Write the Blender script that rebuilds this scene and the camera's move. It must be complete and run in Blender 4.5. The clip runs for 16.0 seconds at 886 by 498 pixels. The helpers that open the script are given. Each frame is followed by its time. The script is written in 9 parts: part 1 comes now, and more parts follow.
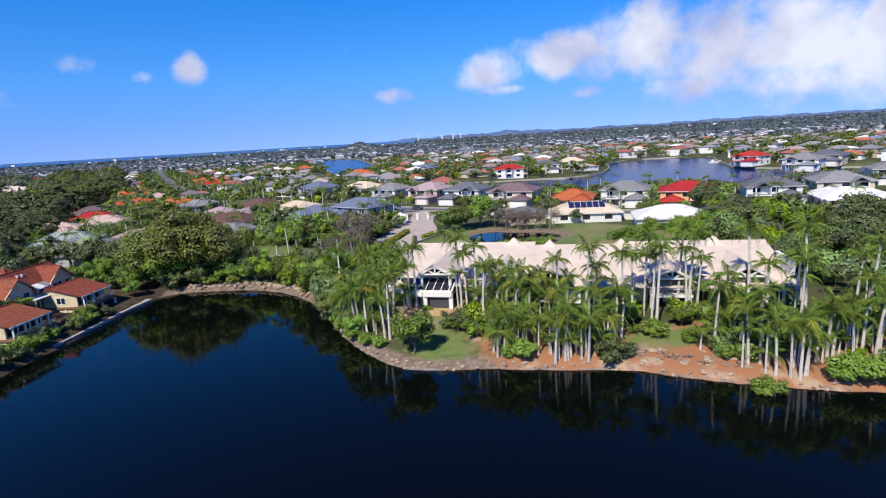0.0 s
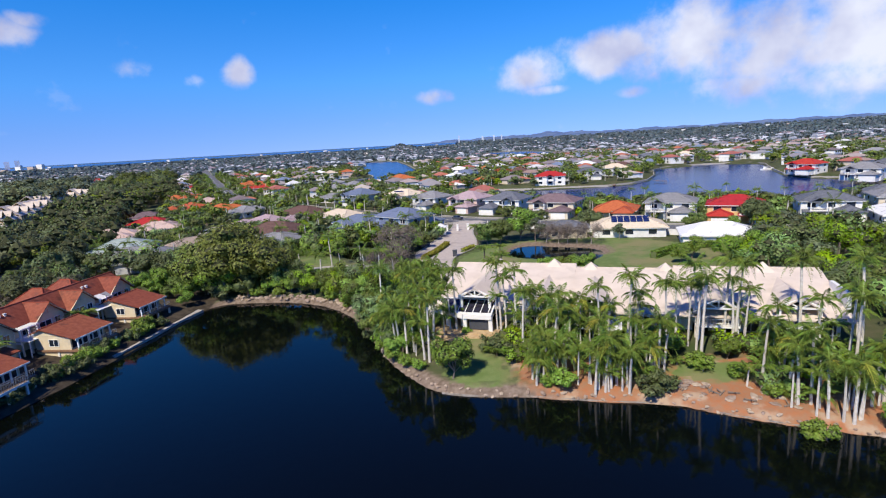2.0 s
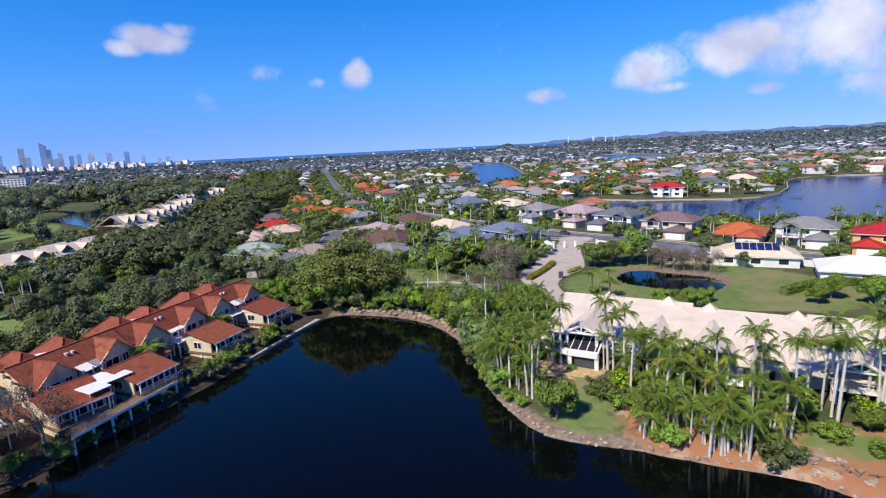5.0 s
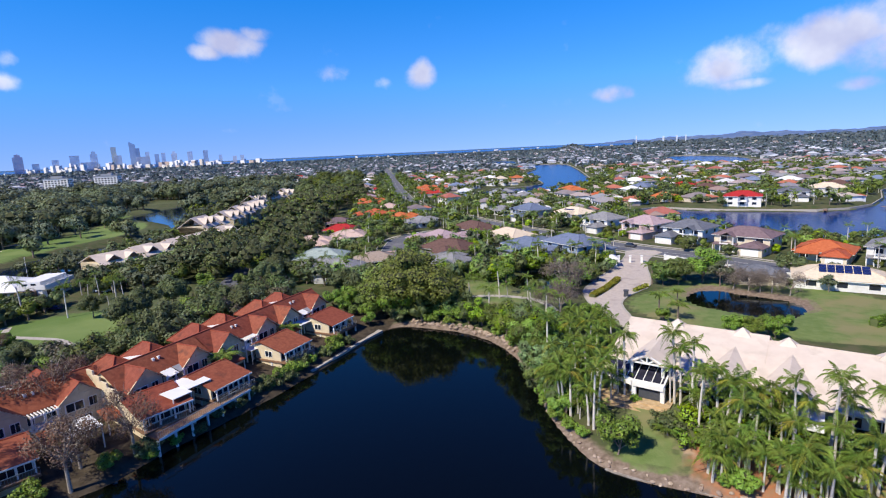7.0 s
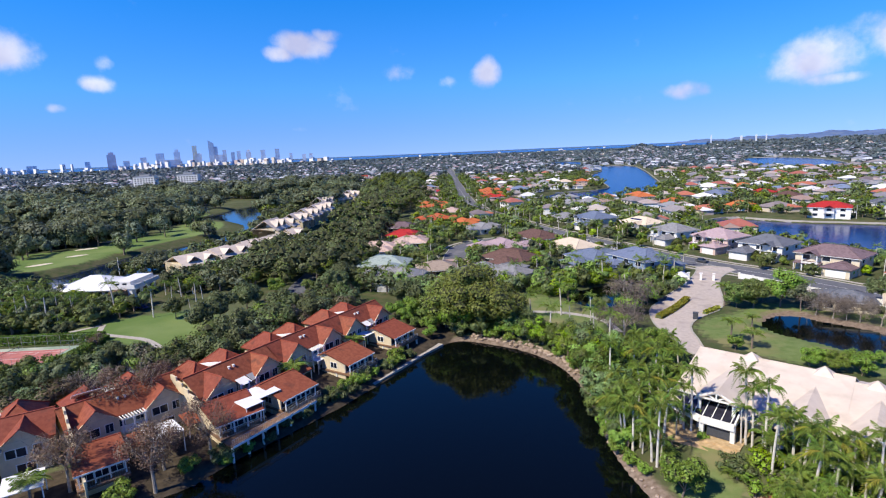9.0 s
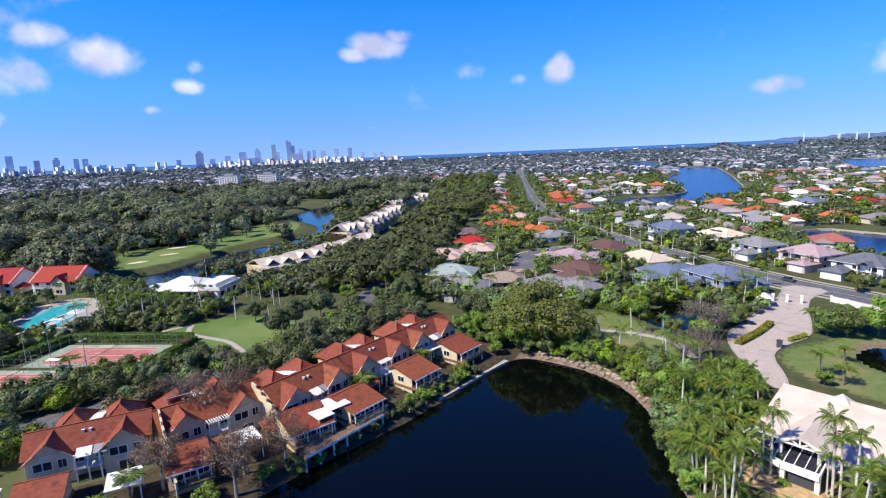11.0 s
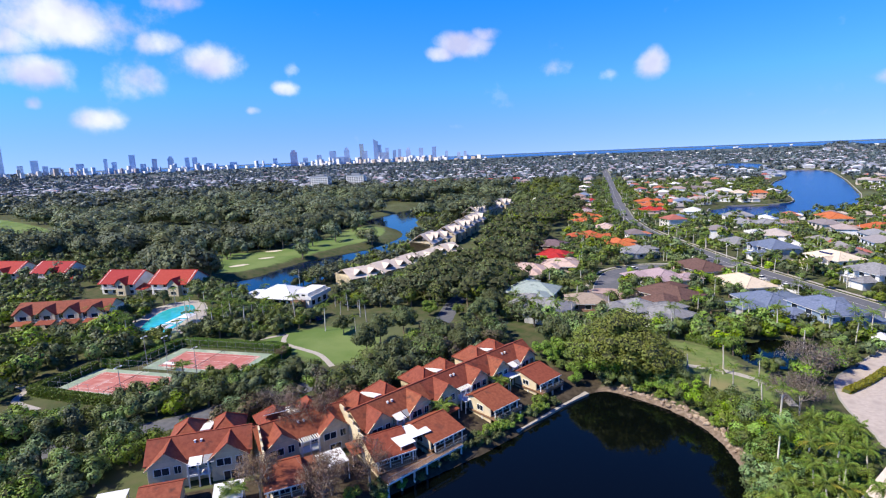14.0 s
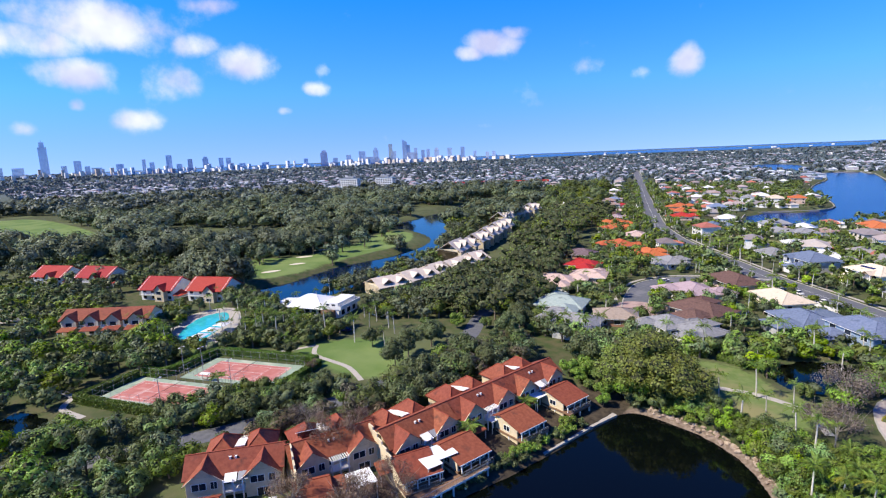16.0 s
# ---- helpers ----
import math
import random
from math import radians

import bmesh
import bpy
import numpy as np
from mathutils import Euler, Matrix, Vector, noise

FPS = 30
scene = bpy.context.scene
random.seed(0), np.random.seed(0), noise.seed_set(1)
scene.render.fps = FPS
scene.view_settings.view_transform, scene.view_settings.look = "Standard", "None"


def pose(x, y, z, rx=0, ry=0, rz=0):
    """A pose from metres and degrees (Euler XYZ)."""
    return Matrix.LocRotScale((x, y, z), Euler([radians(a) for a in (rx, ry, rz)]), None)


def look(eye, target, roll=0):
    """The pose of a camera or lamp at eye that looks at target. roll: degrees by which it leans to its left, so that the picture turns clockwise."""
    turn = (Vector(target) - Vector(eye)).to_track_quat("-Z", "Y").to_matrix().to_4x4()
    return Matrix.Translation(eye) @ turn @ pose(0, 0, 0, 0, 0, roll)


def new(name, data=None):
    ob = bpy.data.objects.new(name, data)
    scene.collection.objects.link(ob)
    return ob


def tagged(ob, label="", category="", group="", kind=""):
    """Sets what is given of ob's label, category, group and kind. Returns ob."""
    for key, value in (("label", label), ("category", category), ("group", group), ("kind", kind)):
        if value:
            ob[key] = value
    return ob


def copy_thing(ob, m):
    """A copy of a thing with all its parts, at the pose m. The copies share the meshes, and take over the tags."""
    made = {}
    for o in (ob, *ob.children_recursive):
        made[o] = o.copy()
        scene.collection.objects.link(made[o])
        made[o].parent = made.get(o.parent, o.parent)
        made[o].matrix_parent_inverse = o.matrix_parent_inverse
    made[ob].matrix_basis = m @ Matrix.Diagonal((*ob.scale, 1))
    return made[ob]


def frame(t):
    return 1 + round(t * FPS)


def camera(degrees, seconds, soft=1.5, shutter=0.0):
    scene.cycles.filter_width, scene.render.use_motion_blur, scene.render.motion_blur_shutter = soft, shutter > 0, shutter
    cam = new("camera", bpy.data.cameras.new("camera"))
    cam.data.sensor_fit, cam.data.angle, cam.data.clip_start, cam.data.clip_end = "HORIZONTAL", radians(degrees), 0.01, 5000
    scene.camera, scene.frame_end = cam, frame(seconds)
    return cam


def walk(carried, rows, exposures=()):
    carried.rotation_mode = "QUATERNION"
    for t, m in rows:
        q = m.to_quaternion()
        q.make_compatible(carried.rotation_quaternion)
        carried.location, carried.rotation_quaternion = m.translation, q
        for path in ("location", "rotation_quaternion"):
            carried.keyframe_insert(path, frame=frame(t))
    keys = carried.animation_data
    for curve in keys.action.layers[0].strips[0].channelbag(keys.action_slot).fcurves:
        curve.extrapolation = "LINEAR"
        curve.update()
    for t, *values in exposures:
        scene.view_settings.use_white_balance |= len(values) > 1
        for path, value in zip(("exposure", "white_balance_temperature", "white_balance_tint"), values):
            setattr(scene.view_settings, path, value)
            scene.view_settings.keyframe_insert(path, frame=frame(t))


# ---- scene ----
EXPOSURE = 0.3
cam = camera(80.0, 16.0, soft=1.15)
# seconds, x, y, z, turn to the left, pitch, lean to the right
PATH = [
    (0.0, -0.01, 0.05, 28.00, -0.00, -11.53, 3.48),
    (0.5, 0.03, 0.03, 28.80, 0.46, -11.46, 3.50),
    (1.0, 0.03, -0.01, 29.70, 1.60, -11.37, 3.51),
    (1.5, -0.00, -0.05, 30.58, 2.75, -11.27, 3.49),
    (2.0, -0.06, -0.10, 31.44, 4.29, -11.16, 3.43),
    (2.5, -0.14, -0.15, 32.30, 6.03, -11.04, 3.32),
    (3.0, -0.23, -0.20, 33.15, 7.92, -10.93, 3.22),
    (3.5, -0.32, -0.24, 34.03, 10.00, -10.84, 3.14),
    (4.0, -0.43, -0.28, 34.93, 12.02, -10.77, 3.07),
    (6.5, -0.89, -0.43, 39.51, 20.43, -10.45, 2.76),
    (7.0, -0.96, -0.45, 40.48, 22.14, -10.40, 2.71),
    (7.5, -1.01, -0.48, 41.48, 23.67, -10.36, 2.65),
    (8.0, -1.06, -0.52, 42.52, 25.18, -10.33, 2.58),
    (8.5, -1.09, -0.56, 43.53, 26.89, -10.29, 2.51),
    (9.0, -1.11, -0.61, 44.56, 28.80, -10.25, 2.47),
    (11.5, -1.06, -1.01, 49.95, 38.00, -10.09, 2.39),
    (12.0, -1.02, -1.12, 51.06, 39.92, -10.06, 2.37),
    (12.5, -0.98, -1.23, 52.23, 41.60, -10.03, 2.35),
    (13.0, -0.93, -1.36, 53.44, 42.74, -10.00, 2.34),
    (13.5, -0.87, -1.48, 54.70, 43.86, -9.99, 2.33),
    (14.0, -0.81, -1.59, 56.00, 44.98, -9.97, 2.33),
    (14.5, -0.74, -1.69, 57.23, 45.86, -9.96, 2.33),
    (15.0, -0.67, -1.78, 58.44, 46.59, -9.95, 2.35),
    (15.5, -0.59, -1.83, 59.61, 47.31, -9.93, 2.37),
    (16.0, -0.50, -1.85, 60.80, 48.02, -9.91, 2.38),
]
walk(cam, [(t, pose(x, y, z, 90 + pitch, 0, yaw) @ pose(0, 0, 0, 0, 0, -lean)) for t, x, y, z, yaw, pitch, lean in PATH],
     exposures=[(0.0, EXPOSURE - 0.18), (9.0, EXPOSURE), (16.0, EXPOSURE + 0.18)])

# ---------------------------------------------------------------- sky, clouds and sun
SUN_TURN, SUN_HEIGHT = 207.0, 47.0  # degrees clockwise from +y, degrees above the horizon


def build_world():
    world = bpy.data.worlds.new("sky")
    scene.world = world
    world.use_nodes = True
    nt = world.node_tree
    nt.nodes.clear()
    n = nt.nodes.new
    link = nt.links.new
    sky = n("ShaderNodeTexSky")
    sky.sky_type = "NISHITA"
    sky.sun_disc = False
    sky.sun_elevation, sky.sun_rotation = radians(SUN_HEIGHT), radians(SUN_TURN)
    sky.altitude, sky.air_density, sky.dust_density, sky.ozone_density = 0, 0.9, 0.05, 3.0
    # the haze layer lies low: look the sky up a little higher than the view
    look_up = n("ShaderNodeTexCoord")
    lift, unit = n("ShaderNodeVectorMath"), n("ShaderNodeVectorMath")
    lift.inputs[1].default_value = (0, 0, 0.13)
    unit.operation = "NORMALIZE"
    link(look_up.outputs["Generated"], lift.inputs[0])
    link(lift.outputs[0], unit.inputs[0])
    link(unit.outputs[0], sky.inputs["Vector"])
    tint = n("ShaderNodeMix")
    tint.data_type, tint.blend_type = "RGBA", "MULTIPLY"
    tint.inputs[0].default_value = 1.0
    # hazy low down, purer blue higher up
    up_z, ramp = n("ShaderNodeSeparateXYZ"), n("ShaderNodeValToRGB")
    link(look_up.outputs["Generated"], up_z.inputs[0])
    link(up_z.outputs["Z"], ramp.inputs[0])
    for k, (at, c) in enumerate(((0.0, (1.50, 1.36, 1.74)), (0.05, (1.50, 1.50, 1.90)), (0.12, (1.52, 1.80, 2.26)), (0.27, (1.36, 1.82, 2.46)))):
        e = ramp.color_ramp.elements[k] if k < 2 else ramp.color_ramp.elements.new(at)
        e.position, e.color = at, (*(v / 2.5 for v in c), 1)
    lift_up = n("ShaderNodeVectorMath")
    lift_up.operation = "SCALE"
    lift_up.inputs["Scale"].default_value = 2.5
    link(ramp.outputs[0], lift_up.inputs[0])
    link(lift_up.outputs[0], tint.inputs[7])
    link(sky.outputs[0], tint.inputs[6])
    hsv = n("ShaderNodeHueSaturation")
    hsv.inputs["Saturation"].default_value = 1.18
    link(tint.outputs[2], hsv.inputs["Color"])
    coord = n("ShaderNodeTexCoord")
    # soft billows
    big = n("ShaderNodeTexNoise")
    big.inputs["Scale"].default_value, big.inputs["Detail"].default_value, big.inputs["Roughness"].default_value = 15.0, 10.0, 0.56
    link(coord.outputs["Generated"], big.inputs["Vector"])
    total = None
    # turn to the left, height, half width, half height (degrees), weight
    for az, el, rx, ry, w in CLOUDS:
        rx, ry = rx * 1.40, ry * 1.40
        a, e = radians(az), radians(el)
        right, up = (math.cos(a), math.sin(a), 0), (math.sin(a) * math.sin(e), -math.cos(a) * math.sin(e), math.cos(e))
        out = (-math.sin(a), math.cos(a), 0)
        sums = []
        for axis, size in ((right, rx), (up, ry)):
            d = n("ShaderNodeVectorMath")
            d.operation = "DOT_PRODUCT"
            d.inputs[1].default_value = [c / math.sin(radians(size)) for c in axis]
            link(coord.outputs["Generated"], d.inputs[0])
            sums.append(d.outputs["Value"])
        front = n("ShaderNodeVectorMath")
        front.operation = "DOT_PRODUCT"
        front.inputs[1].default_value = out
        link(coord.outputs["Generated"], front.inputs[0])
        ahead = n("ShaderNodeMath")
        ahead.operation = "GREATER_THAN"
        ahead.inputs[1].default_value = 0.2
        link(front.outputs["Value"], ahead.inputs[0])
        comb = n("ShaderNodeCombineXYZ")
        link(sums[0], comb.inputs[0])
        link(sums[1], comb.inputs[1])
        ln = n("ShaderNodeVectorMath")
        ln.operation = "LENGTH"
        link(comb.outputs[0], ln.inputs[0])
        fall = n("ShaderNodeMapRange")
        fall.interpolation_type = "SMOOTHERSTEP"
        fall.inputs["From Min"].default_value, fall.inputs["From Max"].default_value = 1.25, 0.0
        fall.inputs["To Min"].default_value, fall.inputs["To Max"].default_value = 0.0, w
        link(ln.outputs["Value"], fall.inputs["Value"])
        m = n("ShaderNodeMath")
        m.operation = "MULTIPLY"
        link(fall.outputs[0], m.inputs[0])
        link(ahead.outputs[0], m.inputs[1])
        if total is None:
            total = m.outputs[0]
        else:
            mx = n("ShaderNodeMath")
            mx.operation = "MAXIMUM"
            link(total, mx.inputs[0])
            link(m.outputs[0], mx.inputs[1])
            total = mx.outputs[0]
    # thin the blobs by the billows
    nz = n("ShaderNodeMapRange")
    nz.inputs["From Min"].default_value, nz.inputs["From Max"].default_value = 0.32, 0.72
    nz.inputs["To Min"].default_value, nz.inputs["To Max"].default_value = -0.36, 0.36
    link(big.outputs["Fac"], nz.inputs["Value"])
    add = n("ShaderNodeMath")
    link(total, add.inputs[0])
    link(nz.outputs[0], add.inputs[1])
    mask = n("ShaderNodeMapRange")
    mask.interpolation_type = "SMOOTHSTEP"
    mask.inputs["From Min"].default_value, mask.inputs["From Max"].default_value = 0.20, 1.02
    mask.inputs["To Max"].default_value = 0.93
    link(add.outputs[0], mask.inputs["Value"])
    # grey undersides from a wider billow
    soft = n("ShaderNodeTexNoise")
    soft.inputs["Scale"].default_value, soft.inputs["Detail"].default_value = 9.0, 4.0
    link(coord.outputs["Generated"], soft.inputs["Vector"])
    tone = n("ShaderNodeMapRange")
    tone.inputs["From Min"].default_value, tone.inputs["From Max"].default_value = 0.35, 0.65
    link(soft.outputs["Fac"], tone.inputs["Value"])
    cc = n("ShaderNodeMix")
    cc.data_type = "RGBA"
    cc.inputs[6].default_value, cc.inputs[7].default_value = (5.4, 5.6, 8.0, 1), (9.6, 9.8, 11.0, 1)
    link(tone.outputs[0], cc.inputs[0])
    mix = n("ShaderNodeMix")
    mix.data_type = "RGBA"
    link(mask.outputs[0], mix.inputs[0])
    link(hsv.outputs[0], mix.inputs[6])
    link(cc.outputs[2], mix.inputs[7])
    # the sky deepens towards the zenith
    zc, deep, dim = n("ShaderNodeSeparateXYZ"), n("ShaderNodeMapRange"), n("ShaderNodeMix")
    link(coord.outputs["Generated"], zc.inputs[0])
    link(zc.outputs["Z"], deep.inputs["Value"])
    deep.inputs["From Min"].default_value, deep.inputs["From Max"].default_value = 0.28, 0.62
    dim.data_type, dim.blend_type = "RGBA", "MULTIPLY"
    dim.inputs[7].default_value = (0.10, 0.26, 0.62, 1)
    link(deep.outputs[0], dim.inputs[0])
    link(mix.outputs[2], dim.inputs[6])
    bg = n("ShaderNodeBackground")
    bg.inputs["Strength"].default_value = SKY
    link(dim.outputs[2], bg.inputs["Color"])
    o = n("ShaderNodeOutputWorld")
    link(bg.outputs[0], o.inputs["Surface"])


SKY = 0.085
CLOUDS = [
    (-6.7, 6.8, 5.4, 2.1, 0.75), (-13.5, 7.8, 5.9, 2.8, 1), (-20.5, 7.9, 6.4, 3.7, 1), (-27.8, 7.0, 7.8, 4.2, 1), (-34.2, 6.6, 7.4, 4.7, 1), (-39.5, 5.8, 6.4, 4.7, 1), (-44.3, 5.4, 7.8, 4.9, 1),
    (-26.5, 3.9, 7.4, 1.4, 0.75), (-34.0, 3.7, 6.4, 1.9, 0.85), (-15.4, 4.0, 2.1, 0.7, 0.75), (-7.8, 4.9, 2.9, 0.6, 0.65), (4.1, 4.9, 2.2, 0.9, 0.8), (79.0, 12.6, 6.4, 2.4, 1), (83.2, 10.9, 3.4, 1.7, 0.85),
    (81.2, 8.4, 4.2, 1.4, 0.85), (67.4, 9.7, 3.5, 1.9, 1), (71.0, 11.1, 2.5, 1.2, 0.85), (73.9, 7.7, 2.7, 1.7, 0.8), (77.0, 4.4, 2.3, 1.0, 0.8), (81.3, 5.7, 0.7, 0.6, 0.6), (60.5, 7.2, 1.7, 0.7, 0.8),
    (63.6, 5.2, 1.0, 0.5, 0.65), (59.6, 9.2, 1.0, 0.7, 0.42), (42.0, 11.2, 3.0, 1.3, 1), (44.5, 10.3, 1.7, 0.9, 0.85), (40.1, 11.9, 1.7, 0.9, 0.8), (48.3, 9.6, 1.1, 1.2, 0.45), (32.6, 8.4, 1.7, 0.8, 0.52),
    (27.8, 7.2, 1.3, 0.8, 0.52), (23.3, 7.9, 1.6, 1.6, 1), (85.4, 3.7, 1.3, 0.7, 0.55), (69.2, 14.6, 3.4, 0.7, 0.5), (88.5, 10.8, 4.4, 2.0, 0.9), (42.4, 3.0, 2.9, 0.4, 0.35),
]
build_world()
sun = new("sun", bpy.data.lights.new("sun", "SUN"))
sun.data.energy, sun.data.angle, sun.data.color = 4.9, radians(0.53), (1.0, 0.91, 0.75)
_a, _e = radians(SUN_TURN), radians(SUN_HEIGHT)
sun.matrix_world = look((0, 0, 300), Vector((0, 0, 300)) - Vector((math.sin(_a) * math.cos(_e), math.cos(_a) * math.cos(_e), math.sin(_e))))

# ---------------------------------------------------------------- materials
def material(name, c1, c2=None, rough=0.8, scale=1.0, detail=4.0, bump=0.0, bump_scale=None, metal=0.0, spec=0.3, per_object=0.0, per_island=0.0,
             third=None, third_scale=0.15, third_at=0.55, translucent=0.0, contrast=(0.35, 0.65)):
    """Two tones mixed by noise at object scale, a wider stain, optional variation per thing or per piece."""
    m = bpy.data.materials.new(name)
    m.use_nodes = True
    nt = m.node_tree
    n, link = nt.nodes.new, nt.links.new
    b = nt.nodes["Principled BSDF"]
    b.inputs["Roughness"].default_value, b.inputs["Metallic"].default_value = rough, metal
    b.inputs["Specular IOR Level"].default_value = spec
    c2 = c2 or tuple(min(1, v * 1.25) for v in c1)
    geo = n("ShaderNodeNewGeometry")
    no = n("ShaderNodeTexNoise")
    no.inputs["Scale"].default_value, no.inputs["Detail"].default_value = scale, detail
    link(geo.outputs["Position"], no.inputs["Vector"])
    ramp = n("ShaderNodeMapRange")
    ramp.inputs["From Min"].default_value, ramp.inputs["From Max"].default_value = contrast
    link(no.outputs["Fac"], ramp.inputs["Value"])
    mix = n("ShaderNodeMix")
    mix.data_type = "RGBA"
    mix.inputs[6].default_value, mix.inputs[7].default_value = (*c1, 1), (*c2, 1)
    link(ramp.outputs[0], mix.inputs[0])
    col = mix.outputs[2]
    if third:
        n3 = n("ShaderNodeTexNoise")
        n3.inputs["Scale"].default_value, n3.inputs["Detail"].default_value = third_scale, 5.0
        link(geo.outputs["Position"], n3.inputs["Vector"])
        r3 = n("ShaderNodeMapRange")
        r3.inputs["From Min"].default_value, r3.inputs["From Max"].default_value = third_at, third_at + 0.12
        link(n3.outputs["Fac"], r3.inputs["Value"])
        m3 = n("ShaderNodeMix")
        m3.data_type = "RGBA"
        m3.inputs[7].default_value = (*third, 1)
        link(r3.outputs[0], m3.inputs[0])
        link(col, m3.inputs[6])
        col = m3.outputs[2]
    for amount, node, out in ((per_object, "ShaderNodeObjectInfo", "Random"), (per_island, "ShaderNodeNewGeometry", "Random Per Island")):
        if amount:
            src = n(node)
            mr = n("ShaderNodeMapRange")
            mr.inputs["To Min"].default_value, mr.inputs["To Max"].default_value = 1 - amount, 1 + amount
            link(src.outputs[out], mr.inputs["Value"])
            hs = n("ShaderNodeHueSaturation")
            link(mr.outputs[0], hs.inputs["Value"])
            hm = n("ShaderNodeMapRange")
            hm.inputs["To Min"].default_value, hm.inputs["To Max"].default_value = 0.5 - amount * 0.06, 0.5 + amount * 0.06
            link(src.outputs[out], hm.inputs["Value"])
            link(hm.outputs[0], hs.inputs["Hue"])
            link(col, hs.inputs["Color"])
            col = hs.outputs[0]
    link(col, b.inputs["Base Color"])
    if bump:
        bn = n("ShaderNodeTexNoise")
        bn.inputs["Scale"].default_value, bn.inputs["Detail"].default_value = bump_scale or scale * 3, 4.0
        link(geo.outputs["Position"], bn.inputs["Vector"])
        bp = n("ShaderNodeBump")
        bp.inputs["Strength"].default_value, bp.inputs["Distance"].default_value = bump, 0.1
        link(bn.outputs["Fac"], bp.inputs["Height"])
        link(bp.outputs[0], b.inputs["Normal"])
    if translucent:
        tr = n("ShaderNodeBsdfTranslucent")
        link(col, tr.inputs["Color"])
        ms = n("ShaderNodeMixShader")
        ms.inputs[0].default_value = translucent
        link(b.outputs[0], ms.inputs[1])
        link(tr.outputs[0], ms.inputs[2])
        link(ms.outputs[0], nt.nodes["Material Output"].inputs["Surface"])
    return m


def tile_roof(name, c1, c2, moss=None, course=0.34):
    """Roof tiles: courses run level along the slope, with blotches."""
    m = material(name, c1, c2, rough=0.75, scale=1.6, per_object=0.10, third=moss, third_scale=0.5, third_at=0.6)
    nt = m.node_tree
    n, link = nt.nodes.new, nt.links.new
    b = nt.nodes["Principled BSDF"]
    geo = n("ShaderNodeNewGeometry")
    sep = n("ShaderNodeSeparateXYZ")
    link(geo.outputs["Position"], sep.inputs[0])
    mu = n("ShaderNodeMath")
    mu.operation = "MULTIPLY"
    mu.inputs[1].default_value = 2.0 / course
    link(sep.outputs["Z"], mu.inputs[0])
    fr = n("ShaderNodeMath")
    fr.operation = "FRACT"
    link(mu.outputs[0], fr.inputs[0])
    bp = n("ShaderNodeBump")
    bp.inputs["Strength"].default_value, bp.inputs["Distance"].default_value = 0.6, 0.06
    link(fr.outputs[0], bp.inputs["Height"])
    link(bp.outputs[0], b.inputs["Normal"])
    return m


def water_material(name, deep, ripple, scale):
    m = bpy.data.materials.new(name)
    m.use_nodes = True
    nt = m.node_tree
    n, link = nt.nodes.new, nt.links.new
    b = nt.nodes["Principled BSDF"]
    b.inputs["Base Color"].default_value = (*deep, 1)
    b.inputs["Roughness"].default_value, b.inputs["IOR"].default_value = 0.06, 1.3
    geo = n("ShaderNodeNewGeometry")
    no = n("ShaderNodeTexNoise")
    no.inputs["Scale"].default_value, no.inputs["Detail"].default_value = scale, 3.0
    link(geo.outputs["Position"], no.inputs["Vector"])
    bp = n("ShaderNodeBump")
    bp.inputs["Strength"].default_value, bp.inputs["Distance"].default_value = ripple, 0.05
    link(no.outputs["Fac"], bp.inputs["Height"])
    link(bp.outputs[0], b.inputs["Normal"])
    return m


M = {}
M["lake"] = water_material("lake water", (0.0018, 0.0030, 0.0026), 0.16, 0.7)
M["lake"].node_tree.nodes["Principled BSDF"].inputs["IOR"].default_value = 1.30
M["lake"].node_tree.nodes["Principled BSDF"].inputs["Roughness"].default_value = 0.06
M["canal"] = water_material("canal water", (0.003, 0.020, 0.125), 1.0, 0.5)
M["canal"].node_tree.nodes["Principled BSDF"].inputs["IOR"].default_value = 1.2
M["canal"].node_tree.nodes["Principled BSDF"].inputs["Roughness"].default_value = 0.2
M["pool"] = material("pool water", (0.03, 0.40, 0.45), (0.05, 0.50, 0.54), rough=0.08, scale=0.6, spec=0.5)
M["asphalt"] = material("asphalt", (0.10, 0.105, 0.12), (0.14, 0.145, 0.16), rough=0.9, scale=0.8, bump=0.2, bump_scale=20, third=(0.17, 0.17, 0.18), third_scale=0.12)
M["kerb"] = material("concrete kerb", (0.34, 0.32, 0.28), (0.42, 0.40, 0.35), rough=0.85, scale=2)
M["drive"] = material("exposed concrete drive", (0.42, 0.36, 0.32), (0.50, 0.44, 0.39), rough=0.85, scale=1.2, third=(0.36, 0.31, 0.28), third_scale=0.3)
M["path"] = material("concrete path", (0.36, 0.33, 0.29), (0.44, 0.41, 0.36), rough=0.85, scale=1.5)
M["court_red"] = material("red court surface", (0.42, 0.145, 0.12), (0.49, 0.195, 0.165), rough=0.85, scale=0.5, third=(0.52, 0.29, 0.25), third_scale=0.25)
M["court_green"] = material("green court surround", (0.25, 0.33, 0.24), (0.31, 0.39, 0.29), rough=0.85, scale=0.5, third=(0.42, 0.46, 0.36), third_scale=0.3)
M["white"] = material("white paint", (0.74, 0.73, 0.70), (0.80, 0.79, 0.76), rough=0.55, scale=0.9)
M["line"] = material("white line paint", (0.62, 0.62, 0.60), (0.70, 0.70, 0.68), rough=0.7, scale=3)
M["cream"] = material("cream rendered wall", (0.62, 0.52, 0.35), (0.70, 0.60, 0.42), rough=0.85, scale=1.0, third=(0.50, 0.43, 0.32), third_scale=0.5, bump=0.1, bump_scale=8)
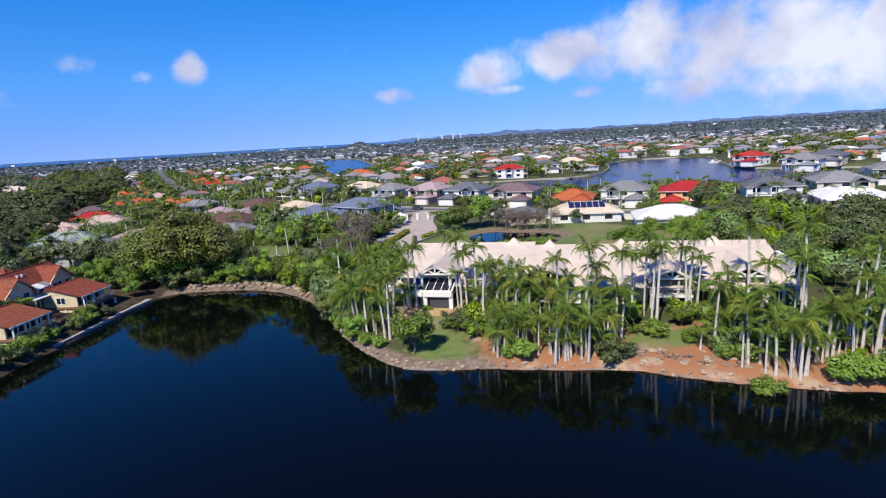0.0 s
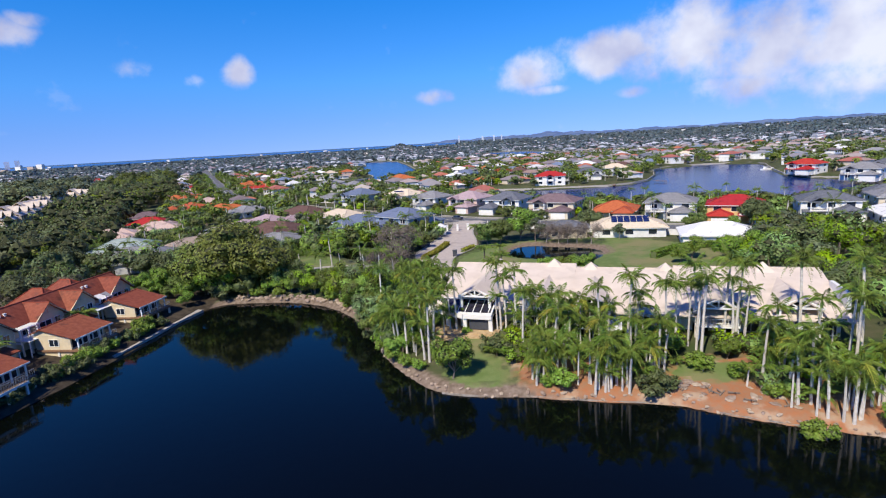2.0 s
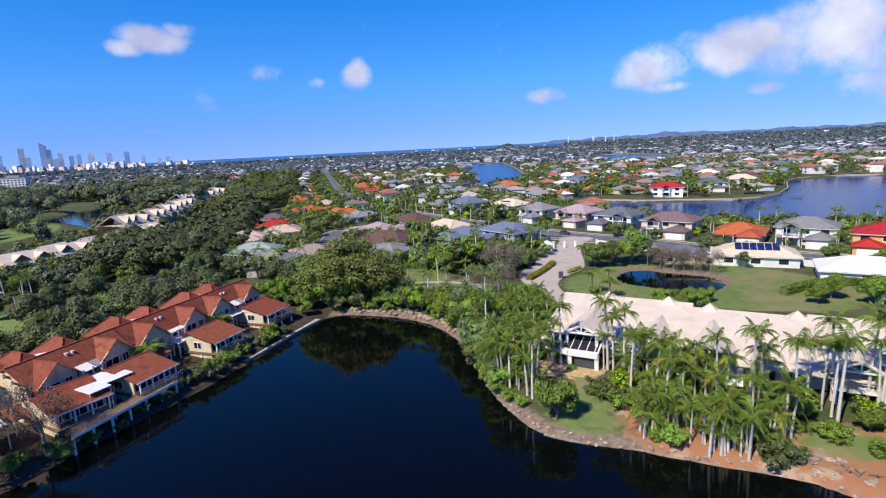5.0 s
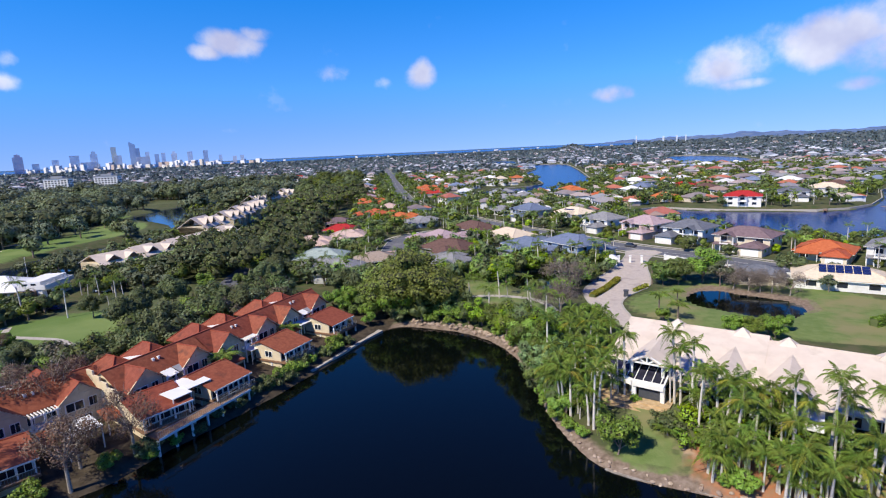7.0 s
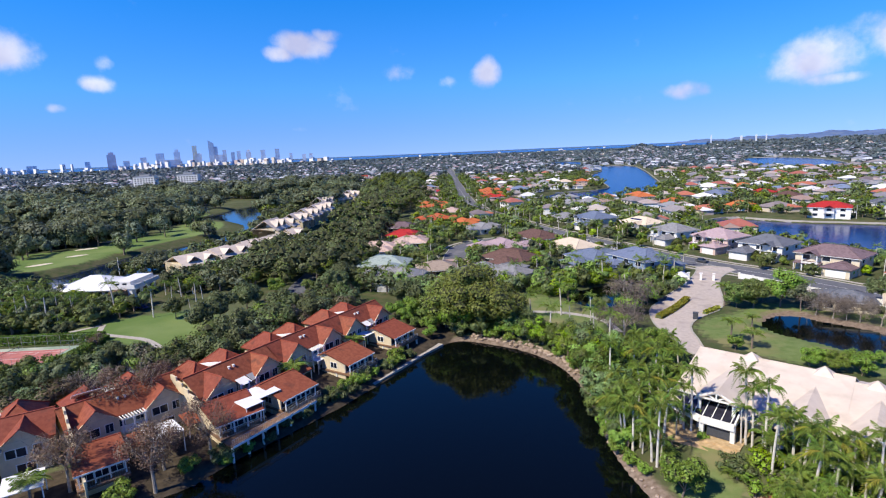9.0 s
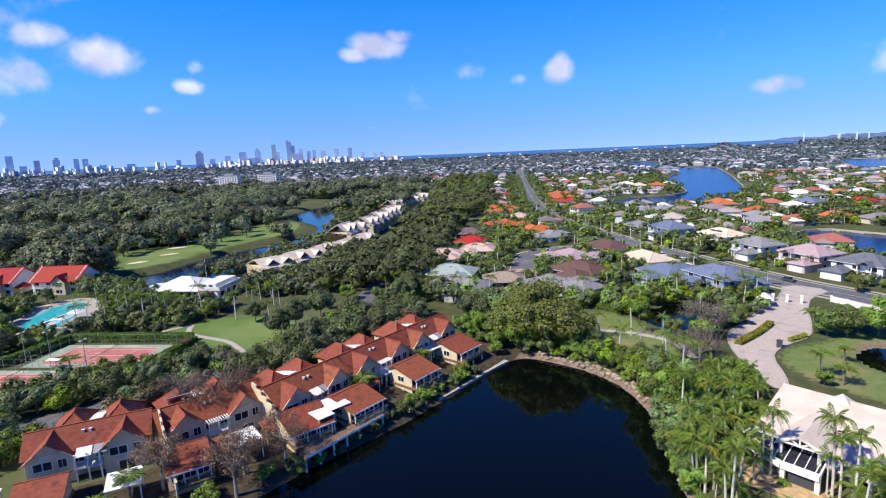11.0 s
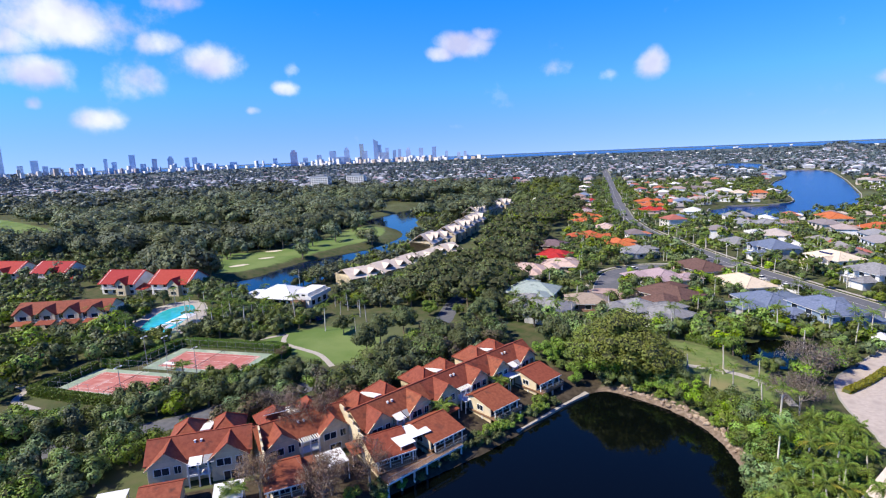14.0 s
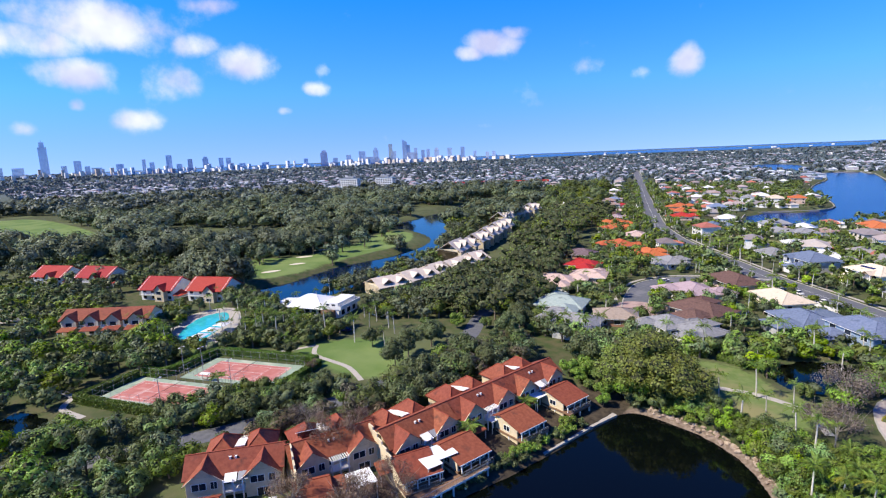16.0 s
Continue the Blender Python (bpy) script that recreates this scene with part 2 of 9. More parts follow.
M["terracotta"] = tile_roof("terracotta roof tiles", (0.205, 0.050, 0.027), (0.275, 0.078, 0.042), moss=(0.115, 0.038, 0.026))
M["redroof"] = tile_roof("bright red roof tiles", (0.31, 0.026, 0.020), (0.38, 0.042, 0.032))
M["ridgecap"] = material("terracotta ridge capping", (0.27, 0.06, 0.03), (0.34, 0.085, 0.045), rough=0.75, scale=3)
M["sandroof"] = material("pale sand roof tiles", (0.60, 0.51, 0.43), (0.66, 0.57, 0.48), rough=0.8, scale=0.5, third=(0.55, 0.47, 0.39), third_scale=0.35, bump=0.25, bump_scale=5)
M["whiteroof"] = material("white metal roofing", (0.74, 0.74, 0.74), (0.80, 0.80, 0.80), rough=0.45, scale=0.6)
M["glass"] = material("dark window glass", (0.012, 0.018, 0.03), (0.02, 0.028, 0.045), rough=0.06, scale=0.4, spec=0.6)
M["solar"] = material("solar panel glass", (0.012, 0.022, 0.09), (0.02, 0.035, 0.13), rough=0.15, scale=2, spec=0.5)
M["metal"] = material("painted grey metal", (0.30, 0.31, 0.32), (0.36, 0.37, 0.38), rough=0.5, scale=3, metal=0.2)
M["dark"] = material("dark shutter cloth", (0.05, 0.055, 0.065), (0.07, 0.075, 0.09), rough=0.7, scale=4)
M["timber"] = material("brown timber", (0.18, 0.10, 0.06), (0.25, 0.15, 0.09), rough=0.8, scale=2)
M["rock"] = material("bank rock", (0.26, 0.19, 0.14), (0.42, 0.33, 0.26), rough=0.9, scale=2.2, bump=0.5, bump_scale=6, per_object=0.2)
M["bark"] = material("grey brown bark", (0.16, 0.12, 0.09), (0.26, 0.21, 0.17), rough=0.95, scale=6, bump=0.4, bump_scale=20)
M["greybark"] = material("pale grey bark", (0.27, 0.23, 0.19), (0.38, 0.33, 0.28), rough=0.95, scale=5, bump=0.3, bump_scale=16)
M["palebark"] = material("pale palm trunk", (0.50, 0.46, 0.41), (0.64, 0.60, 0.54), rough=0.9, scale=3, per_object=0.12)
M["shaft"] = material("green palm crownshaft", (0.12, 0.22, 0.06), (0.18, 0.29, 0.09), rough=0.6, scale=3)
def leaf(name, c1, c2, obj=0.22, isl=0.30, tr=0.25):
    """Leaves; the attributes tone and hue set one tree of a mass apart from the next."""
    m = material(name, c1, c2, rough=0.55, scale=0.8, per_object=obj, per_island=isl, translucent=tr, spec=0.35)
    nt = m.node_tree
    n, link = nt.nodes.new, nt.links.new
    src = nt.nodes["Principled BSDF"].inputs["Base Color"].links[0].from_socket
    targets = [l.to_socket for l in src.links]
    hs = n("ShaderNodeHueSaturation")
    link(src, hs.inputs["Color"])
    for at, out, low, high in (("tone", "Value", 0.66, 1.34), ("hue", "Hue", 0.512, 0.472), ("hue", "Saturation", 0.72, 1.28)):
        a, r = n("ShaderNodeAttribute"), n("ShaderNodeMapRange")
        a.attribute_name = at
        r.inputs["From Min"].default_value = -1.0
        r.inputs["To Min"].default_value, r.inputs["To Max"].default_value = low, high
        link(a.outputs["Fac"], r.inputs["Value"])
        link(r.outputs[0], hs.inputs[out])
    for t in targets:
        link(hs.outputs[0], t)
    return m
M["frond"] = leaf("palm frond", (0.095, 0.170, 0.026), (0.205, 0.290, 0.050), isl=0.25, tr=0.16)
M["frond_yellow"] = leaf("yellowing palm frond", (0.34, 0.36, 0.05), (0.46, 0.45, 0.08), isl=0.2)
M["leaf_bright"] = leaf("bright green leaves", (0.135, 0.245, 0.030), (0.220, 0.340, 0.052), isl=0.16, tr=0.2)
M["leaf_mid"] = leaf("mid green leaves", (0.105, 0.168, 0.038), (0.170, 0.236, 0.060), isl=0.16, tr=0.2)
M["leaf_dark"] = leaf("dark green leaves", (0.084, 0.118, 0.042), (0.140, 0.174, 0.064), isl=0.16, tr=0.18)
M["leaf_olive"] = leaf("olive gum leaves", (0.112, 0.150, 0.078), (0.168, 0.208, 0.112), isl=0.14, tr=0.18)
M["leaf_grey"] = leaf("grey brown twigs and leaves", (0.130, 0.105, 0.085), (0.200, 0.165, 0.132), tr=0.1)
M["leaf_rust"] = leaf("sparse rusty leaves", (0.130, 0.082, 0.050), (0.205, 0.135, 0.085), tr=0.1)
M["leaf_brown"] = leaf("brownish olive leaves", (0.125, 0.108, 0.058), (0.185, 0.160, 0.088), tr=0.15)
M["hedge"] = leaf("clipped hedge leaves", (0.09, 0.17, 0.022), (0.15, 0.25, 0.035))
M["hedge_yellow"] = leaf("golden hedge leaves", (0.20, 0.21, 0.02), (0.30, 0.30, 0.035))
# far leaves hold a little distance haze in their colour
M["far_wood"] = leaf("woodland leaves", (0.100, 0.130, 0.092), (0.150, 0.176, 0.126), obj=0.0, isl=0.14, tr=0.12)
M["leaf_fig"] = leaf("olive green fig leaves", (0.130, 0.178, 0.030), (0.225, 0.272, 0.054), isl=0.18, tr=0.2)
# stronger haze blue painted into the leaf colour
M["horizon_wood"] = leaf("horizon leaves with haze blue in the colour", (0.085, 0.115, 0.125), (0.120, 0.150, 0.160), obj=0.0, isl=0.15, tr=0.1)
# solid dark cores; their colour stands in for shade between the leaves
M["crown_core"] = material("dark crown core, inner shade in its colour", (0.042, 0.050, 0.020), (0.072, 0.076, 0.034), rough=0.95, scale=3)
M["sand"] = material("bunker sand", (0.58, 0.52, 0.40), (0.66, 0.60, 0.48), rough=0.95, scale=0.8)
M["glass_roof"] = material("tinted roof glazing", (0.022, 0.022, 0.035), (0.035, 0.035, 0.055), rough=0.15, scale=1.0, spec=0.5)
M["sandstone"] = material("ochre sandstone", (0.42, 0.29, 0.15), (0.55, 0.41, 0.24), rough=0.9, scale=1.8, third=(0.33, 0.24, 0.15), third_scale=0.8, bump=0.4, bump_scale=6)
M["gravel"] = material("pale shore gravel", (0.22, 0.19, 0.16), (0.36, 0.32, 0.28), rough=0.95, scale=3, bump=0.5, bump_scale=12)

# ---------------------------------------------------------------- mesh helpers
class Mesh:
    """Collects faces for one part."""

    def __init__(self):
        self.v, self.f = [], []

    def face(self, *pts):
        i = len(self.v)
        self.v += [tuple(p) for p in pts]
        self.f.append(tuple(range(i, i + len(pts))))
        return self

    def box(self, x0, x1, y0, y1, z0, z1):
        i = len(self.v)
        self.v += [(x, y, z) for z in (z0, z1) for x, y in ((x0, y0), (x1, y0), (x1, y1), (x0, y1))]
        self.f += [tuple(i + k for k in q) for q in ((3, 2, 1, 0), (4, 5, 6, 7), (0, 1, 5, 4), (1, 2, 6, 5), (2, 3, 7, 6), (3, 0, 4, 7))]
        return self

    def solid(self, loop, low, high):
        """A prism on a plan loop; low and high are numbers or one height a corner."""
        k, i = len(loop), len(self.v)
        lo = low if isinstance(low, (list, tuple)) else [low] * k
        hi = high if isinstance(high, (list, tuple)) else [high] * k
        self.v += [(x, y, z) for (x, y), z in zip(loop, lo)] + [(x, y, z) for (x, y), z in zip(loop, hi)]
        self.f += [tuple(i + j for j in reversed(range(k))), tuple(i + k + j for j in range(k))]
        self.f += [(i + j, i + (j + 1) % k, i + k + (j + 1) % k, i + k + j) for j in range(k)]
        return self

    def slab(self, pts, thick):
        """A sloping sheet of three or more corners with a thickness below it."""
        k, i = len(pts), len(self.v)
        self.v += [(x, y, z - thick) for x, y, z in pts] + [tuple(p) for p in pts]
        self.f += [tuple(i + j for j in reversed(range(k))), tuple(i + k + j for j in range(k))]
        self.f += [(i + j, i + (j + 1) % k, i + k + (j + 1) % k, i + k + j) for j in range(k)]
        return self

    def tube(self, pts, radii, sides=6):
        i = len(self.v)
        for (p, r) in zip(pts, radii):
            self.v += [(p[0] + r * math.cos(2 * math.pi * s / sides), p[1] + r * math.sin(2 * math.pi * s / sides), p[2]) for s in range(sides)]
        for k in range(len(pts) - 1):
            a, b = i + k * sides, i + (k + 1) * sides
            self.f += [(a + s, a + (s + 1) % sides, b + (s + 1) % sides, b + s) for s in range(sides)]
        self.f.append(tuple(i + (len(pts) - 1) * sides + s for s in range(sides)))
        return self

    def beam(self, a, b, w):
        """A square bar between two points."""
        a, b = Vector(a), Vector(b)
        d = (b - a).normalized()
        s = d.cross(Vector((0, 0, 1)) if abs(d.z) < 0.95 else Vector((1, 0, 0))).normalized() * w / 2
        u = s.cross(d).normalized() * w / 2
        i = len(self.v)
        self.v += [tuple(p + q) for p in (a, b) for q in (-s - u, s - u, s + u, -s + u)]
        self.f += [tuple(i + k for k in q) for q in ((3, 2, 1, 0), (4, 5, 6, 7), (0, 1, 5, 4), (1, 2, 6, 5), (2, 3, 7, 6), (3, 0, 4, 7))]
        return self

    def data(self, name, mat):
        me = bpy.data.meshes.new(name)
        me.from_pydata(self.v, [], self.f)
        me.materials.append(M[mat] if isinstance(mat, str) else mat)
        me.update()
        return me


def numpy_mesh(name, verts, faces, mat, smooth=False):
    """A mesh from arrays of corners and of three- or four-sided faces."""
    me = bpy.data.meshes.new(name)
    faces = np.asarray(faces, np.int32)
    nv, nf, k = len(verts), len(faces), faces.shape[1]
    me.vertices.add(nv)
    me.vertices.foreach_set("co", np.asarray(verts, np.float32).ravel())
    me.loops.add(nf * k)
    me.loops.foreach_set("vertex_index", faces.ravel())
    me.polygons.add(nf)
    me.polygons.foreach_set("loop_start", np.arange(0, nf * k, k, dtype=np.int32))
    me.materials.append(M[mat] if isinstance(mat, str) else mat)
    me.update(calc_edges=True)
    me.validate()
    if not smooth:
        me.shade_flat()
    return me


OCTA = np.array([(1, 0, 0), (-1, 0, 0), (0, 1, 0), (0, -1, 0), (0, 0, 1), (0, 0, -1)], float)
OCTA_F = np.array([(0, 2, 4), (2, 1, 4), (1, 3, 4), (3, 0, 4), (2, 0, 5), (1, 2, 5), (3, 1, 5), (0, 3, 5)])


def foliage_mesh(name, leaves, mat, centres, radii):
    """Leaf triangles, and a dark core that mimics the shade inside each clump: centres (k, 3), radii (k, 3)."""
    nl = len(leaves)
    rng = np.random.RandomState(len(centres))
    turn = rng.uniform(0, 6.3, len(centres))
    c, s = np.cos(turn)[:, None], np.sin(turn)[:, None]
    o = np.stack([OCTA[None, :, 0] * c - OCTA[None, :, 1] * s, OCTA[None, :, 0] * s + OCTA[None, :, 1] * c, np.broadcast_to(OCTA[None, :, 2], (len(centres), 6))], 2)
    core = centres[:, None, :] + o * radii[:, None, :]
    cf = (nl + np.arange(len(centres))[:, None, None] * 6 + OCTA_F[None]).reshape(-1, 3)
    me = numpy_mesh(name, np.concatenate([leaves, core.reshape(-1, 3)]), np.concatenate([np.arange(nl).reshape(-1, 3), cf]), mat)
    me.materials.append(M["crown_core"])
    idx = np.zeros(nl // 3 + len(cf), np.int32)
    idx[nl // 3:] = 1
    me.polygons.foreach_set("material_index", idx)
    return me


def thing(name, m, label, category, group="", kind=""):
    ob = new(name)
    ob.empty_display_size = 0.2
    ob.matrix_basis = m
    return tagged(ob, label, category, group, kind)


def part(name, mesh, mat, parent, label="", m=None):
    """One mesh under a thing or a part."""
    ob = new(name, mesh.data(name, mat) if isinstance(mesh, Mesh) else mesh)
    ob.parent = parent
    if m is not None:
        ob.matrix_basis = m
    return tagged(ob, label)


def single(name, mesh, mat, label, category, kind="", m=None, group=""):
    ob = new(name, mesh.data(name, mat) if isinstance(mesh, Mesh) else mesh)
    if m is not None:
        ob.matrix_basis = m
    return tagged(ob, label, category, group, kind)


# ---------------------------------------------------------------- the plan of land and water
def smooth_loop(pts, rounds=2):
    """Rounds off a plan outline."""
    p = np.array(pts, float)
    for _ in range(rounds):
        q = np.roll(p, -1, 0)
        p = np.stack([0.75 * p + 0.25 * q, 0.25 * p + 0.75 * q], 1).reshape(-1, 2)
    return p


LAKE = smooth_loop([(-66, 38), (-65.4, 48), (-63.2, 58), (-61.2, 70), (-60.3, 84), (-59.4, 98), (-59.2, 104), (-56.5, 107.6), (-48.5, 107.8), (-40, 106.8), (-31, 102.2),
                    (-23, 92.3), (-18.6, 82), (-14.2, 72.6), (-10.2, 67), (-7, 63.4), (-2.6, 61.7), (4, 61.4), (10.5, 60.1), (17, 59.1), (22, 58.5), (26, 56),
                    (33, 53), (40, 50.7), (46, 49.5), (62, 46), (90, 36), (110, 0), (95, -60), (20, -95), (-60, -85), (-95, -40), (-92, -8), (-80, 14)], 1)
CANALS = [smooth_loop(p, 1) for p in (
    [(-144, 436), (-156, 472), (-163, 505), (-148, 528), (-123, 550), (-115, 568), (-118, 600), (-148, 690), (-180, 765), (-202, 890), (-208, 990), (-238, 1110), (-270, 1240), (-200, 1270), (-130, 960),
     (-96, 780), (-72, 650), (-66, 540), (-84, 478), (-98, 446), (-110, 424), (-126, 434)],
    [(-14, 312), (-11, 334), (0, 349), (12, 343), (33, 334), (52, 334), (88, 331), (119, 367), (150, 470), (190, 492), (225, 488), (240, 468), (212, 404), (185, 330), (210, 290), (300, 270), (300, 232), (170, 226),
     (138, 216), (109, 218), (90, 224), (70, 229), (52, 231), (34, 234), (20, 256), (4, 290)],
    [(16, 1590), (124, 1560), (183, 1207), (124, 829), (58, 930), (24, 1130)],
    [(-561, 1735), (-463, 1774), (-309, 1390), (-318, 1262), (-440, 1410)],
    [(-250, 96), (-252, 107), (-252, 119), (-262, 139), (-268, 161), (-267, 176), (-268, 198), (-275, 222), (-294, 252), (-330, 271), (-376, 277), (-405, 300), (-412, 336),
     (-440, 400), (-480, 470), (-492, 523), (-470, 520), (-418, 438), (-385, 368), (-355, 332), (-346, 311), (-310, 284), (-275, 247), (-238, 207), (-229, 168), (-211, 121), (-207, 100), (-214, 90), (-236, 86)],
    [(420, 900), (700, 880), (900, 1010), (700, 1060), (450, 1000)])]
PONDS = [(smooth_loop(p, 2), 1.7) for p in (
    [(7.4, 139), (9, 146), (15, 148.4), (20, 145), (25, 143.6), (30, 140.5), (31, 135), (27.6, 129), (23.5, 126.4), (19, 129), (14, 132), (9, 134.4)],
    [(-41, 146), (-38, 160), (-29, 166), (-23.5, 161), (-25, 146), (-33, 139)],
    [(-168, 0), (-160, 5), (-150, 6), (-140, -2), (-152, -9)])]


def signed_distance(x, y, loop):
    """Metres from plan points to an outline, negative inside."""
    best = np.full(x.shape, 1e9)
    inside = np.zeros(x.shape, bool)
    for (ax, ay), (bx, by) in zip(loop, np.roll(loop, -1, 0)):
        dx, dy = bx - ax, by - ay
        t = np.clip(((x - ax) * dx + (y - ay) * dy) / (dx * dx + dy * dy + 1e-12), 0, 1)
        best = np.minimum(best, (x - ax - t * dx) ** 2 + (y - ay - t * dy) ** 2)
        if by != ay:
            inside ^= ((ay > y) != (by > y)) & (x < (bx - ax) * (y - ay) / (by - ay) + ax)
    d = np.sqrt(best)
    return np.where(inside, -d, d)


def box_filter(x, y, loop, pad):
    return (x > loop[:, 0].min() - pad) & (x < loop[:, 0].max() + pad) & (y > loop[:, 1].min() - pad) & (y < loop[:, 1].max() + pad)


def near_distance(x, y, loop, pad=60.0):
    d = np.full(x.shape, pad)
    k = box_filter(x, y, loop, pad)
    if k.any():
        d[k] = np.minimum(signed_distance(x[k], y[k], loop), pad)
    return d


LAND = 2.4


def far_rise(x, y):
    """The land's swell towards the horizon, with low hills inland."""
    r = np.hypot(x, y)
    az = np.degrees(np.arctan2(x, y))  # to the right
    rise = 46.0 * np.clip((r - 2300) / 2500, 0, 1) ** 1.3
    knoll = 30 * np.exp(-((az + 8.2) / 1.1) ** 2) * np.clip((r - 2500) / 500, 0, 1) * np.clip((3700 - r) / 500, 0, 1)
    return rise + knoll


def ground_height(x, y):
    x, y = np.atleast_1d(np.asarray(x, float)), np.atleast_1d(np.asarray(y, float))
    d = near_distance(x, y, LAKE)
    h = np.interp(d, [-8, -2, 0, 0.5, 1.6, 6, 16], [-2.6, -1.0, -0.05, 0.45, 0.85, 1.45, LAND])
    for c in CANALS:
        dc = near_distance(x, y, c, 40)
        h = np.minimum(h, np.interp(dc, [-10, 0, 1.5, 5], [-2, -0.05, 1.1, LAND]))
    for p, level in PONDS:
        dp = near_distance(x, y, p, 20)
        h = np.minimum(h, np.interp(dp, [-4, 0, 3.5], [level - 1.2, level - 0.03, LAND]))
    return h + far_rise(x, y)


def height(x, y):
    return float(ground_height(x, y)[0])


def axis(parts):
    out = []
    for a, b, step in parts:
        out.append(np.arange(a, b, step))
    return np.unique(np.concatenate(out + [[parts[-1][1]]]))


LAWNS = [smooth_loop(p, 2) for p in (
    [(-5, 79), (1, 79), (1.5, 70), (4.5, 63.5), (-2.5, 63.2), (-6, 66), (-2.5, 70)], [(21.5, 64), (26, 67), (33, 66), (32, 61), (27, 61)],
    [(0, 118), (-7, 128), (-5, 138), (2, 145), (5, 152), (10, 158), (24, 157), (45, 152), (60, 128), (48, 112), (20, 112)],
    [(-58, 120), (-50, 136), (-38, 136), (-27, 136), (-20, 124), (-34, 114), (-48, 113)],
    [(-63, 138), (-56, 128), (-39, 126), (-33, 133), (-44, 144), (-57, 143)], [(-135, 352), (-150, 375), (-75, 352), (-85, 330)])]
MULCH = [smooth_loop(p, 1) for p in ([(2, 70), (5, 62), (10, 59.5), (22, 57.6), (33, 52), (46, 48.5), (64, 45), (66, 60), (50, 66), (32, 68), (20, 66), (8, 70)],)]
BANK = [smooth_loop([(5.6, 139), (7, 148), (14, 153), (21, 149.5), (27, 147), (33, 143.5), (34, 137), (31.5, 131), (27, 140), (15, 145)], 2)]
GOLF = [smooth_loop(p, 2) for p in (
    [(-153, 68), (-150, 84), (-137, 97), (-121, 92), (-113, 76), (-118, 70), (-138, 67)],
    [(-320, 112), (-318, 134), (-300, 150), (-312, 176), (-312, 195), (-340, 231), (-352, 262), (-318, 256), (-286, 222), (-277, 180), (-271, 150), (-262, 130), (-258, 108), (-280, 98)],
    [(-900, 10), (-880, 66), (-720, 84), (-560, 90), (-470, 76), (-480, 40), (-632, 10)], [(-420, 425), (-400, 470), (-445, 600), (-470, 600), (-450, 470)],
    [(-330, 300), (-345, 330), (-420, 310), (-400, 290)], [(-536, 137), (-541, 156), (-458, 132), (-450, 112)],
    [(-700, 320), (-690, 360), (-560, 420), (-560, 380)])]


def build_ground():
    xs = axis([(-5200, -1400, 190), (-1400, -420, 24), (-420, -176, 5), (-176, -76, 2.5), (-76, 66, 1.0), (66, 260, 5), (260, 1400, 30), (1400, 5200, 190)])
    ys = axis([(-5200, -1200, 400), (-1200, -120, 60), (-120, 24, 4), (24, 116, 1.0), (116, 124, 1.5), (124, 152, 0.7), (152, 172, 1.5), (172, 460, 5), (460, 1800, 30), (1800, 5200, 190)])
    gx, gy = np.meshgrid(xs, ys)
    x, y = gx.ravel(), gy.ravel()
    z = ground_height(x, y)
    rng = np.random.RandomState(3)
    near = (np.abs(x) < 80) & (y > 20) & (y < 120)
    z = z + np.where(near & (z > 0.3), rng.uniform(-0.05, 0.05, len(z)), 0)
    w, h = len(xs), len(ys)
    i = np.arange(w * h).reshape(h, w)
    quads = np.stack([i[:-1, :-1], i[:-1, 1:], i[1:, 1:], i[1:, :-1]], -1).reshape(-1, 4)
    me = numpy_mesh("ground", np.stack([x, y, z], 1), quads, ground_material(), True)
    for name, loops, wide in (("lawn", LAWNS, 3.0), ("mulch", MULCH, 3.0), ("bank", BANK, 2.0), ("golf", GOLF, 6.0)):
        v = np.full(x.shape, 60.0)
        for lp in loops:
            v = np.minimum(v, near_distance(x, y, lp, 60))
        a = me.attributes.new(name, "FLOAT", "POINT")
        a.data.foreach_set("value", np.clip(0.5 - v / (2 * wide), 0, 1).astype(np.float32))
    # share of haze tone in the ground colour, growing with distance
    a = me.attributes.new("far_haze", "FLOAT", "POINT")
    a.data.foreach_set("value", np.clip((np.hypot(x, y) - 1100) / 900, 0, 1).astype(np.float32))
    a = me.attributes.new("shore", "FLOAT", "POINT")
    a.data.foreach_set("value", np.clip((1 - near_distance(x, y, LAKE) / np.where(y > 74, 2.2, 2.7)) * np.clip((x + 60) / 3, 0, 1), np.clip(0.7 - near_distance(x, y, PONDS[0][0]) / 4.0, 0, 0.7), 1).astype(np.float32))
    # bank below the townhouses: dark soil, with their shade in its colour
    a = me.attributes.new("shady_soil", "FLOAT", "POINT")
    a.data.foreach_set("value", (np.clip((15 - near_distance(x, y, LAKE)) / 4, 0, 1) * np.clip((-57 - x) / 3, 0, 1) * np.clip((y - 14) / 6, 0, 1)).astype(np.float32))
    return tagged(new("ground", me), "suburban ground of grass, garden soil, mulch and lake bank", "ground", kind="structure")


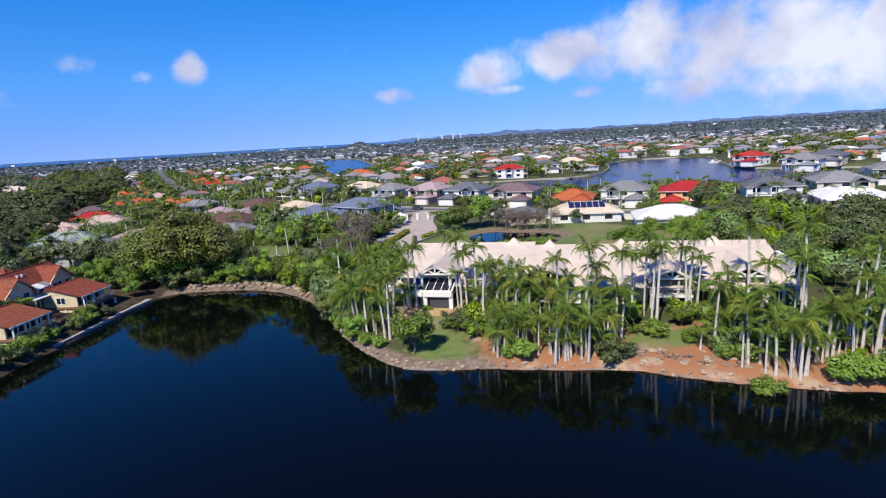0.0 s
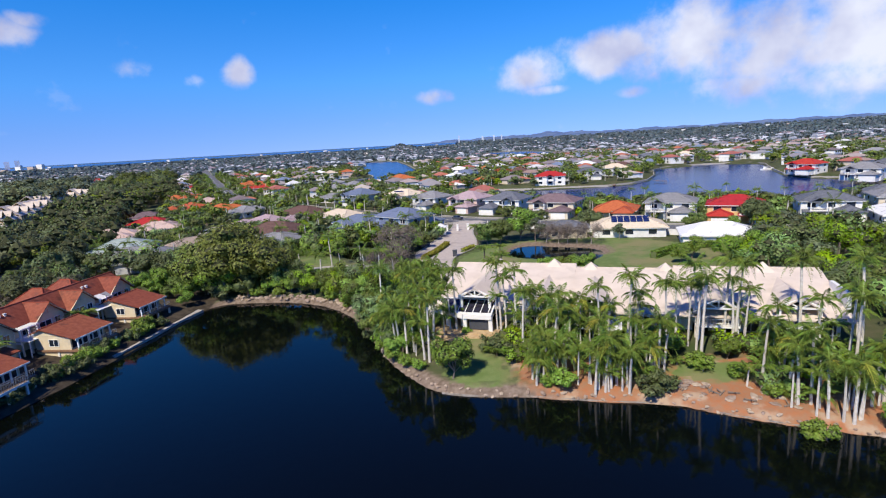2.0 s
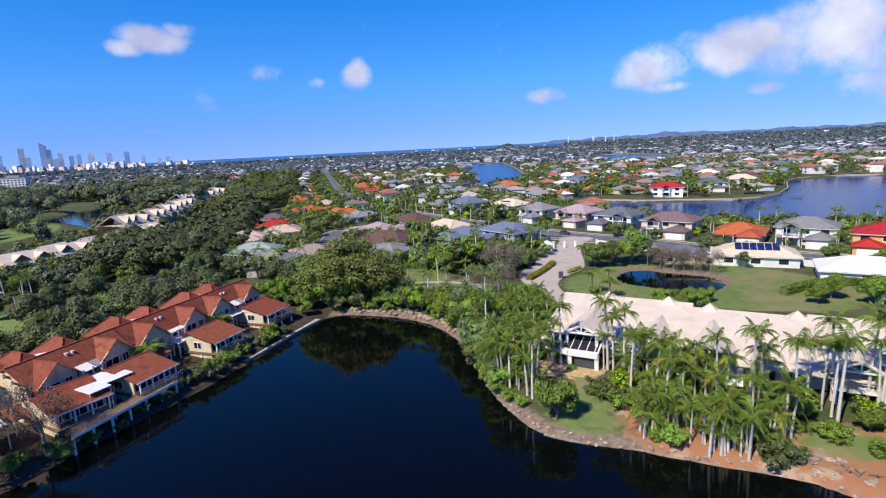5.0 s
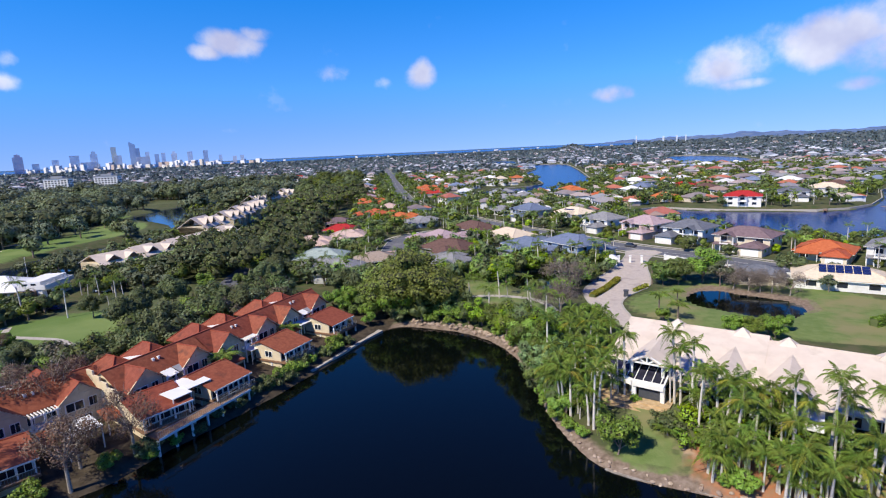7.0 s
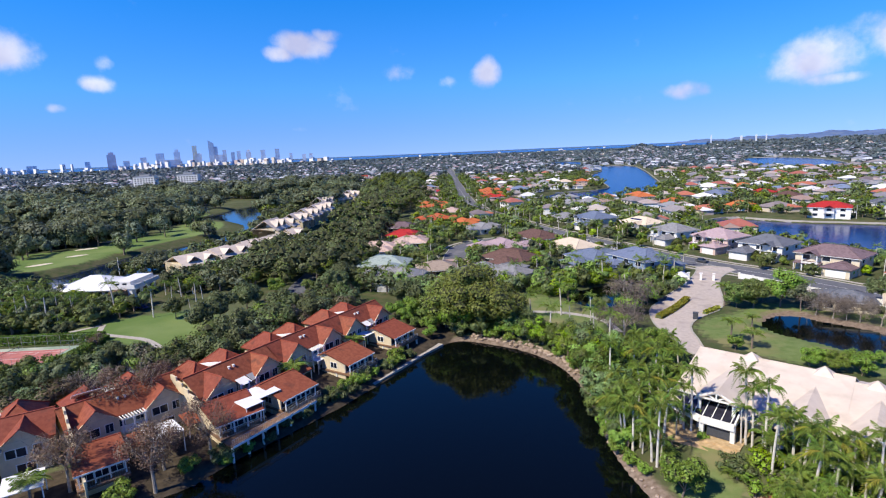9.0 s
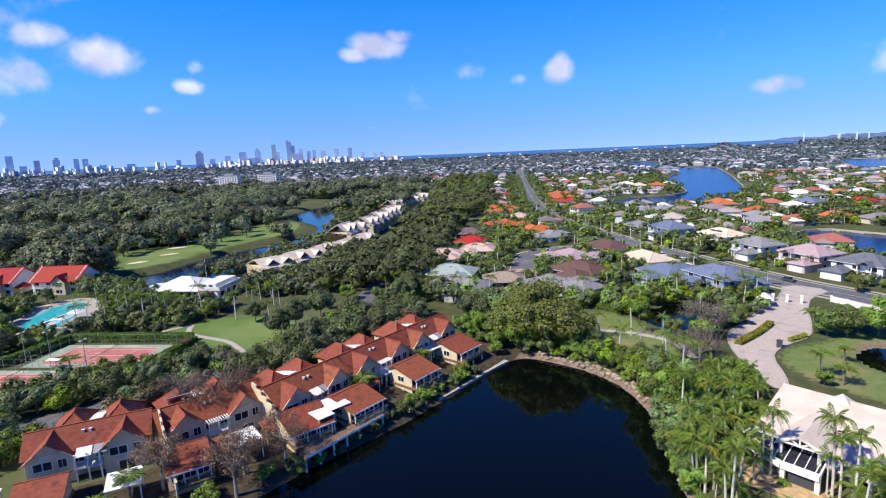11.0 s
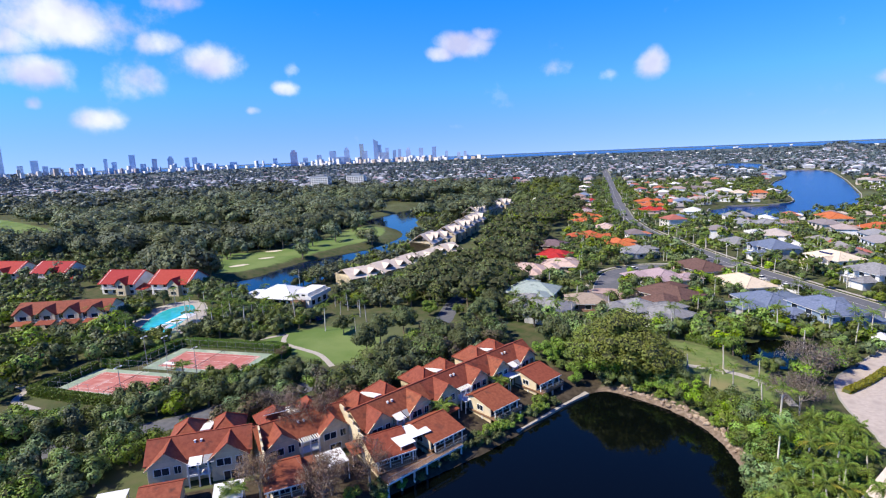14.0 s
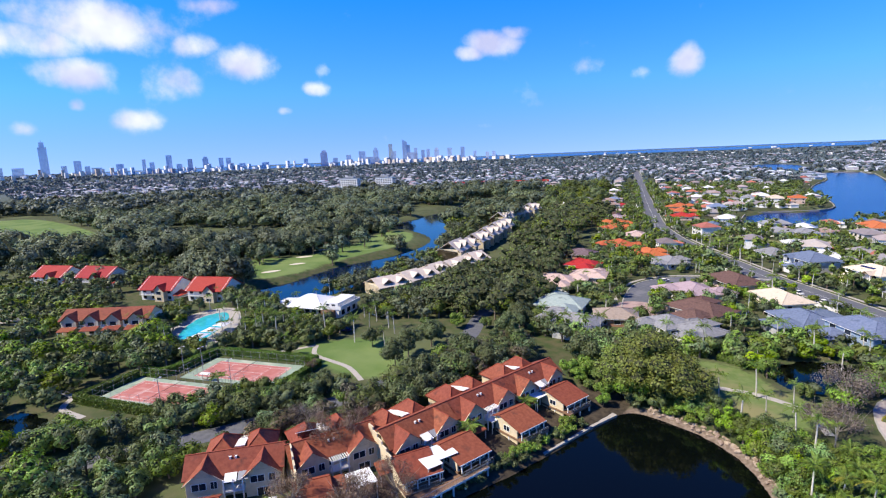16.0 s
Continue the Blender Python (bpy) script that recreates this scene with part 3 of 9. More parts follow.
def ground_material():
    m = bpy.data.materials.new("ground cover")
    m.use_nodes = True
    nt = m.node_tree
    n, link = nt.nodes.new, nt.links.new
    b = nt.nodes["Principled BSDF"]
    b.inputs["Roughness"].default_value, b.inputs["Specular IOR Level"].default_value = 0.95, 0.15
    geo = n("ShaderNodeNewGeometry")

    def noisy(scale, detail=5.0):
        t = n("ShaderNodeTexNoise")
        t.inputs["Scale"].default_value, t.inputs["Detail"].default_value = scale, detail
        link(geo.outputs["Position"], t.inputs["Vector"])
        return t.outputs["Fac"]

    def blend(fac, a, c):
        x = n("ShaderNodeMix")
        x.data_type = "RGBA"
        if isinstance(fac, float):
            x.inputs[0].default_value = fac
        else:
            link(fac, x.inputs[0])
        for k, s in ((6, a), (7, c)):
            if isinstance(s, tuple):
                x.inputs[k].default_value = (*s, 1)
            else:
                link(s, x.inputs[k])
        return x.outputs[2]

    def span(v, lo, hi):
        r = n("ShaderNodeMapRange")
        r.inputs["From Min"].default_value, r.inputs["From Max"].default_value = lo, hi
        link(v, r.inputs["Value"])
        return r.outputs[0]

    def zone(name, lo=0.42, hi=0.58):
        a = n("ShaderNodeAttribute")
        a.attribute_name = name
        s = n("ShaderNodeMath")
        s.operation = "MULTIPLY_ADD"
        s.inputs[1].default_value, s.inputs[2].default_value = 0.22, -0.11
        link(noisy(0.7), s.inputs[0])
        t = n("ShaderNodeMath")
        link(a.outputs["Fac"], t.inputs[0])
        link(s.outputs[0], t.inputs[1])
        return span(t.outputs[0], lo, hi)

    base = blend(span(noisy(0.35), 0.35, 0.65), (0.05, 0.075, 0.025), (0.10, 0.095, 0.05))
    base = blend(span(noisy(0.02, 8), 0.5, 0.65), base, (0.11, 0.13, 0.06))
    bank = blend(span(noisy(1.5), 0.35, 0.65), (0.145, 0.108, 0.080), (0.245, 0.190, 0.148))
    mulch = blend(span(noisy(1.2), 0.35, 0.65), (0.36, 0.15, 0.07), (0.30, 0.17, 0.10))
    mulch = blend(span(noisy(0.25), 0.52, 0.62), mulch, (0.40, 0.29, 0.20))
    lawn = blend(span(noisy(0.6), 0.35, 0.65), (0.118, 0.172, 0.050), (0.158, 0.208, 0.072))
    lawn = blend(span(noisy(0.13), 0.46, 0.64), lawn, (0.215, 0.205, 0.095))
    golf = blend(span(noisy(0.05), 0.4, 0.6), (0.112, 0.180, 0.048), (0.170, 0.232, 0.076))
    col = blend(zone("shore", 0.12, 0.45), base, bank)
    # soil tone darkened further for the shade on that bank
    col = blend(zone("shady_soil"), col, blend(span(noisy(0.9), 0.35, 0.65), (0.045, 0.036, 0.026), (0.085, 0.068, 0.048)))
    col = blend(zone("mulch"), col, mulch)
    col = blend(zone("lawn", 0.46, 0.54), col, lawn)
    col = blend(zone("bank"), col, bank)
    col = blend(zone("golf"), col, golf)
    # far ground cover takes on bluish distance haze in its colour
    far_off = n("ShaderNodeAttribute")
    far_off.attribute_name = "far_haze"
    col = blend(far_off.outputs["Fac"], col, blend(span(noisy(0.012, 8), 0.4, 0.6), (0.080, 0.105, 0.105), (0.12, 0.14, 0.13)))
    link(col, b.inputs["Base Color"])
    bp = n("ShaderNodeBump")
    bp.inputs["Strength"].default_value, bp.inputs["Distance"].default_value = 0.5, 0.12
    link(noisy(4.0, 6.0), bp.inputs["Height"])
    link(bp.outputs[0], b.inputs["Normal"])
    return m


build_ground()
# still water of the lake, canals and ponds
single("lake", Mesh().box(-110, 125, -110, 116, -0.6, 0.0), "lake", "still dark blue lake reflecting trees and sky", "lake", "structure")
M["river"] = water_material("golf course river water", (0.0020, 0.0085, 0.034), 0.5, 0.5)
for c in CANALS:
    x0, y0 = c.min(0) - 3
    x1, y1 = c.max(0) + 3
    single("canal", Mesh().box(x0, x1, y0, y1, -0.6, 0.0), "river" if c is CANALS[4] else "canal", "blue rippled canal water between the houses", "canal", "structure")
for p, level in PONDS:
    x0, y0 = p.min(0) - 1
    x1, y1 = p.max(0) + 1
    single("pond", Mesh().box(x0, x1, y0, y1, level - 0.4, level), "lake", "small dark pond in the lawn", "pond", "structure")
# the sea along the horizon
sea = Mesh()
prev = None
for k in range(0, 31):
    a = radians(-80 + k * 2.6)
    ring = []
    for r in (3900, 4350, 5150):
        xx, yy = r * math.sin(a), r * math.cos(a)
        ring.append((xx, yy, float(46.0 * np.clip((r - 2300) / 2500, 0, 1) ** 1.3) + 4.0 + (0 if r < 4700 else 3)))
    if prev:
        for j in range(2):
            sea.face(prev[j], ring[j], ring[j + 1], prev[j + 1])
    prev = ring
single("sea", sea, "canal", "strip of deep blue sea on the horizon", "sea", "structure")


# a long wooded ridge inland, distance haze painted in as blue
M["far_ridge"] = material("hillside with blue haze in its colour", (0.085, 0.14, 0.27), (0.12, 0.18, 0.31), rough=0.95, scale=0.006, detail=8, third=(0.16, 0.21, 0.30), third_scale=0.012)


def far_ridge():
    v, f = [], []
    n = 260
    for k in range(n):
        az = -5.0 + 66.0 * k / (n - 1)
        top = np.interp(az, [-5, -3.5, -1, 2, 4.5, 7.5, 10, 14, 18, 22, 27, 34, 44, 61], [48, 66, 62, 80, 72, 92, 82, 66, 74, 62, 74, 70, 64, 64])
        top += 5 * math.sin(az * 1.9) + 3 * math.sin(az * 5.3 + 1) + 1.6 * math.sin(az * 13.0)
        a = radians(az)
        for r, z in ((4500, 40.0), (4800, 30 + 0.36 * top), (5000, 20 + 0.74 * top), (5120, top), (5190, 30.0)):
            v.append((r * math.sin(a), r * math.cos(a), z))
    for k in range(n - 1):
        for j in range(4):
            f.append((5 * k + j, 5 * k + 5 + j, 5 * k + 6 + j, 5 * k + 1 + j))
    single("hill_range", numpy_mesh("hill_range", v, f, "far_ridge", True), None, "low wooded hill range with haze blue in its colour", "hills", "structure")


far_ridge()


# ---------------------------------------------------------------- roads, drives and paths
def curve_points(pts, step=3.0):
    """A smooth run through plan points."""
    p = np.array(pts, float)
    out = []
    for k in range(len(p) - 1):
        a, b, c, d = p[max(k - 1, 0)], p[k], p[k + 1], p[min(k + 2, len(p) - 1)]
        m = max(2, int(np.hypot(*(c - b)) / step))
        for t in np.linspace(0, 1, m, endpoint=False):
            out.append(0.5 * (2 * b + (c - a) * t + (2 * a - 5 * b + 4 * c - d) * t * t + (3 * b - a - 3 * c + d) * t ** 3))
    out.append(p[-1])
    return np.array(out)


def sides(line, off):
    t = np.gradient(line, axis=0)
    t /= np.linalg.norm(t, axis=1)[:, None] + 1e-9
    return line + np.stack([-t[:, 1], t[:, 0]], 1) * off


def strip(line, o0, o1, z0, z1):
    """A raised band along a line between two offsets."""
    a, b = sides(line, o0), sides(line, o1)
    m = Mesh()
    n = len(line)
    m.v = [(x, y, z) for z in (z0, z1) for q in (a, b) for x, y in q]
    A, B, C, D = 0, n, 2 * n, 3 * n
    for k in range(n - 1):
        m.f += [(C + k, D + k, D + k + 1, C + k + 1), (A + k, C + k, C + k + 1, A + k + 1), (B + k + 1, D + k + 1, D + k, B + k)]
    m.f += [(A, B, D, C), (A + n - 1, C + n - 1, D + n - 1, B + n - 1)]
    return m


ROADS = {
    "main": ([(-720, 1360), (-500, 958), (-249, 498), (-165, 355), (-92, 274), (-50, 236), (-12, 205), (12, 191), (37, 174), (70, 158), (120, 140), (200, 118)], 11.5),
    "court": ([(-66, 246), (-84, 240), (-100, 231), (-107, 213), (-101, 192), (-93, 175)], 9.0),
    "inner": ([(-150, 170), (-131, 133), (-118, 112), (-111, 86), (-109, 66), (-113, 46), (-118, 26), (-128, 2), (-150, -25)], 6.0),
    "west": ([(-330, -24), (-300, -4), (-268, 12), (-254, 22)], 7.0)}
for nm, (pts, wide) in ROADS.items():
    ln = curve_points(pts, 4.0)
    r = single("road", strip(ln, -wide / 2, wide / 2, LAND - 0.3, LAND + 0.03), "asphalt", "grey asphalt suburban street with concrete kerbs", "road", "structure")
    for s in (-1, 1):
        if nm == "inner":
            continue
        part("kerb", strip(ln, s * wide / 2, s * (wide / 2 + 0.45), LAND - 0.3, LAND + 0.15), "kerb", r)
        part("footpath", strip(ln, s * (wide / 2 + 2.2), s * (wide / 2 + 3.6), LAND - 0.3, LAND + 0.06), "path", r)
ln = curve_points(ROADS["main"][0], 4.0)
part("centre_line", strip(ln, -0.07, 0.07, LAND, LAND + 0.036), "line", bpy.data.objects["road"], "worn white centre line")
drive = [(-10.5, 200), (-9.8, 186), (-12.5, 170), (-16.5, 150), (-18.5, 141), (-16.5, 131), (-13, 123), (-9, 117.5), (-7, 112), (-4, 112), (-5, 119), (-7.9, 128), (-7.6, 134),
         (-5.2, 140), (-1.5, 147), (-1.6, 158), (-3, 172), (-2.5, 186), (3, 198)]
dl = smooth_loop(drive, 1)
dv = single("driveway", Mesh().solid([tuple(p) for p in dl][::-1], LAND - 0.3, LAND + 0.04), "drive", "wide pale exposed concrete entrance drive", "driveway", "structure")
part("kerb", strip(np.vstack([dl, dl[:1]]), -0.2, 0.2, LAND - 0.3, LAND + 0.14), "kerb", dv)
for pts, wide in (([(-150, 76), (-143, 71.5), (-133, 72.4), (-126, 73), (-116, 70.5)], 1.5), ([(-46, 128), (-38, 130), (-28, 128), (-22, 120)], 1.8), ([(-171, 45), (-165, 52), (-156, 60), (-150, 76)], 1.5),
                  ([(-172, 10), (-164, 12), (-158, 9), (-148, 12)], 1.6)):
    single("footpath", strip(curve_points(pts, 2), -wide / 2, wide / 2, LAND - 0.25, LAND + 0.05), "path", "narrow pale concrete garden path", "footpath", "structure")
# walkway along the townhouse shore
single("lakeside_walk", strip(curve_points([(-61.6, 78), (-61.0, 86), (-60.3, 96), (-59.4, 102.5)], 2), -0.65, 0.65, -0.6, 0.55), "path",
       "pale concrete lakeside walk on the waterline", "walkway", "structure")
single("gravel_edge", strip(curve_points([(-6, 62.9), (-2.6, 61.9), (4, 61.6), (10.5, 60.3), (17, 59.3), (22, 58.7), (26, 56.3), (33, 53.2), (36, 52.2)], 1.5), -0.12, 0.22, -0.4, 0.14), "gravel",
       "narrow strip of pale gravel along the waterline", "gravel", "structure")


# concrete revetments along the canals among the houses
for c in CANALS[:3]:
    turn_ = np.sum(c[:, 0] * np.roll(c[:, 1], -1) - np.roll(c[:, 0], -1) * c[:, 1])
    ring = np.vstack([c, c[:1]])
    ring = ring if turn_ > 0 else ring[::-1]
    single("canal_wall", strip(ring, -0.9, -0.3, -0.4, 1.3), "path", "low pale concrete revetment along the canal", "canal wall", "structure")


# ---------------------------------------------------------------- parts that many buildings share
def window_meshes():
    """Frame and pane of a window one metre square, in the plane y = 0, facing -y."""
    fr = Mesh()
    fr.box(-0.5, -0.44, -0.05, 0.04, -0.5, 0.5).box(0.44, 0.5, -0.05, 0.04, -0.5, 0.5).box(-0.44, 0.44, -0.05, 0.04, 0.44, 0.5).box(-0.44, 0.44, -0.05, 0.04, -0.5, -0.44)
    fr.box(-0.025, 0.025, -0.045, 0.03, -0.44, 0.44)
    pn = Mesh().box(-0.44, 0.44, -0.02, 0.02, -0.44, 0.44)
    return fr.data("window_frame", "white"), pn.data("pane", "glass")


FRAME, PANE = window_meshes()


def window(parent, x, y, z, w, h, turn=0.0, name="window"):
    """A framed pane set into a wall; turn 0 faces -y of the thing."""
    m = pose(x, y, z, 0, 0, turn) @ Matrix.Diagonal((w, 1, h, 1))
    f = part(name, FRAME, None, parent, m=m)
    part("pane", PANE, None, f)
    return f


def combined_window():
    """A shallow white box whose front sinks into a dark pane, for the houses further off."""
    bm = bmesh.new()
    bmesh.ops.create_cube(bm, size=1.0, matrix=Matrix.Diagonal((1, 0.1, 1, 1)))
    front = min(bm.faces, key=lambda f: f.calc_center_median().y)
    bmesh.ops.inset_individual(bm, faces=[front], thickness=0.07)
    bmesh.ops.translate(bm, verts=front.verts, vec=(0, 0.03, 0))
    front.material_index = 1
    me = bpy.data.meshes.new("window")
    bm.to_mesh(me)
    bm.free()
    me.materials.append(M["white"])
    me.materials.append(M["glass"])
    return me


PLAIN = combined_window()


def plain_window(parent, x, y, z, w, h, turn=0.0):
    return part("window", PLAIN, None, parent, m=pose(x, y, z, 0, 0, turn) @ Matrix.Diagonal((w, 1, h, 1)))


def rail(x0, x1, y, z, gap=0.35, high=1.0):
    m = Mesh().box(x0, x1, y - 0.03, y + 0.03, z + high - 0.06, z + high).box(x0, x1, y - 0.02, y + 0.02, z + 0.1, z + 0.14)
    k = max(2, int((x1 - x0) / gap))
    for i in range(k + 1):
        x = x0 + (x1 - x0) * i / k
        m.box(x - 0.015, x + 0.015, y - 0.015, y + 0.015, z, z + high)
    return m


def gable_roof(cx, hw, y0, y1, eave, apex, over=0.45, thick=0.16):
    """Two slopes with the ridge along y."""
    s = (apex - eave) / hw
    e = eave - s * over
    m = Mesh()
    m.slab([(cx - hw - over, y0, e), (cx, y0, apex), (cx, y1, apex), (cx - hw - over, y1, e)][::-1], thick)
    m.slab([(cx, y0, apex), (cx + hw + over, y0, e), (cx + hw + over, y1, e), (cx, y1, apex)][::-1], thick)
    return m


def hip_roof(x0, x1, y0, y1, eave, apex, over=0.5, thick=0.15):
    """A hipped roof; its ridge runs along the longer side."""
    x0, x1, y0, y1 = x0 - over, x1 + over, y0 - over, y1 + over
    w, d = x1 - x0, y1 - y0
    if w >= d:
        a, b = (x0 + d / 2, (y0 + y1) / 2, apex), (x1 - d / 2, (y0 + y1) / 2, apex)
    else:
        a, b = ((x0 + x1) / 2, y0 + w / 2, apex), ((x0 + x1) / 2, y1 - w / 2, apex)
    c = [(x0, y0, eave), (x1, y0, eave), (x1, y1, eave), (x0, y1, eave)]
    m = Mesh()
    if w >= d:
        m.face(c[0], c[1], b, a).face(c[1], c[2], b).face(c[2], c[3], a, b).face(c[3], c[0], a)
    else:
        m.face(c[0], c[1], a).face(c[1], c[2], b, a).face(c[2], c[3], b).face(c[3], c[0], a, b)
    low = [(x, y, z - thick) for x, y, z in c]
    m.face(*low[::-1])
    for k in range(4):
        m.face(low[k], low[(k + 1) % 4], c[(k + 1) % 4], c[k])
    caps = Mesh()
    ends = [(c[0], a), (c[3], a), (c[1], b), (c[2], b), (a, b)] if w >= d else [(c[0], a), (c[1], a), (c[2], b), (c[3], b), (a, b)]
    for p, q in ends:
        if (Vector(p) - Vector(q)).length > 0.3:
            caps.beam((p[0], p[1], p[2] + 0.02), (q[0], q[1], q[2] + 0.02), 0.2)
    return m, caps


# ---------------------------------------------------------------- the lakeside townhouses
TOWN = "cream two-storey townhouse with terracotta tiled gables above the lake"


def townhouse(m, awning=True, left_end=False, right_end=False):
    """Two mirrored dwellings, 16.8 m of frontage. Front towards -y, ridge along x."""
    t = thing("townhouse", m, TOWN, "townhouse", "lakeside townhouses")
    W, g = 16.8, (3.5, 13.3)
    body = Mesh().box(0, W, 1.3, 9.4, 1.2, 6.9)
    for c in g:
        body.box(c - 3.0, c + 3.0, 0, 1.5, 1.2, 6.75)
    part("wall", body, "cream", t)
    # end gables of the main roof
    for x in (0.0, W - 0.25):
        ends = Mesh()
        ends.v += [(x, 1.3, 6.9), (x, 9.4, 6.9), (x, 4.6, 9.2), (x + 0.25, 1.3, 6.9), (x + 0.25, 9.4, 6.9), (x + 0.25, 4.6, 9.2)]
        i = len(ends.v) - 6
        ends.f += [(i, i + 2, i + 1), (i + 3, i + 4, i + 5), (i, i + 3, i + 5, i + 2), (i + 1, i + 2, i + 5, i + 4), (i, i + 1, i + 4, i + 3)]
        part("end_gable", ends, "cream", t)
    main = Mesh()
    main.slab([(-0.3, 0.6, 6.75), (W + 0.3, 0.6, 6.75), (W + 0.3, 4.6, 9.45), (-0.3, 4.6, 9.45)], 0.16)
    main.slab([(-0.3, 4.6, 9.45), (W + 0.3, 4.6, 9.45), (W + 0.3, 10.0, 6.75), (-0.3, 10.0, 6.75)], 0.16)
    part("roof", main, "terracotta", t, "terracotta tiled main roof")
    part("ridge_capping", Mesh().box(-0.3, W + 0.3, 4.48, 4.72, 9.4, 9.54), "ridgecap", t)
    for c in g:
        r = gable_roof(c, 3.0, -0.7, 4.3, 6.75, 9.25)
        part("gable_roof", r, "terracotta", t)
        part("ridge_capping", Mesh().box(c - 0.11, c + 0.11, -0.7, 4.4, 9.2, 9.33), "ridgecap", t)
        tri = Mesh().slab([(c - 3.0, 0.0, 6.7), (c + 3.0, 0.0, 6.7), (c, 0.0, 9.1)], 0.001)
        tri.v = [(x, y + (0.0 if k < 3 else 0.2), z) for k, (x, y, z) in enumerate(tri.v)]
        part("gable_wall", tri, "cream", t)
        batt = Mesh()
        for s in (-1, 1):
            batt.beam((c + s * 3.4, -0.62, 6.36), (c, -0.62, 9.1), 0.16)
        batt.beam((c, -0.05, 7.2), (c, -0.05, 8.95), 0.1).beam((c - 2.2, -0.05, 7.3), (c + 2.2, -0.05, 7.3), 0.1)
        part("barge_board", batt, "cream", t)
        window(t, c - 0.9, -0.03, 5.6, 2.6, 1.4)
        window(t, c + 1.6, -0.03, 5.6, 1.2, 1.5)
        window(t, c, -0.03, 2.9, 2.4, 2.0, name="glass_door")
    # recessed balcony between the gables
    part("balcony_floor", Mesh().box(g[0] + 3.05, g[1] - 3.05, -0.9, 1.28, 4.25, 4.45), "white", t)
    part("balustrade", rail(g[0] + 3.1, g[1] - 3.1, -0.85, 4.45), "white", t)
    for x in (g[0] + 3.3, 8.4, g[1] - 3.3):
        part("post", Mesh().box(x - 0.11, x + 0.11, -0.9, -0.68, 1.2, 6.7), "white", t)
    window(t, 8.4 - 1.6, 1.26, 5.55, 1.8, 2.0)
    window(t, 8.4 + 1.4, 1.26, 5.55, 1.4, 1.6)
    if awning:
        part("awning", Mesh().slab([(6.9, -1.0, 6.35), (9.0, -1.0, 6.35), (9.0, 1.0, 7.0), (6.9, 1.0, 7.0)], 0.08), "white", t, "white awning sheet over the balcony")
        part("awning", Mesh().slab([(9.2, -0.9, 6.4), (11.0, -0.9, 6.4), (11.0, 0.9, 7.0), (9.2, 0.9, 7.0)], 0.06), "metal", t, "grey slatted awning over the balcony")
    else:
        pg = part("pergola", Mesh().box(6.6, 10.4, -1.0, -0.88, 6.4, 6.55), "white", t, "white slatted pergola over the balcony")
        for k in range(9):
            part("slat", Mesh().box(6.7 + k * 0.42, 6.82 + k * 0.42, -1.0, 1.1, 6.55, 6.7), "white", pg)
    for x in (7.6, 8.6):
        vents = Mesh()
        vents.box(x - 0.16, x + 0.16, 3.0, 3.3, 8.0, 8.75).box(x - 0.22, x + 0.22, 2.94, 3.36, 8.75, 8.85)
        part("roof_vent", vents, "white", t)
    # rear wings with hipped roofs
    for c in (5.2, 11.8):
        part("rear_wing", Mesh().box(c - 2.9, c + 2.9, 9.4, 14.2, 1.2, 6.6), "cream", t)
        r, cp = hip_roof(c - 2.9, c + 2.9, 6.4, 14.2, 6.65, 9.4)
        part("rear_roof", r, "terracotta", t)
        part("hip_capping", cp, "ridgecap", t)
    part("parapet", Mesh().slab([(7.6, 7.6, 8.3), (9.4, 7.6, 8.3), (9.4, 14.0, 7.0), (7.6, 14.0, 7.0)], 0.2), "white", t)
    return t


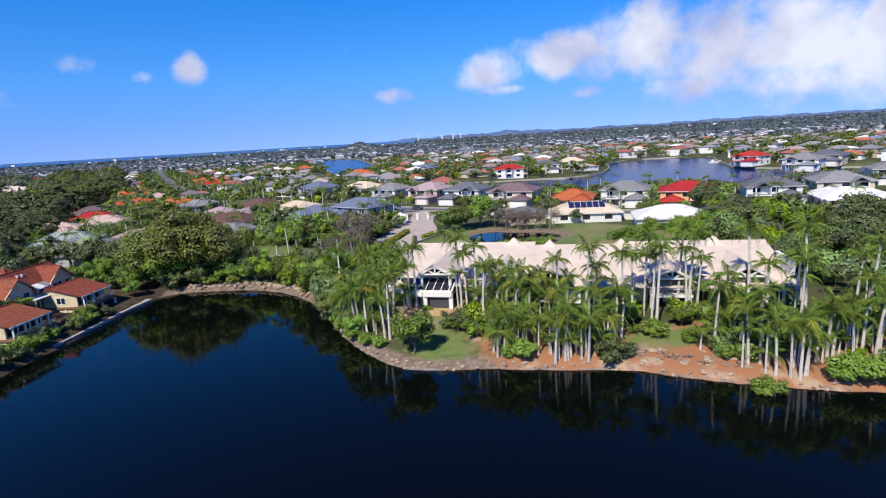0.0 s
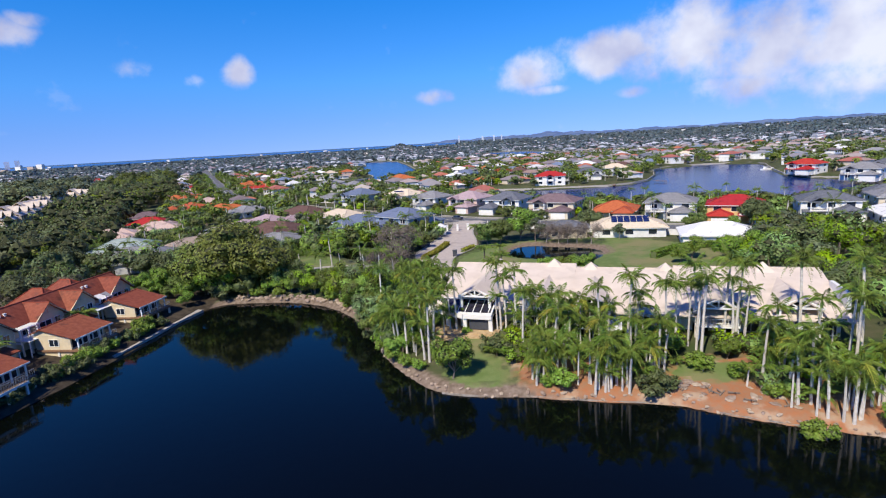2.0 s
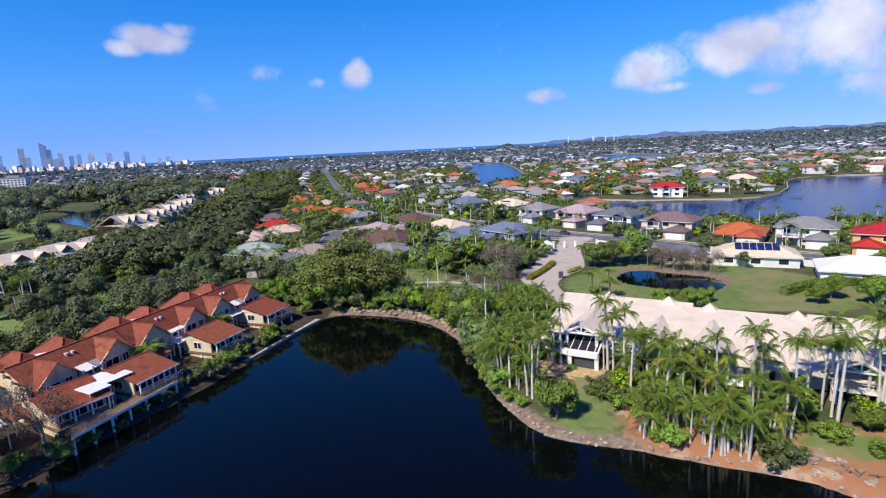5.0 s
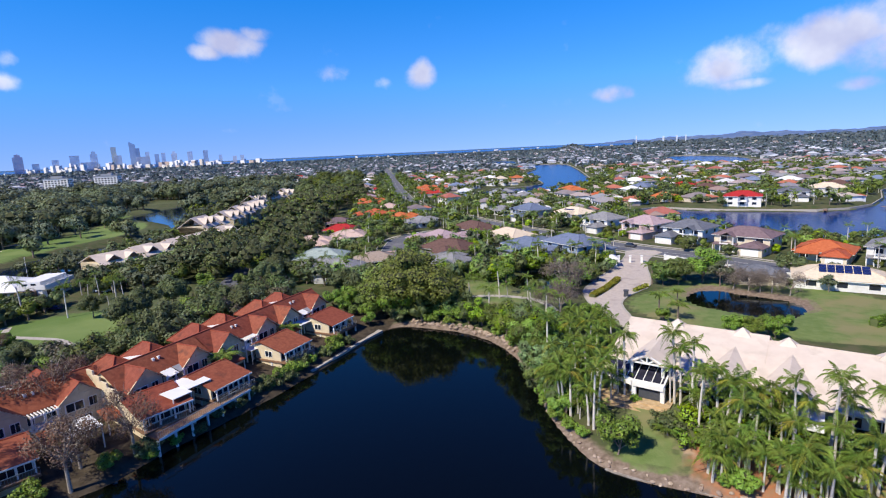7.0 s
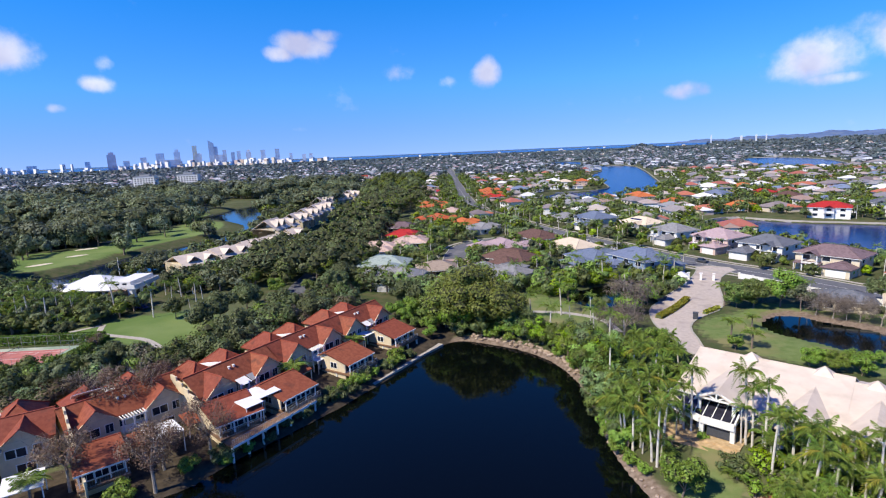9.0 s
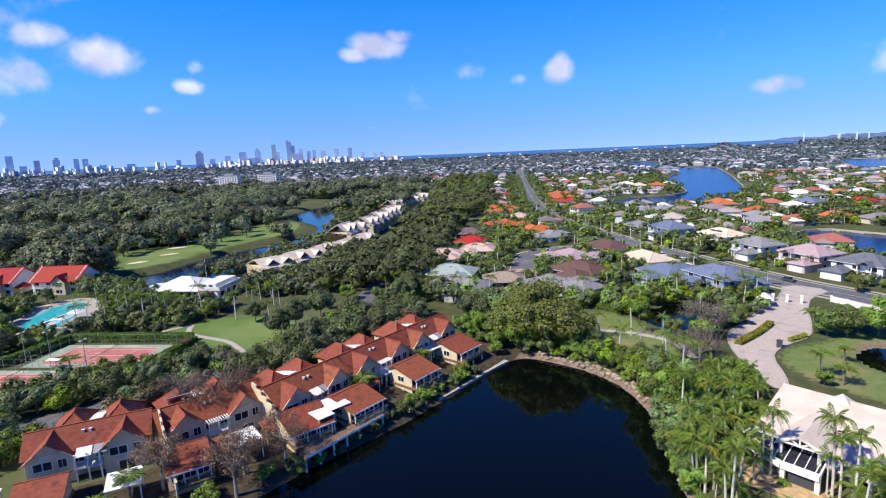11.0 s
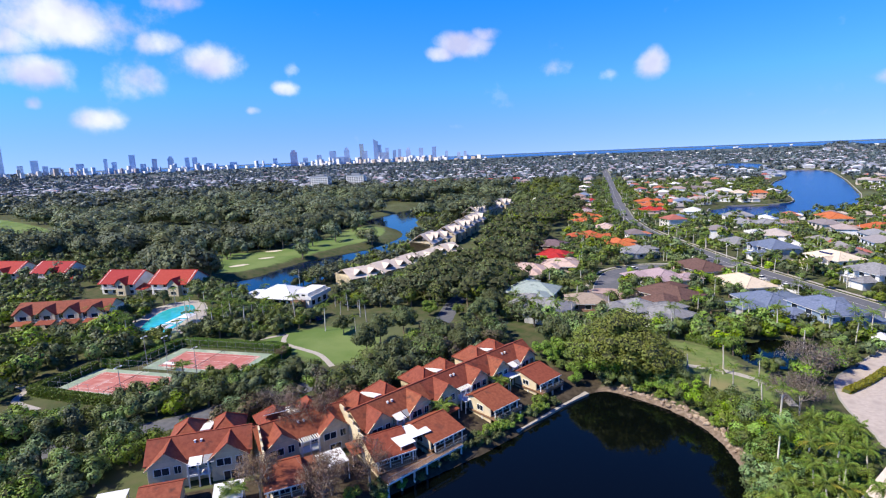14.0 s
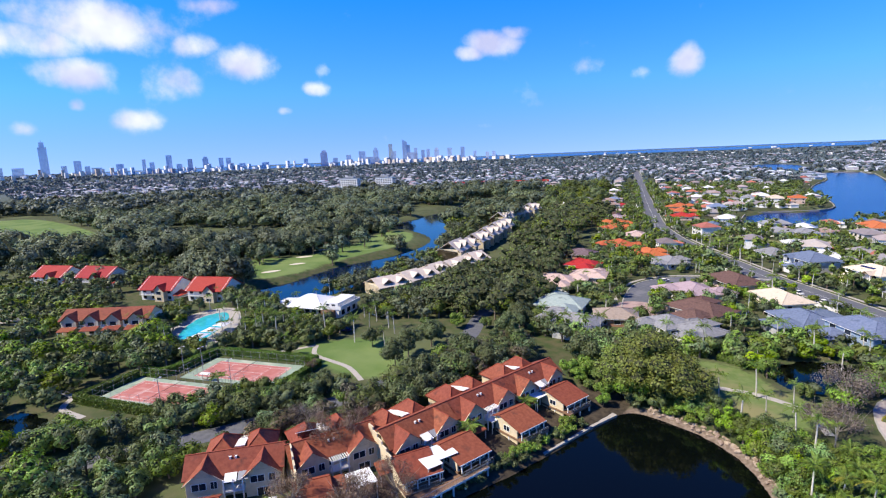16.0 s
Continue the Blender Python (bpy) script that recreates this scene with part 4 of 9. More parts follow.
def lake_pavilion(m, under=False, gable_white=True):
    """A lower living room in front of a townhouse, with a terrace; front towards -y. 7 m wide, 7.5 m deep."""
    t = thing("lake_pavilion", m, "terracotta roofed garden room with glazed front and terrace rail", "pavilion", "lakeside garden rooms")
    fl = 2.75
    part("wall", Mesh().box(0, 0.22, 1.6, 8, 1.0, 5.0).box(6.8, 7.0, 1.6, 8, 1.0, 5.0).box(0.22, 6.8, 7.8, 8, 1.0, 5.0), "cream", t)
    part("floor_slab", Mesh().box(-0.3, 7.3, -0.6, 8, fl - 0.3, fl), "timber", t)
    sl = Mesh().slab([(-0.5, 0.2, 4.75), (7.5, 0.2, 4.75), (7.5, 6.4, 6.35), (-0.5, 6.4, 6.35)], 0.16)
    sl.slab([(-0.5, 6.4, 6.35), (7.5, 6.4, 6.35), (7.5, 8.6, 5.5), (-0.5, 8.6, 5.5)], 0.16)
    part("roof", sl, "terracotta", t)
    part("ridge_capping", Mesh().box(-0.5, 7.5, 6.28, 6.52, 6.3, 6.45), "ridgecap", t)
    for x in (0.0, 6.8):
        tri = Mesh()
        i = len(tri.v)
        tri.v += [(x, 1.6, 4.95), (x, 8.0, 4.95), (x, 8.0, 5.6), (x, 6.4, 6.1), (x + 0.2, 1.6, 4.95), (x + 0.2, 8.0, 4.95), (x + 0.2, 8.0, 5.6), (x + 0.2, 6.4, 6.1)]
        tri.f += [(i, i + 1, i + 2, i + 3)[::-1], (i + 4, i + 5, i + 6, i + 7), (i, i + 4, i + 7, i + 3), (i + 3, i + 7, i + 6, i + 2), (i + 2, i + 6, i + 5, i + 1)]
        part("gable_wall", tri, "cream", t)
    fa = Mesh().box(-0.5, 7.5, 0.1, 0.22, 4.5, 4.72)
    part("fascia", fa, "white", t)
    for x in (0.15, 2.4, 4.6, 6.85):
        part("post", Mesh().box(x - 0.1, x + 0.1, 0.3, 0.5, fl, 4.7), "white", t)
    for x in (1.3, 3.5, 5.7):
        window(t, x, 1.75, 3.8, 2.15, 2.1, name="glass_door")
    window(t, -0.03, 4.6, 3.9, 1.8, 1.2, turn=-90)
    part("balustrade", rail(-0.25, 7.25, -0.5, fl), "metal", t)
    if under:
        for x in (0.0, 3.5, 7.0):
            for y in (-0.3, 4.0):
                part("column", Mesh().box(x - 0.15, x + 0.15, y - 0.15, y + 0.15, 0.2, fl - 0.3), "white", t)
    else:
        part("plinth", Mesh().box(0, 7, 0.3, 8, 0.3, fl - 0.3), "cream", t)
    return t


ROW_A = 87.5
A0 = Vector((-75.5, 51.0, 0))
along = Vector((math.cos(radians(ROW_A)), math.sin(radians(ROW_A)), 0))
for k, aw in ((0, True), (1, False), (2, True)):
    o = A0 + along * (17.2 * k)
    townhouse(pose(o.x, o.y, 0, 0, 0, ROW_A), aw)
for x, y, turn, un in ((-64.6, 91.8, 86, True), (-64.6, 75.6, 86, True), (-65.2, 59.0, 86, True), (-68.4, 48.2, 74, True)):
    lake_pavilion(pose(x, y, 0, 0, 0, turn), un)
# long terrace deck on columns
deck = thing("terrace_deck", pose(-64.9, 47.4, 0, 0, 0, 86), "brown terrace deck with white edge on slender white columns", "deck")
part("deck_floor", Mesh().box(0, 17.0, -0.2, 2.4, 2.45, 2.75), "timber", deck)
part("deck_edge", Mesh().box(0, 17.0, -0.26, -0.2, 2.4, 2.78), "white", deck)
part("balustrade", rail(0, 17.0, -0.1, 2.75), "metal", deck)
for k in range(7):
    part("column", Mesh().box(k * 2.8 - 0.14, k * 2.8 + 0.14, 0.0, 0.28, -0.3, 2.45), "white", deck)
# flat white shade roofs between the garden rooms
for x, y, w, d, z, turn in ((-67.8, 52.9, 3.2, 5.8, 5.9, 80), (-68.4, 56.2, 4.2, 4.4, 6.0, 80), (-71.2, 89.0, 4.5, 4.5, 5.4, 86), (-72.0, 74.5, 3.6, 3.2, 5.0, 86)):
    t = thing("shade_roof", pose(x, y, 0, 0, 0, turn), "flat white sheet shade roof on white posts", "shade roof", "white shade roofs")
    part("roof_sheet", Mesh().slab([(0, 0, z - 0.25), (w, 0, z - 0.25), (w, d, z), (0, d, z)], 0.1), "whiteroof", t)
    for px in (0.15, w - 0.15):
        part("post", Mesh().box(px - 0.07, px + 0.07, 0.1, 0.24, 1.5, z - 0.3), "white", t)
        part("post", Mesh().box(px - 0.07, px + 0.07, d - 0.24, d - 0.1, 1.5, z - 0.15), "white", t)
# stepped party wall between the two rows
for wx, wy, wt in ((-83.5, 51.2, -10), (-88.0, 36.6, -20)):
    pw = Mesh()
    for k in range(8):
        pw.box(k * 1.9, k * 1.9 + 1.9, -0.14, 0.14, 0.8, 9.5 - k * 0.66 - (0.7 if k > 4 else 0))
    single("party_wall", pw, "cream", "stepped cream boundary wall between the townhouse roofs", "wall", m=pose(wx, wy, 0, 0, 0, wt))
# the second row, turned along the shore
for cx, cy, rz, aw in ((-81.8, 43.0, 77, False), (-89.8, 26.4, 60, True)):
    d = Vector((math.cos(radians(rz)), math.sin(radians(rz)), 0))
    o = Vector((cx, cy, 0)) - d * 8.4
    townhouse(pose(o.x, o.y, 0, 0, 0, rz), aw)
for x, y, rz in ((-75.2, 31.2, 68), (-84.6, 14.6, 60)):
    lake_pavilion(pose(x, y, 0, 0, 0, rz) @ Matrix.Diagonal((0.82, 0.9, 0.98, 1)))
for x, y, z, rz in ((-79.4, 24.2, 5.0, 62), (-73.4, 40.6, 5.3, 76), (-92.0, 10.4, 4.6, 60)):
    t = thing("shade_roof", pose(x, y, 0, 0, 0, rz), "flat white sheet shade roof on white posts", "shade roof", "white shade roofs")
    part("roof_sheet", Mesh().slab([(0, 0, z - 0.3), (4.6, 0, z - 0.3), (4.6, 4.6, z), (0, 4.6, z)], 0.1), "whiteroof", t)
    for px in (0.2, 4.4):
        part("post", Mesh().box(px - 0.07, px + 0.07, 0.1, 0.24, 1.0, z - 0.35), "white", t)
        part("post", Mesh().box(px - 0.07, px + 0.07, 4.3, 4.44, 1.0, z - 0.15), "white", t)
# low tiled roofs that join the garden rooms to the townhouses
for x, y, rz, w in ((-70.5, 56.4, 86, 2.8), (-72.2, 66.6, 86, 6.0), (-72.2, 84.6, 86, 5.0), (-77.4, 36.2, 70, 5.0), (-74.4, 47.0, 76, 4.0)):
    t = thing("verandah", pose(x, y, 0, 0, 0, rz), "low terracotta tiled verandah roof beside the townhouses", "verandah", "tiled verandahs")
    part("roof", Mesh().slab([(0, 0, 4.1), (w, 0, 4.1), (w, 3.4, 4.9), (0, 3.4, 4.9)], 0.14), "terracotta", t)
    for px in (0.2, w - 0.2):
        part("post", Mesh().box(px - 0.08, px + 0.08, 0.15, 0.31, 1.0, 4.0), "white", t)
# solar collector on the rear roof between the rows
sp = thing("solar_collector", pose(0, 0, 0), "blue solar panels in pale frames on the tiled roof", "solar panel")
sp.matrix_basis = pose(-91.4, 43.6, 8.3, 28, 0, 250)
for i in range(4):
    part("panel", Mesh().box(i * 1.0, i * 1.0 + 0.9, 0, 3.2, 0, 0.06), "solar", sp)
part("panel_frame", Mesh().box(-0.1, 4.0, -0.1, 3.3, -0.08, -0.01), "white", sp)


# ---------------------------------------------------------------- the long pale-roofed lakeside building
def lake_house():
    t = thing("lake_house", pose(-5.0, 95.2, 0, 0, 0, -14.0), "long white lakeside building with pale sand tiled gabled roof", "building")
    part("wall", Mesh().box(0.6, 57.5, -9.6, 7.4, 2.0, 5.9).box(0.62, 57.4, -5.5, 5.0, 5.9, 6.7), "white", t)
    ridge = Mesh()
    # main roofs, in three stepped lengths: from, to, ridge height, set-back of the ridge
    for k, (u0, u1, zr, v) in enumerate(((0.0, 21.6, 9.5, 2.0), (21.6, 37.2, 9.15, 0.9), (37.2, 58.0, 9.45, 1.4))):
        s = Mesh().slab([(u0, -13.2, 5.75), (u1, -13.2, 5.75), (u1, v, zr), (u0, v, zr)], 0.22)
        s.slab([(u0, v, zr), (u1, v, zr), (u1, 9.4, 6.4), (u0, 9.4, 6.4)], 0.22)
        part("roof", s, "sandroof", t)
        ridge.box(u0, u1, v - 0.13, v + 0.13, zr - 0.02, zr + 0.08)
        e = Mesh()
        for x in (u0 + 0.3, u1 - 0.5):
            i = len(e.v)
            e.v += [(x, -11.8, 5.9), (x, 8.2, 6.5), (x, v, zr - 0.3), (x + 0.2, -11.8, 5.9), (x + 0.2, 8.2, 6.5), (x + 0.2, v, zr - 0.3)]
            e.f += [(i, i + 2, i + 1), (i + 3, i + 4, i + 5), (i, i + 3, i + 5, i + 2), (i + 1, i + 2, i + 5, i + 4)]
        part("end_gable", e, "white", t)
    # cross gables with open white trusses
    for u in (8.0, 17.8, 24.1, 36.0, 50.2):
        zr = 10.45 if u < 21 or u > 37 else 10.1
        c = 1.9 if u < 21 else 1.1
        corners = [(u - 1.55, c - 1.5, zr - 1.5), (u + 1.55, c - 1.5, zr - 1.5), (u + 1.55, c + 1.5, zr - 1.5), (u - 1.55, c + 1.5, zr - 1.5)]
        g = Mesh()
        for k in range(4):
            g.slab([corners[k], corners[(k + 1) % 4], (u, c, zr)], 0.1)
        part("gablet", g, "sandroof", t)
    for u, v0, apex, hw in ((7.0, -13.9, 9.1, 2.7), (17.3, -12.6, 8.5, 2.5), (24.8, -14.4, 8.5, 2.8), (41.6, -14.0, 8.6, 2.8), (51.6, -13.0, 8.7, 2.8)):
        g = gable_roof(u, hw, v0, (apex - 5.75) / 0.236 - 13.2 + 0.4, apex - hw * 0.62, apex, over=0.35, thick=0.18)
        part("gable_roof", g, "sandroof", t)
        tr = Mesh()
        lo = apex - hw * 0.62 + 0.25
        for y in (v0 + 0.25,):
            tr.beam((u - hw, y, lo), (u, y, apex - 0.25), 0.28).beam((u + hw, y, lo), (u, y, apex - 0.25), 0.28).beam((u - hw, y, lo), (u + hw, y, lo), 0.24)
            tr.beam((u, y, lo), (u, y, apex - 0.3), 0.2).beam((u, y, lo), (u - hw * 0.5, y, lo + hw * 0.28), 0.18).beam((u, y, lo), (u + hw * 0.5, y, lo + hw * 0.28), 0.18)
        part("truss", tr, "white", t, "open white timber truss in the gable")
        back = Mesh()
        back.slab([(u - hw, v0 + 2.2, lo - 0.1), (u + hw, v0 + 2.2, lo - 0.1), (u, v0 + 2.2, apex - 0.4)], 0.001)
        back.v = [(x, y + (0.0 if k < 3 else 0.15), z) for k, (x, y, z) in enumerate(back.v)]
        part("gable_glazing", back, "glass", t)
        for x in (u - hw + 0.4, u + hw - 0.4):
            part("column", Mesh().box(x - 0.22, x + 0.22, v0 + 0.3, v0 + 0.74, 1.6, lo), "white", t)
        part("balcony", Mesh().box(u - hw, u + hw, v0 + 0.2, -9.6, 4.3, 4.55), "white", t)
        part("balustrade", rail(u - hw, u + hw, v0 + 0.3, 4.55), "white", t)
        window(t, u - 1.6, -9.65, 3.2, 2.4, 2.1, name="glass_door")
        window(t, u + 1.6, -9.65, 3.2, 2.4, 2.1, name="glass_door")
        window(t, u, -9.65, 5.2, 3.6, 1.2)
    for u in (14.0, 32.0, 35.0, 46.6, 56.0):
        window(t, u, -9.65, 3.4, 2.2, 1.8)
    part("ridge_capping", ridge, "sandroof", t)
    # conservatory with a glazed blue roof in front of the first gable
    c = Mesh()
    roof = [(-0.2, -10.8, 6.45), (9.9, -11.2, 6.45), (9.9, -15.2, 5.4), (5.4, -15.2, 5.4), (-1.2, -12.4, 5.4)]
    part("conservatory_roof", Mesh().slab(roof[::-1], 0.08), "glass_roof", t, "dark blue glazed conservatory roof")
    for k in range(8):
        x = 0.6 + k * 1.25
        y = -15.1 if x > 5.4 else -12.4 - (x + 1.2) * 0.42
        c.beam((x, -11.2, 6.5), (x, y, 5.46), 0.12)
    for a, b in zip(roof, roof[1:] + roof[:1]):
        c.beam(a, b, 0.24)
    part("glazing_bar", c, "white", t)
    beam = Mesh()
    pl = [(9.9, -15.2), (5.4, -15.2), (-1.2, -12.4)]
    for a, b in zip(pl, pl[1:]):
        beam.beam((*a, 4.9), (*b, 4.9), 0.7)
    part("fascia", beam, "white", t)
    for x, y in ((9.7, -15.0), (5.6, -15.0), (2.4, -13.7), (-0.9, -12.3)):
        part("column", Mesh().box(x - 0.3, x + 0.3, y - 0.3, y + 0.3, 1.8, 5.0), "white", t)
    part("blind", Mesh().box(6.25, 9.35, -14.95, -14.87, 2.7, 4.55), "dark", t, "dark roll-down blind in the conservatory")
    part("terrace", Mesh().box(-0.5, 11.0, -16.4, -9.6, 1.4, 2.6), "sandstone", t)
    for k, (a, b) in enumerate(((-0.4, 10.8), (0.6, 10.2), (2.0, 9.6))):
        part("garden_step", Mesh().box(a, b, -17.3 - 0.8 * k, -16.4 - 0.8 * k, 1.2, 2.3 - 0.32 * k), "sandstone", t, "ochre sandstone garden step")
    # white awnings further along
    part("awning", Mesh().slab([(21.0, -17.2, 4.5), (29.0, -17.2, 4.5), (29.0, -12.5, 5.2), (21.0, -12.5, 5.2)], 0.12), "whiteroof", t)
    part("shutter", Mesh().box(57.6, 58.1, -10.5, -4.0, 6.3, 8.9), "white", t, "white louvred end vent")
    return t


lake_house()


# ---------------------------------------------------------------- tennis courts, pool, club and resort buildings
def court_lines():
    m = Mesh()
    L, Wd, S, V = 23.77 / 2, 10.97 / 2, 8.23 / 2, 6.4
    def bar(x0, y0, x1, y1):
        m.box(min(x0, x1) - 0.04, max(x0, x1) + 0.04, min(y0, y1) - 0.04, max(y0, y1) + 0.04, 0.07, 0.082)
    for s in (-1, 1):
        bar(-L, s * Wd, L, s * Wd), bar(-L, s * S, L, s * S), bar(s * L, -Wd, s * L, Wd), bar(s * V, -S, s * V, S)
    bar(-V, 0, V, 0)
    return m


def tennis_court(x, y, turn):
    t = thing("tennis_court", pose(x, y, LAND, 0, 0, turn), "red tennis court with green surround inside a wire fence", "tennis court", "tennis courts")
    part("surround", Mesh().solid([(-15.6, -7.6), (14.2, -7.6), (15.6, -6.2), (15.6, 7.6), (-15.6, 7.6)], -0.3, 0.05), "court_green", t)
    part("playing_surface", Mesh().box(-12.4, 12.4, -5.6, 5.6, -0.2, 0.065), "court_red", t)
    part("court_marking", court_lines(), "line", t)
    net = Mesh().box(-0.02, 0.02, -6.3, 6.3, 0.85, 0.95)
    for k in range(43):
        net.box(-0.008, 0.008, -6.3 + k * 0.3 - 0.01, -6.3 + k * 0.3 + 0.01, 0.1, 0.9)
    part("net", net, "dark", t)
    for s in (-1, 1):
        part("net_post", Mesh().tube([(0, s * 6.35, 0), (0, s * 6.35, 1.07)], (0.05, 0.05)), "metal", t)
    for k in range(11):
        for s in (-1, 1):
            part("fence_post", Mesh().tube([(-15.4 + k * 3.08, s * 7.5, 0), (-15.4 + k * 3.08, s * 7.5, 3.0)], (0.035, 0.035), 5), "metal", t)
    for k in range(1, 5):
        for s in (-1, 1):
            part("fence_post", Mesh().tube([(s * 15.5, -7.5 + k * 3, 0), (s * 15.5, -7.5 + k * 3, 3.0)], (0.035, 0.035), 5), "metal", t)
    wire = Mesh()
    for z in (0.1, 1.5, 2.97):
        for s in (-1, 1):
            wire.beam((-15.4, s * 7.5, z), (15.4, s * 7.5, z), 0.03).beam((s * 15.5, -7.5, z), (s * 15.5, 7.5, z), 0.03)
    part("fence_rail", wire, "metal", t)
    return t


tennis_court(-148.0, 30.0, 30.0)
tennis_court(-146.4, 50.6, 30.0)
for x, y in ((-139.0, 27.0), (-154.0, 42.0), (-138.0, 44.0), (-158.6, 38.2)):
    t = thing("light_pole", pose(x, y, LAND, 0, 0, 120), "tall grey floodlight pole beside the tennis court", "light pole", "court floodlights")
    part("pole", Mesh().tube([(0, 0, 0), (0, 0, 8.0)], (0.09, 0.06), 6), "metal", t)
    part("crossarm", Mesh().box(-0.9, 0.9, -0.05, 0.05, 7.9, 8.0), "metal", t)
    for s in (-0.8, 0.8):
        part("floodlight", Mesh().box(s - 0.22, s + 0.22, -0.3, 0.15, 7.72, 7.92), "white", t)
for x, y in ((-148.6, 40.4), (-147.2, 41.2)):
    t = thing("court_shelter", pose(x, y, LAND, 0, 0, 30), "small white shelter bench between the courts", "shelter")
    part("roof", Mesh().slab([(-0.9, -0.6, 2.1), (0.9, -0.6, 2.1), (0.9, 0.6, 2.3), (-0.9, 0.6, 2.3)], 0.06), "white", t)
    for sx in (-0.8, 0.8):
        part("post", Mesh().box(sx - 0.04, sx + 0.04, 0.4, 0.48, 0, 2.2), "metal", t)
    part("bench", Mesh().box(-0.8, 0.8, 0.0, 0.4, 0.4, 0.48), "timber", t)

pool = smooth_loop([(-187.5, 43.5), (-196, 47), (-205, 52), (-215, 61), (-215, 71), (-207, 69.5), (-199, 65.5), (-188, 55.5), (-182, 48.5), (-182, 44)], 2)
pt = thing("swimming_pool", pose(0, 0, 0), "free-form turquoise resort pool with pale paving", "swimming pool")
part("pool_deck", Mesh().solid([tuple(p) for p in smooth_loop([(-176, 38), (-200, 42), (-223, 58), (-222, 76), (-204, 74), (-184, 62), (-174, 48)], 2)][::-1], LAND - 0.3, LAND + 0.06), "path", pt)
part("water", Mesh().solid([tuple(p) for p in pool][::-1], LAND - 0.2, LAND + 0.1), "pool", pt)
for x, y in ((-183, 50.5), (-180.5, 46.5), (-186.5, 55.5), (-190, 60.5)):
    t = thing("shade_sail", pose(x, y, LAND, 0, 0, 35), "white peaked canvas shade by the pool", "shade", "poolside shades")
    part("canopy", Mesh().face((-2.4, -2.4, 2.5), (2.4, -2.4, 2.5), (0, 0, 3.5)).face((2.4, -2.4, 2.5), (2.4, 2.4, 2.5), (0, 0, 3.5)).face((2.4, 2.4, 2.5), (-2.4, 2.4, 2.5), (0, 0, 3.5)).face((-2.4, 2.4, 2.5), (-2.4, -2.4, 2.5), (0, 0, 3.5)), "whiteroof", t)
    for sx in (-2.3, 2.3):
        for sy in (-2.3, 2.3):
            part("post", Mesh().tube([(sx, sy, 0), (sx, sy, 2.5)], (0.05, 0.05), 5), "white", t)


def club_house():
    t = thing("club_house", pose(-184, 97.5, LAND, 0, 0, 27), "white club house with hipped white metal roof and terrace", "building")
    part("wall", Mesh().box(-13, 12, -7, 7, -0.4, 3.4), "white", t)
    r, c = hip_roof(-13.5, 5, -7.5, 7.5, 3.4, 6.8, over=0.8)
    part("roof", r, "whiteroof", t)
    part("ridge_capping", c, "white", t)
    part("upper_block", Mesh().box(5.2, 11.5, -6.5, 6.5, 3.4, 5.6), "white", t)
    part("parapet", Mesh().box(5.0, 13.2, -7.3, -7.0, 3.3, 4.6).box(13.0, 13.2, -7.3, 7.3, 3.3, 4.6).box(5.0, 13.2, 7.0, 7.3, 3.3, 4.6), "white", t)
    part("verandah_roof", Mesh().slab([(-20, -7, 3.0), (-13.3, -7, 3.4), (-13.3, 5, 3.4), (-20, 5, 3.0)], 0.12), "whiteroof", t)
    part("porch", Mesh().box(5.5, 10.5, -9.2, -7, -0.4, 3.0), "timber", t)
    for x in (-11, -8, -5, -2, 1, 4):
        plain_window(t, x, -7.03, 1.7, 2.2, 2.0)
    for x in (7, 9.5):
        plain_window(t, x, -6.53, 4.6, 1.6, 1.2)
    for y in (-4, 0, 4):
        plain_window(t, 12.03, y, 1.6, 2.4, 2.0, turn=90)
    for y in (-6.8, -1, 4.8):
        part("post", Mesh().box(-19.9, -19.7, y - 0.1, y + 0.1, -0.4, 3.0), "white", t)
    part("flagpole", Mesh().tube([(-2, 9, 0), (-2, 9, 11)], (0.07, 0.04), 6), "white", t)
    return t


club_house()


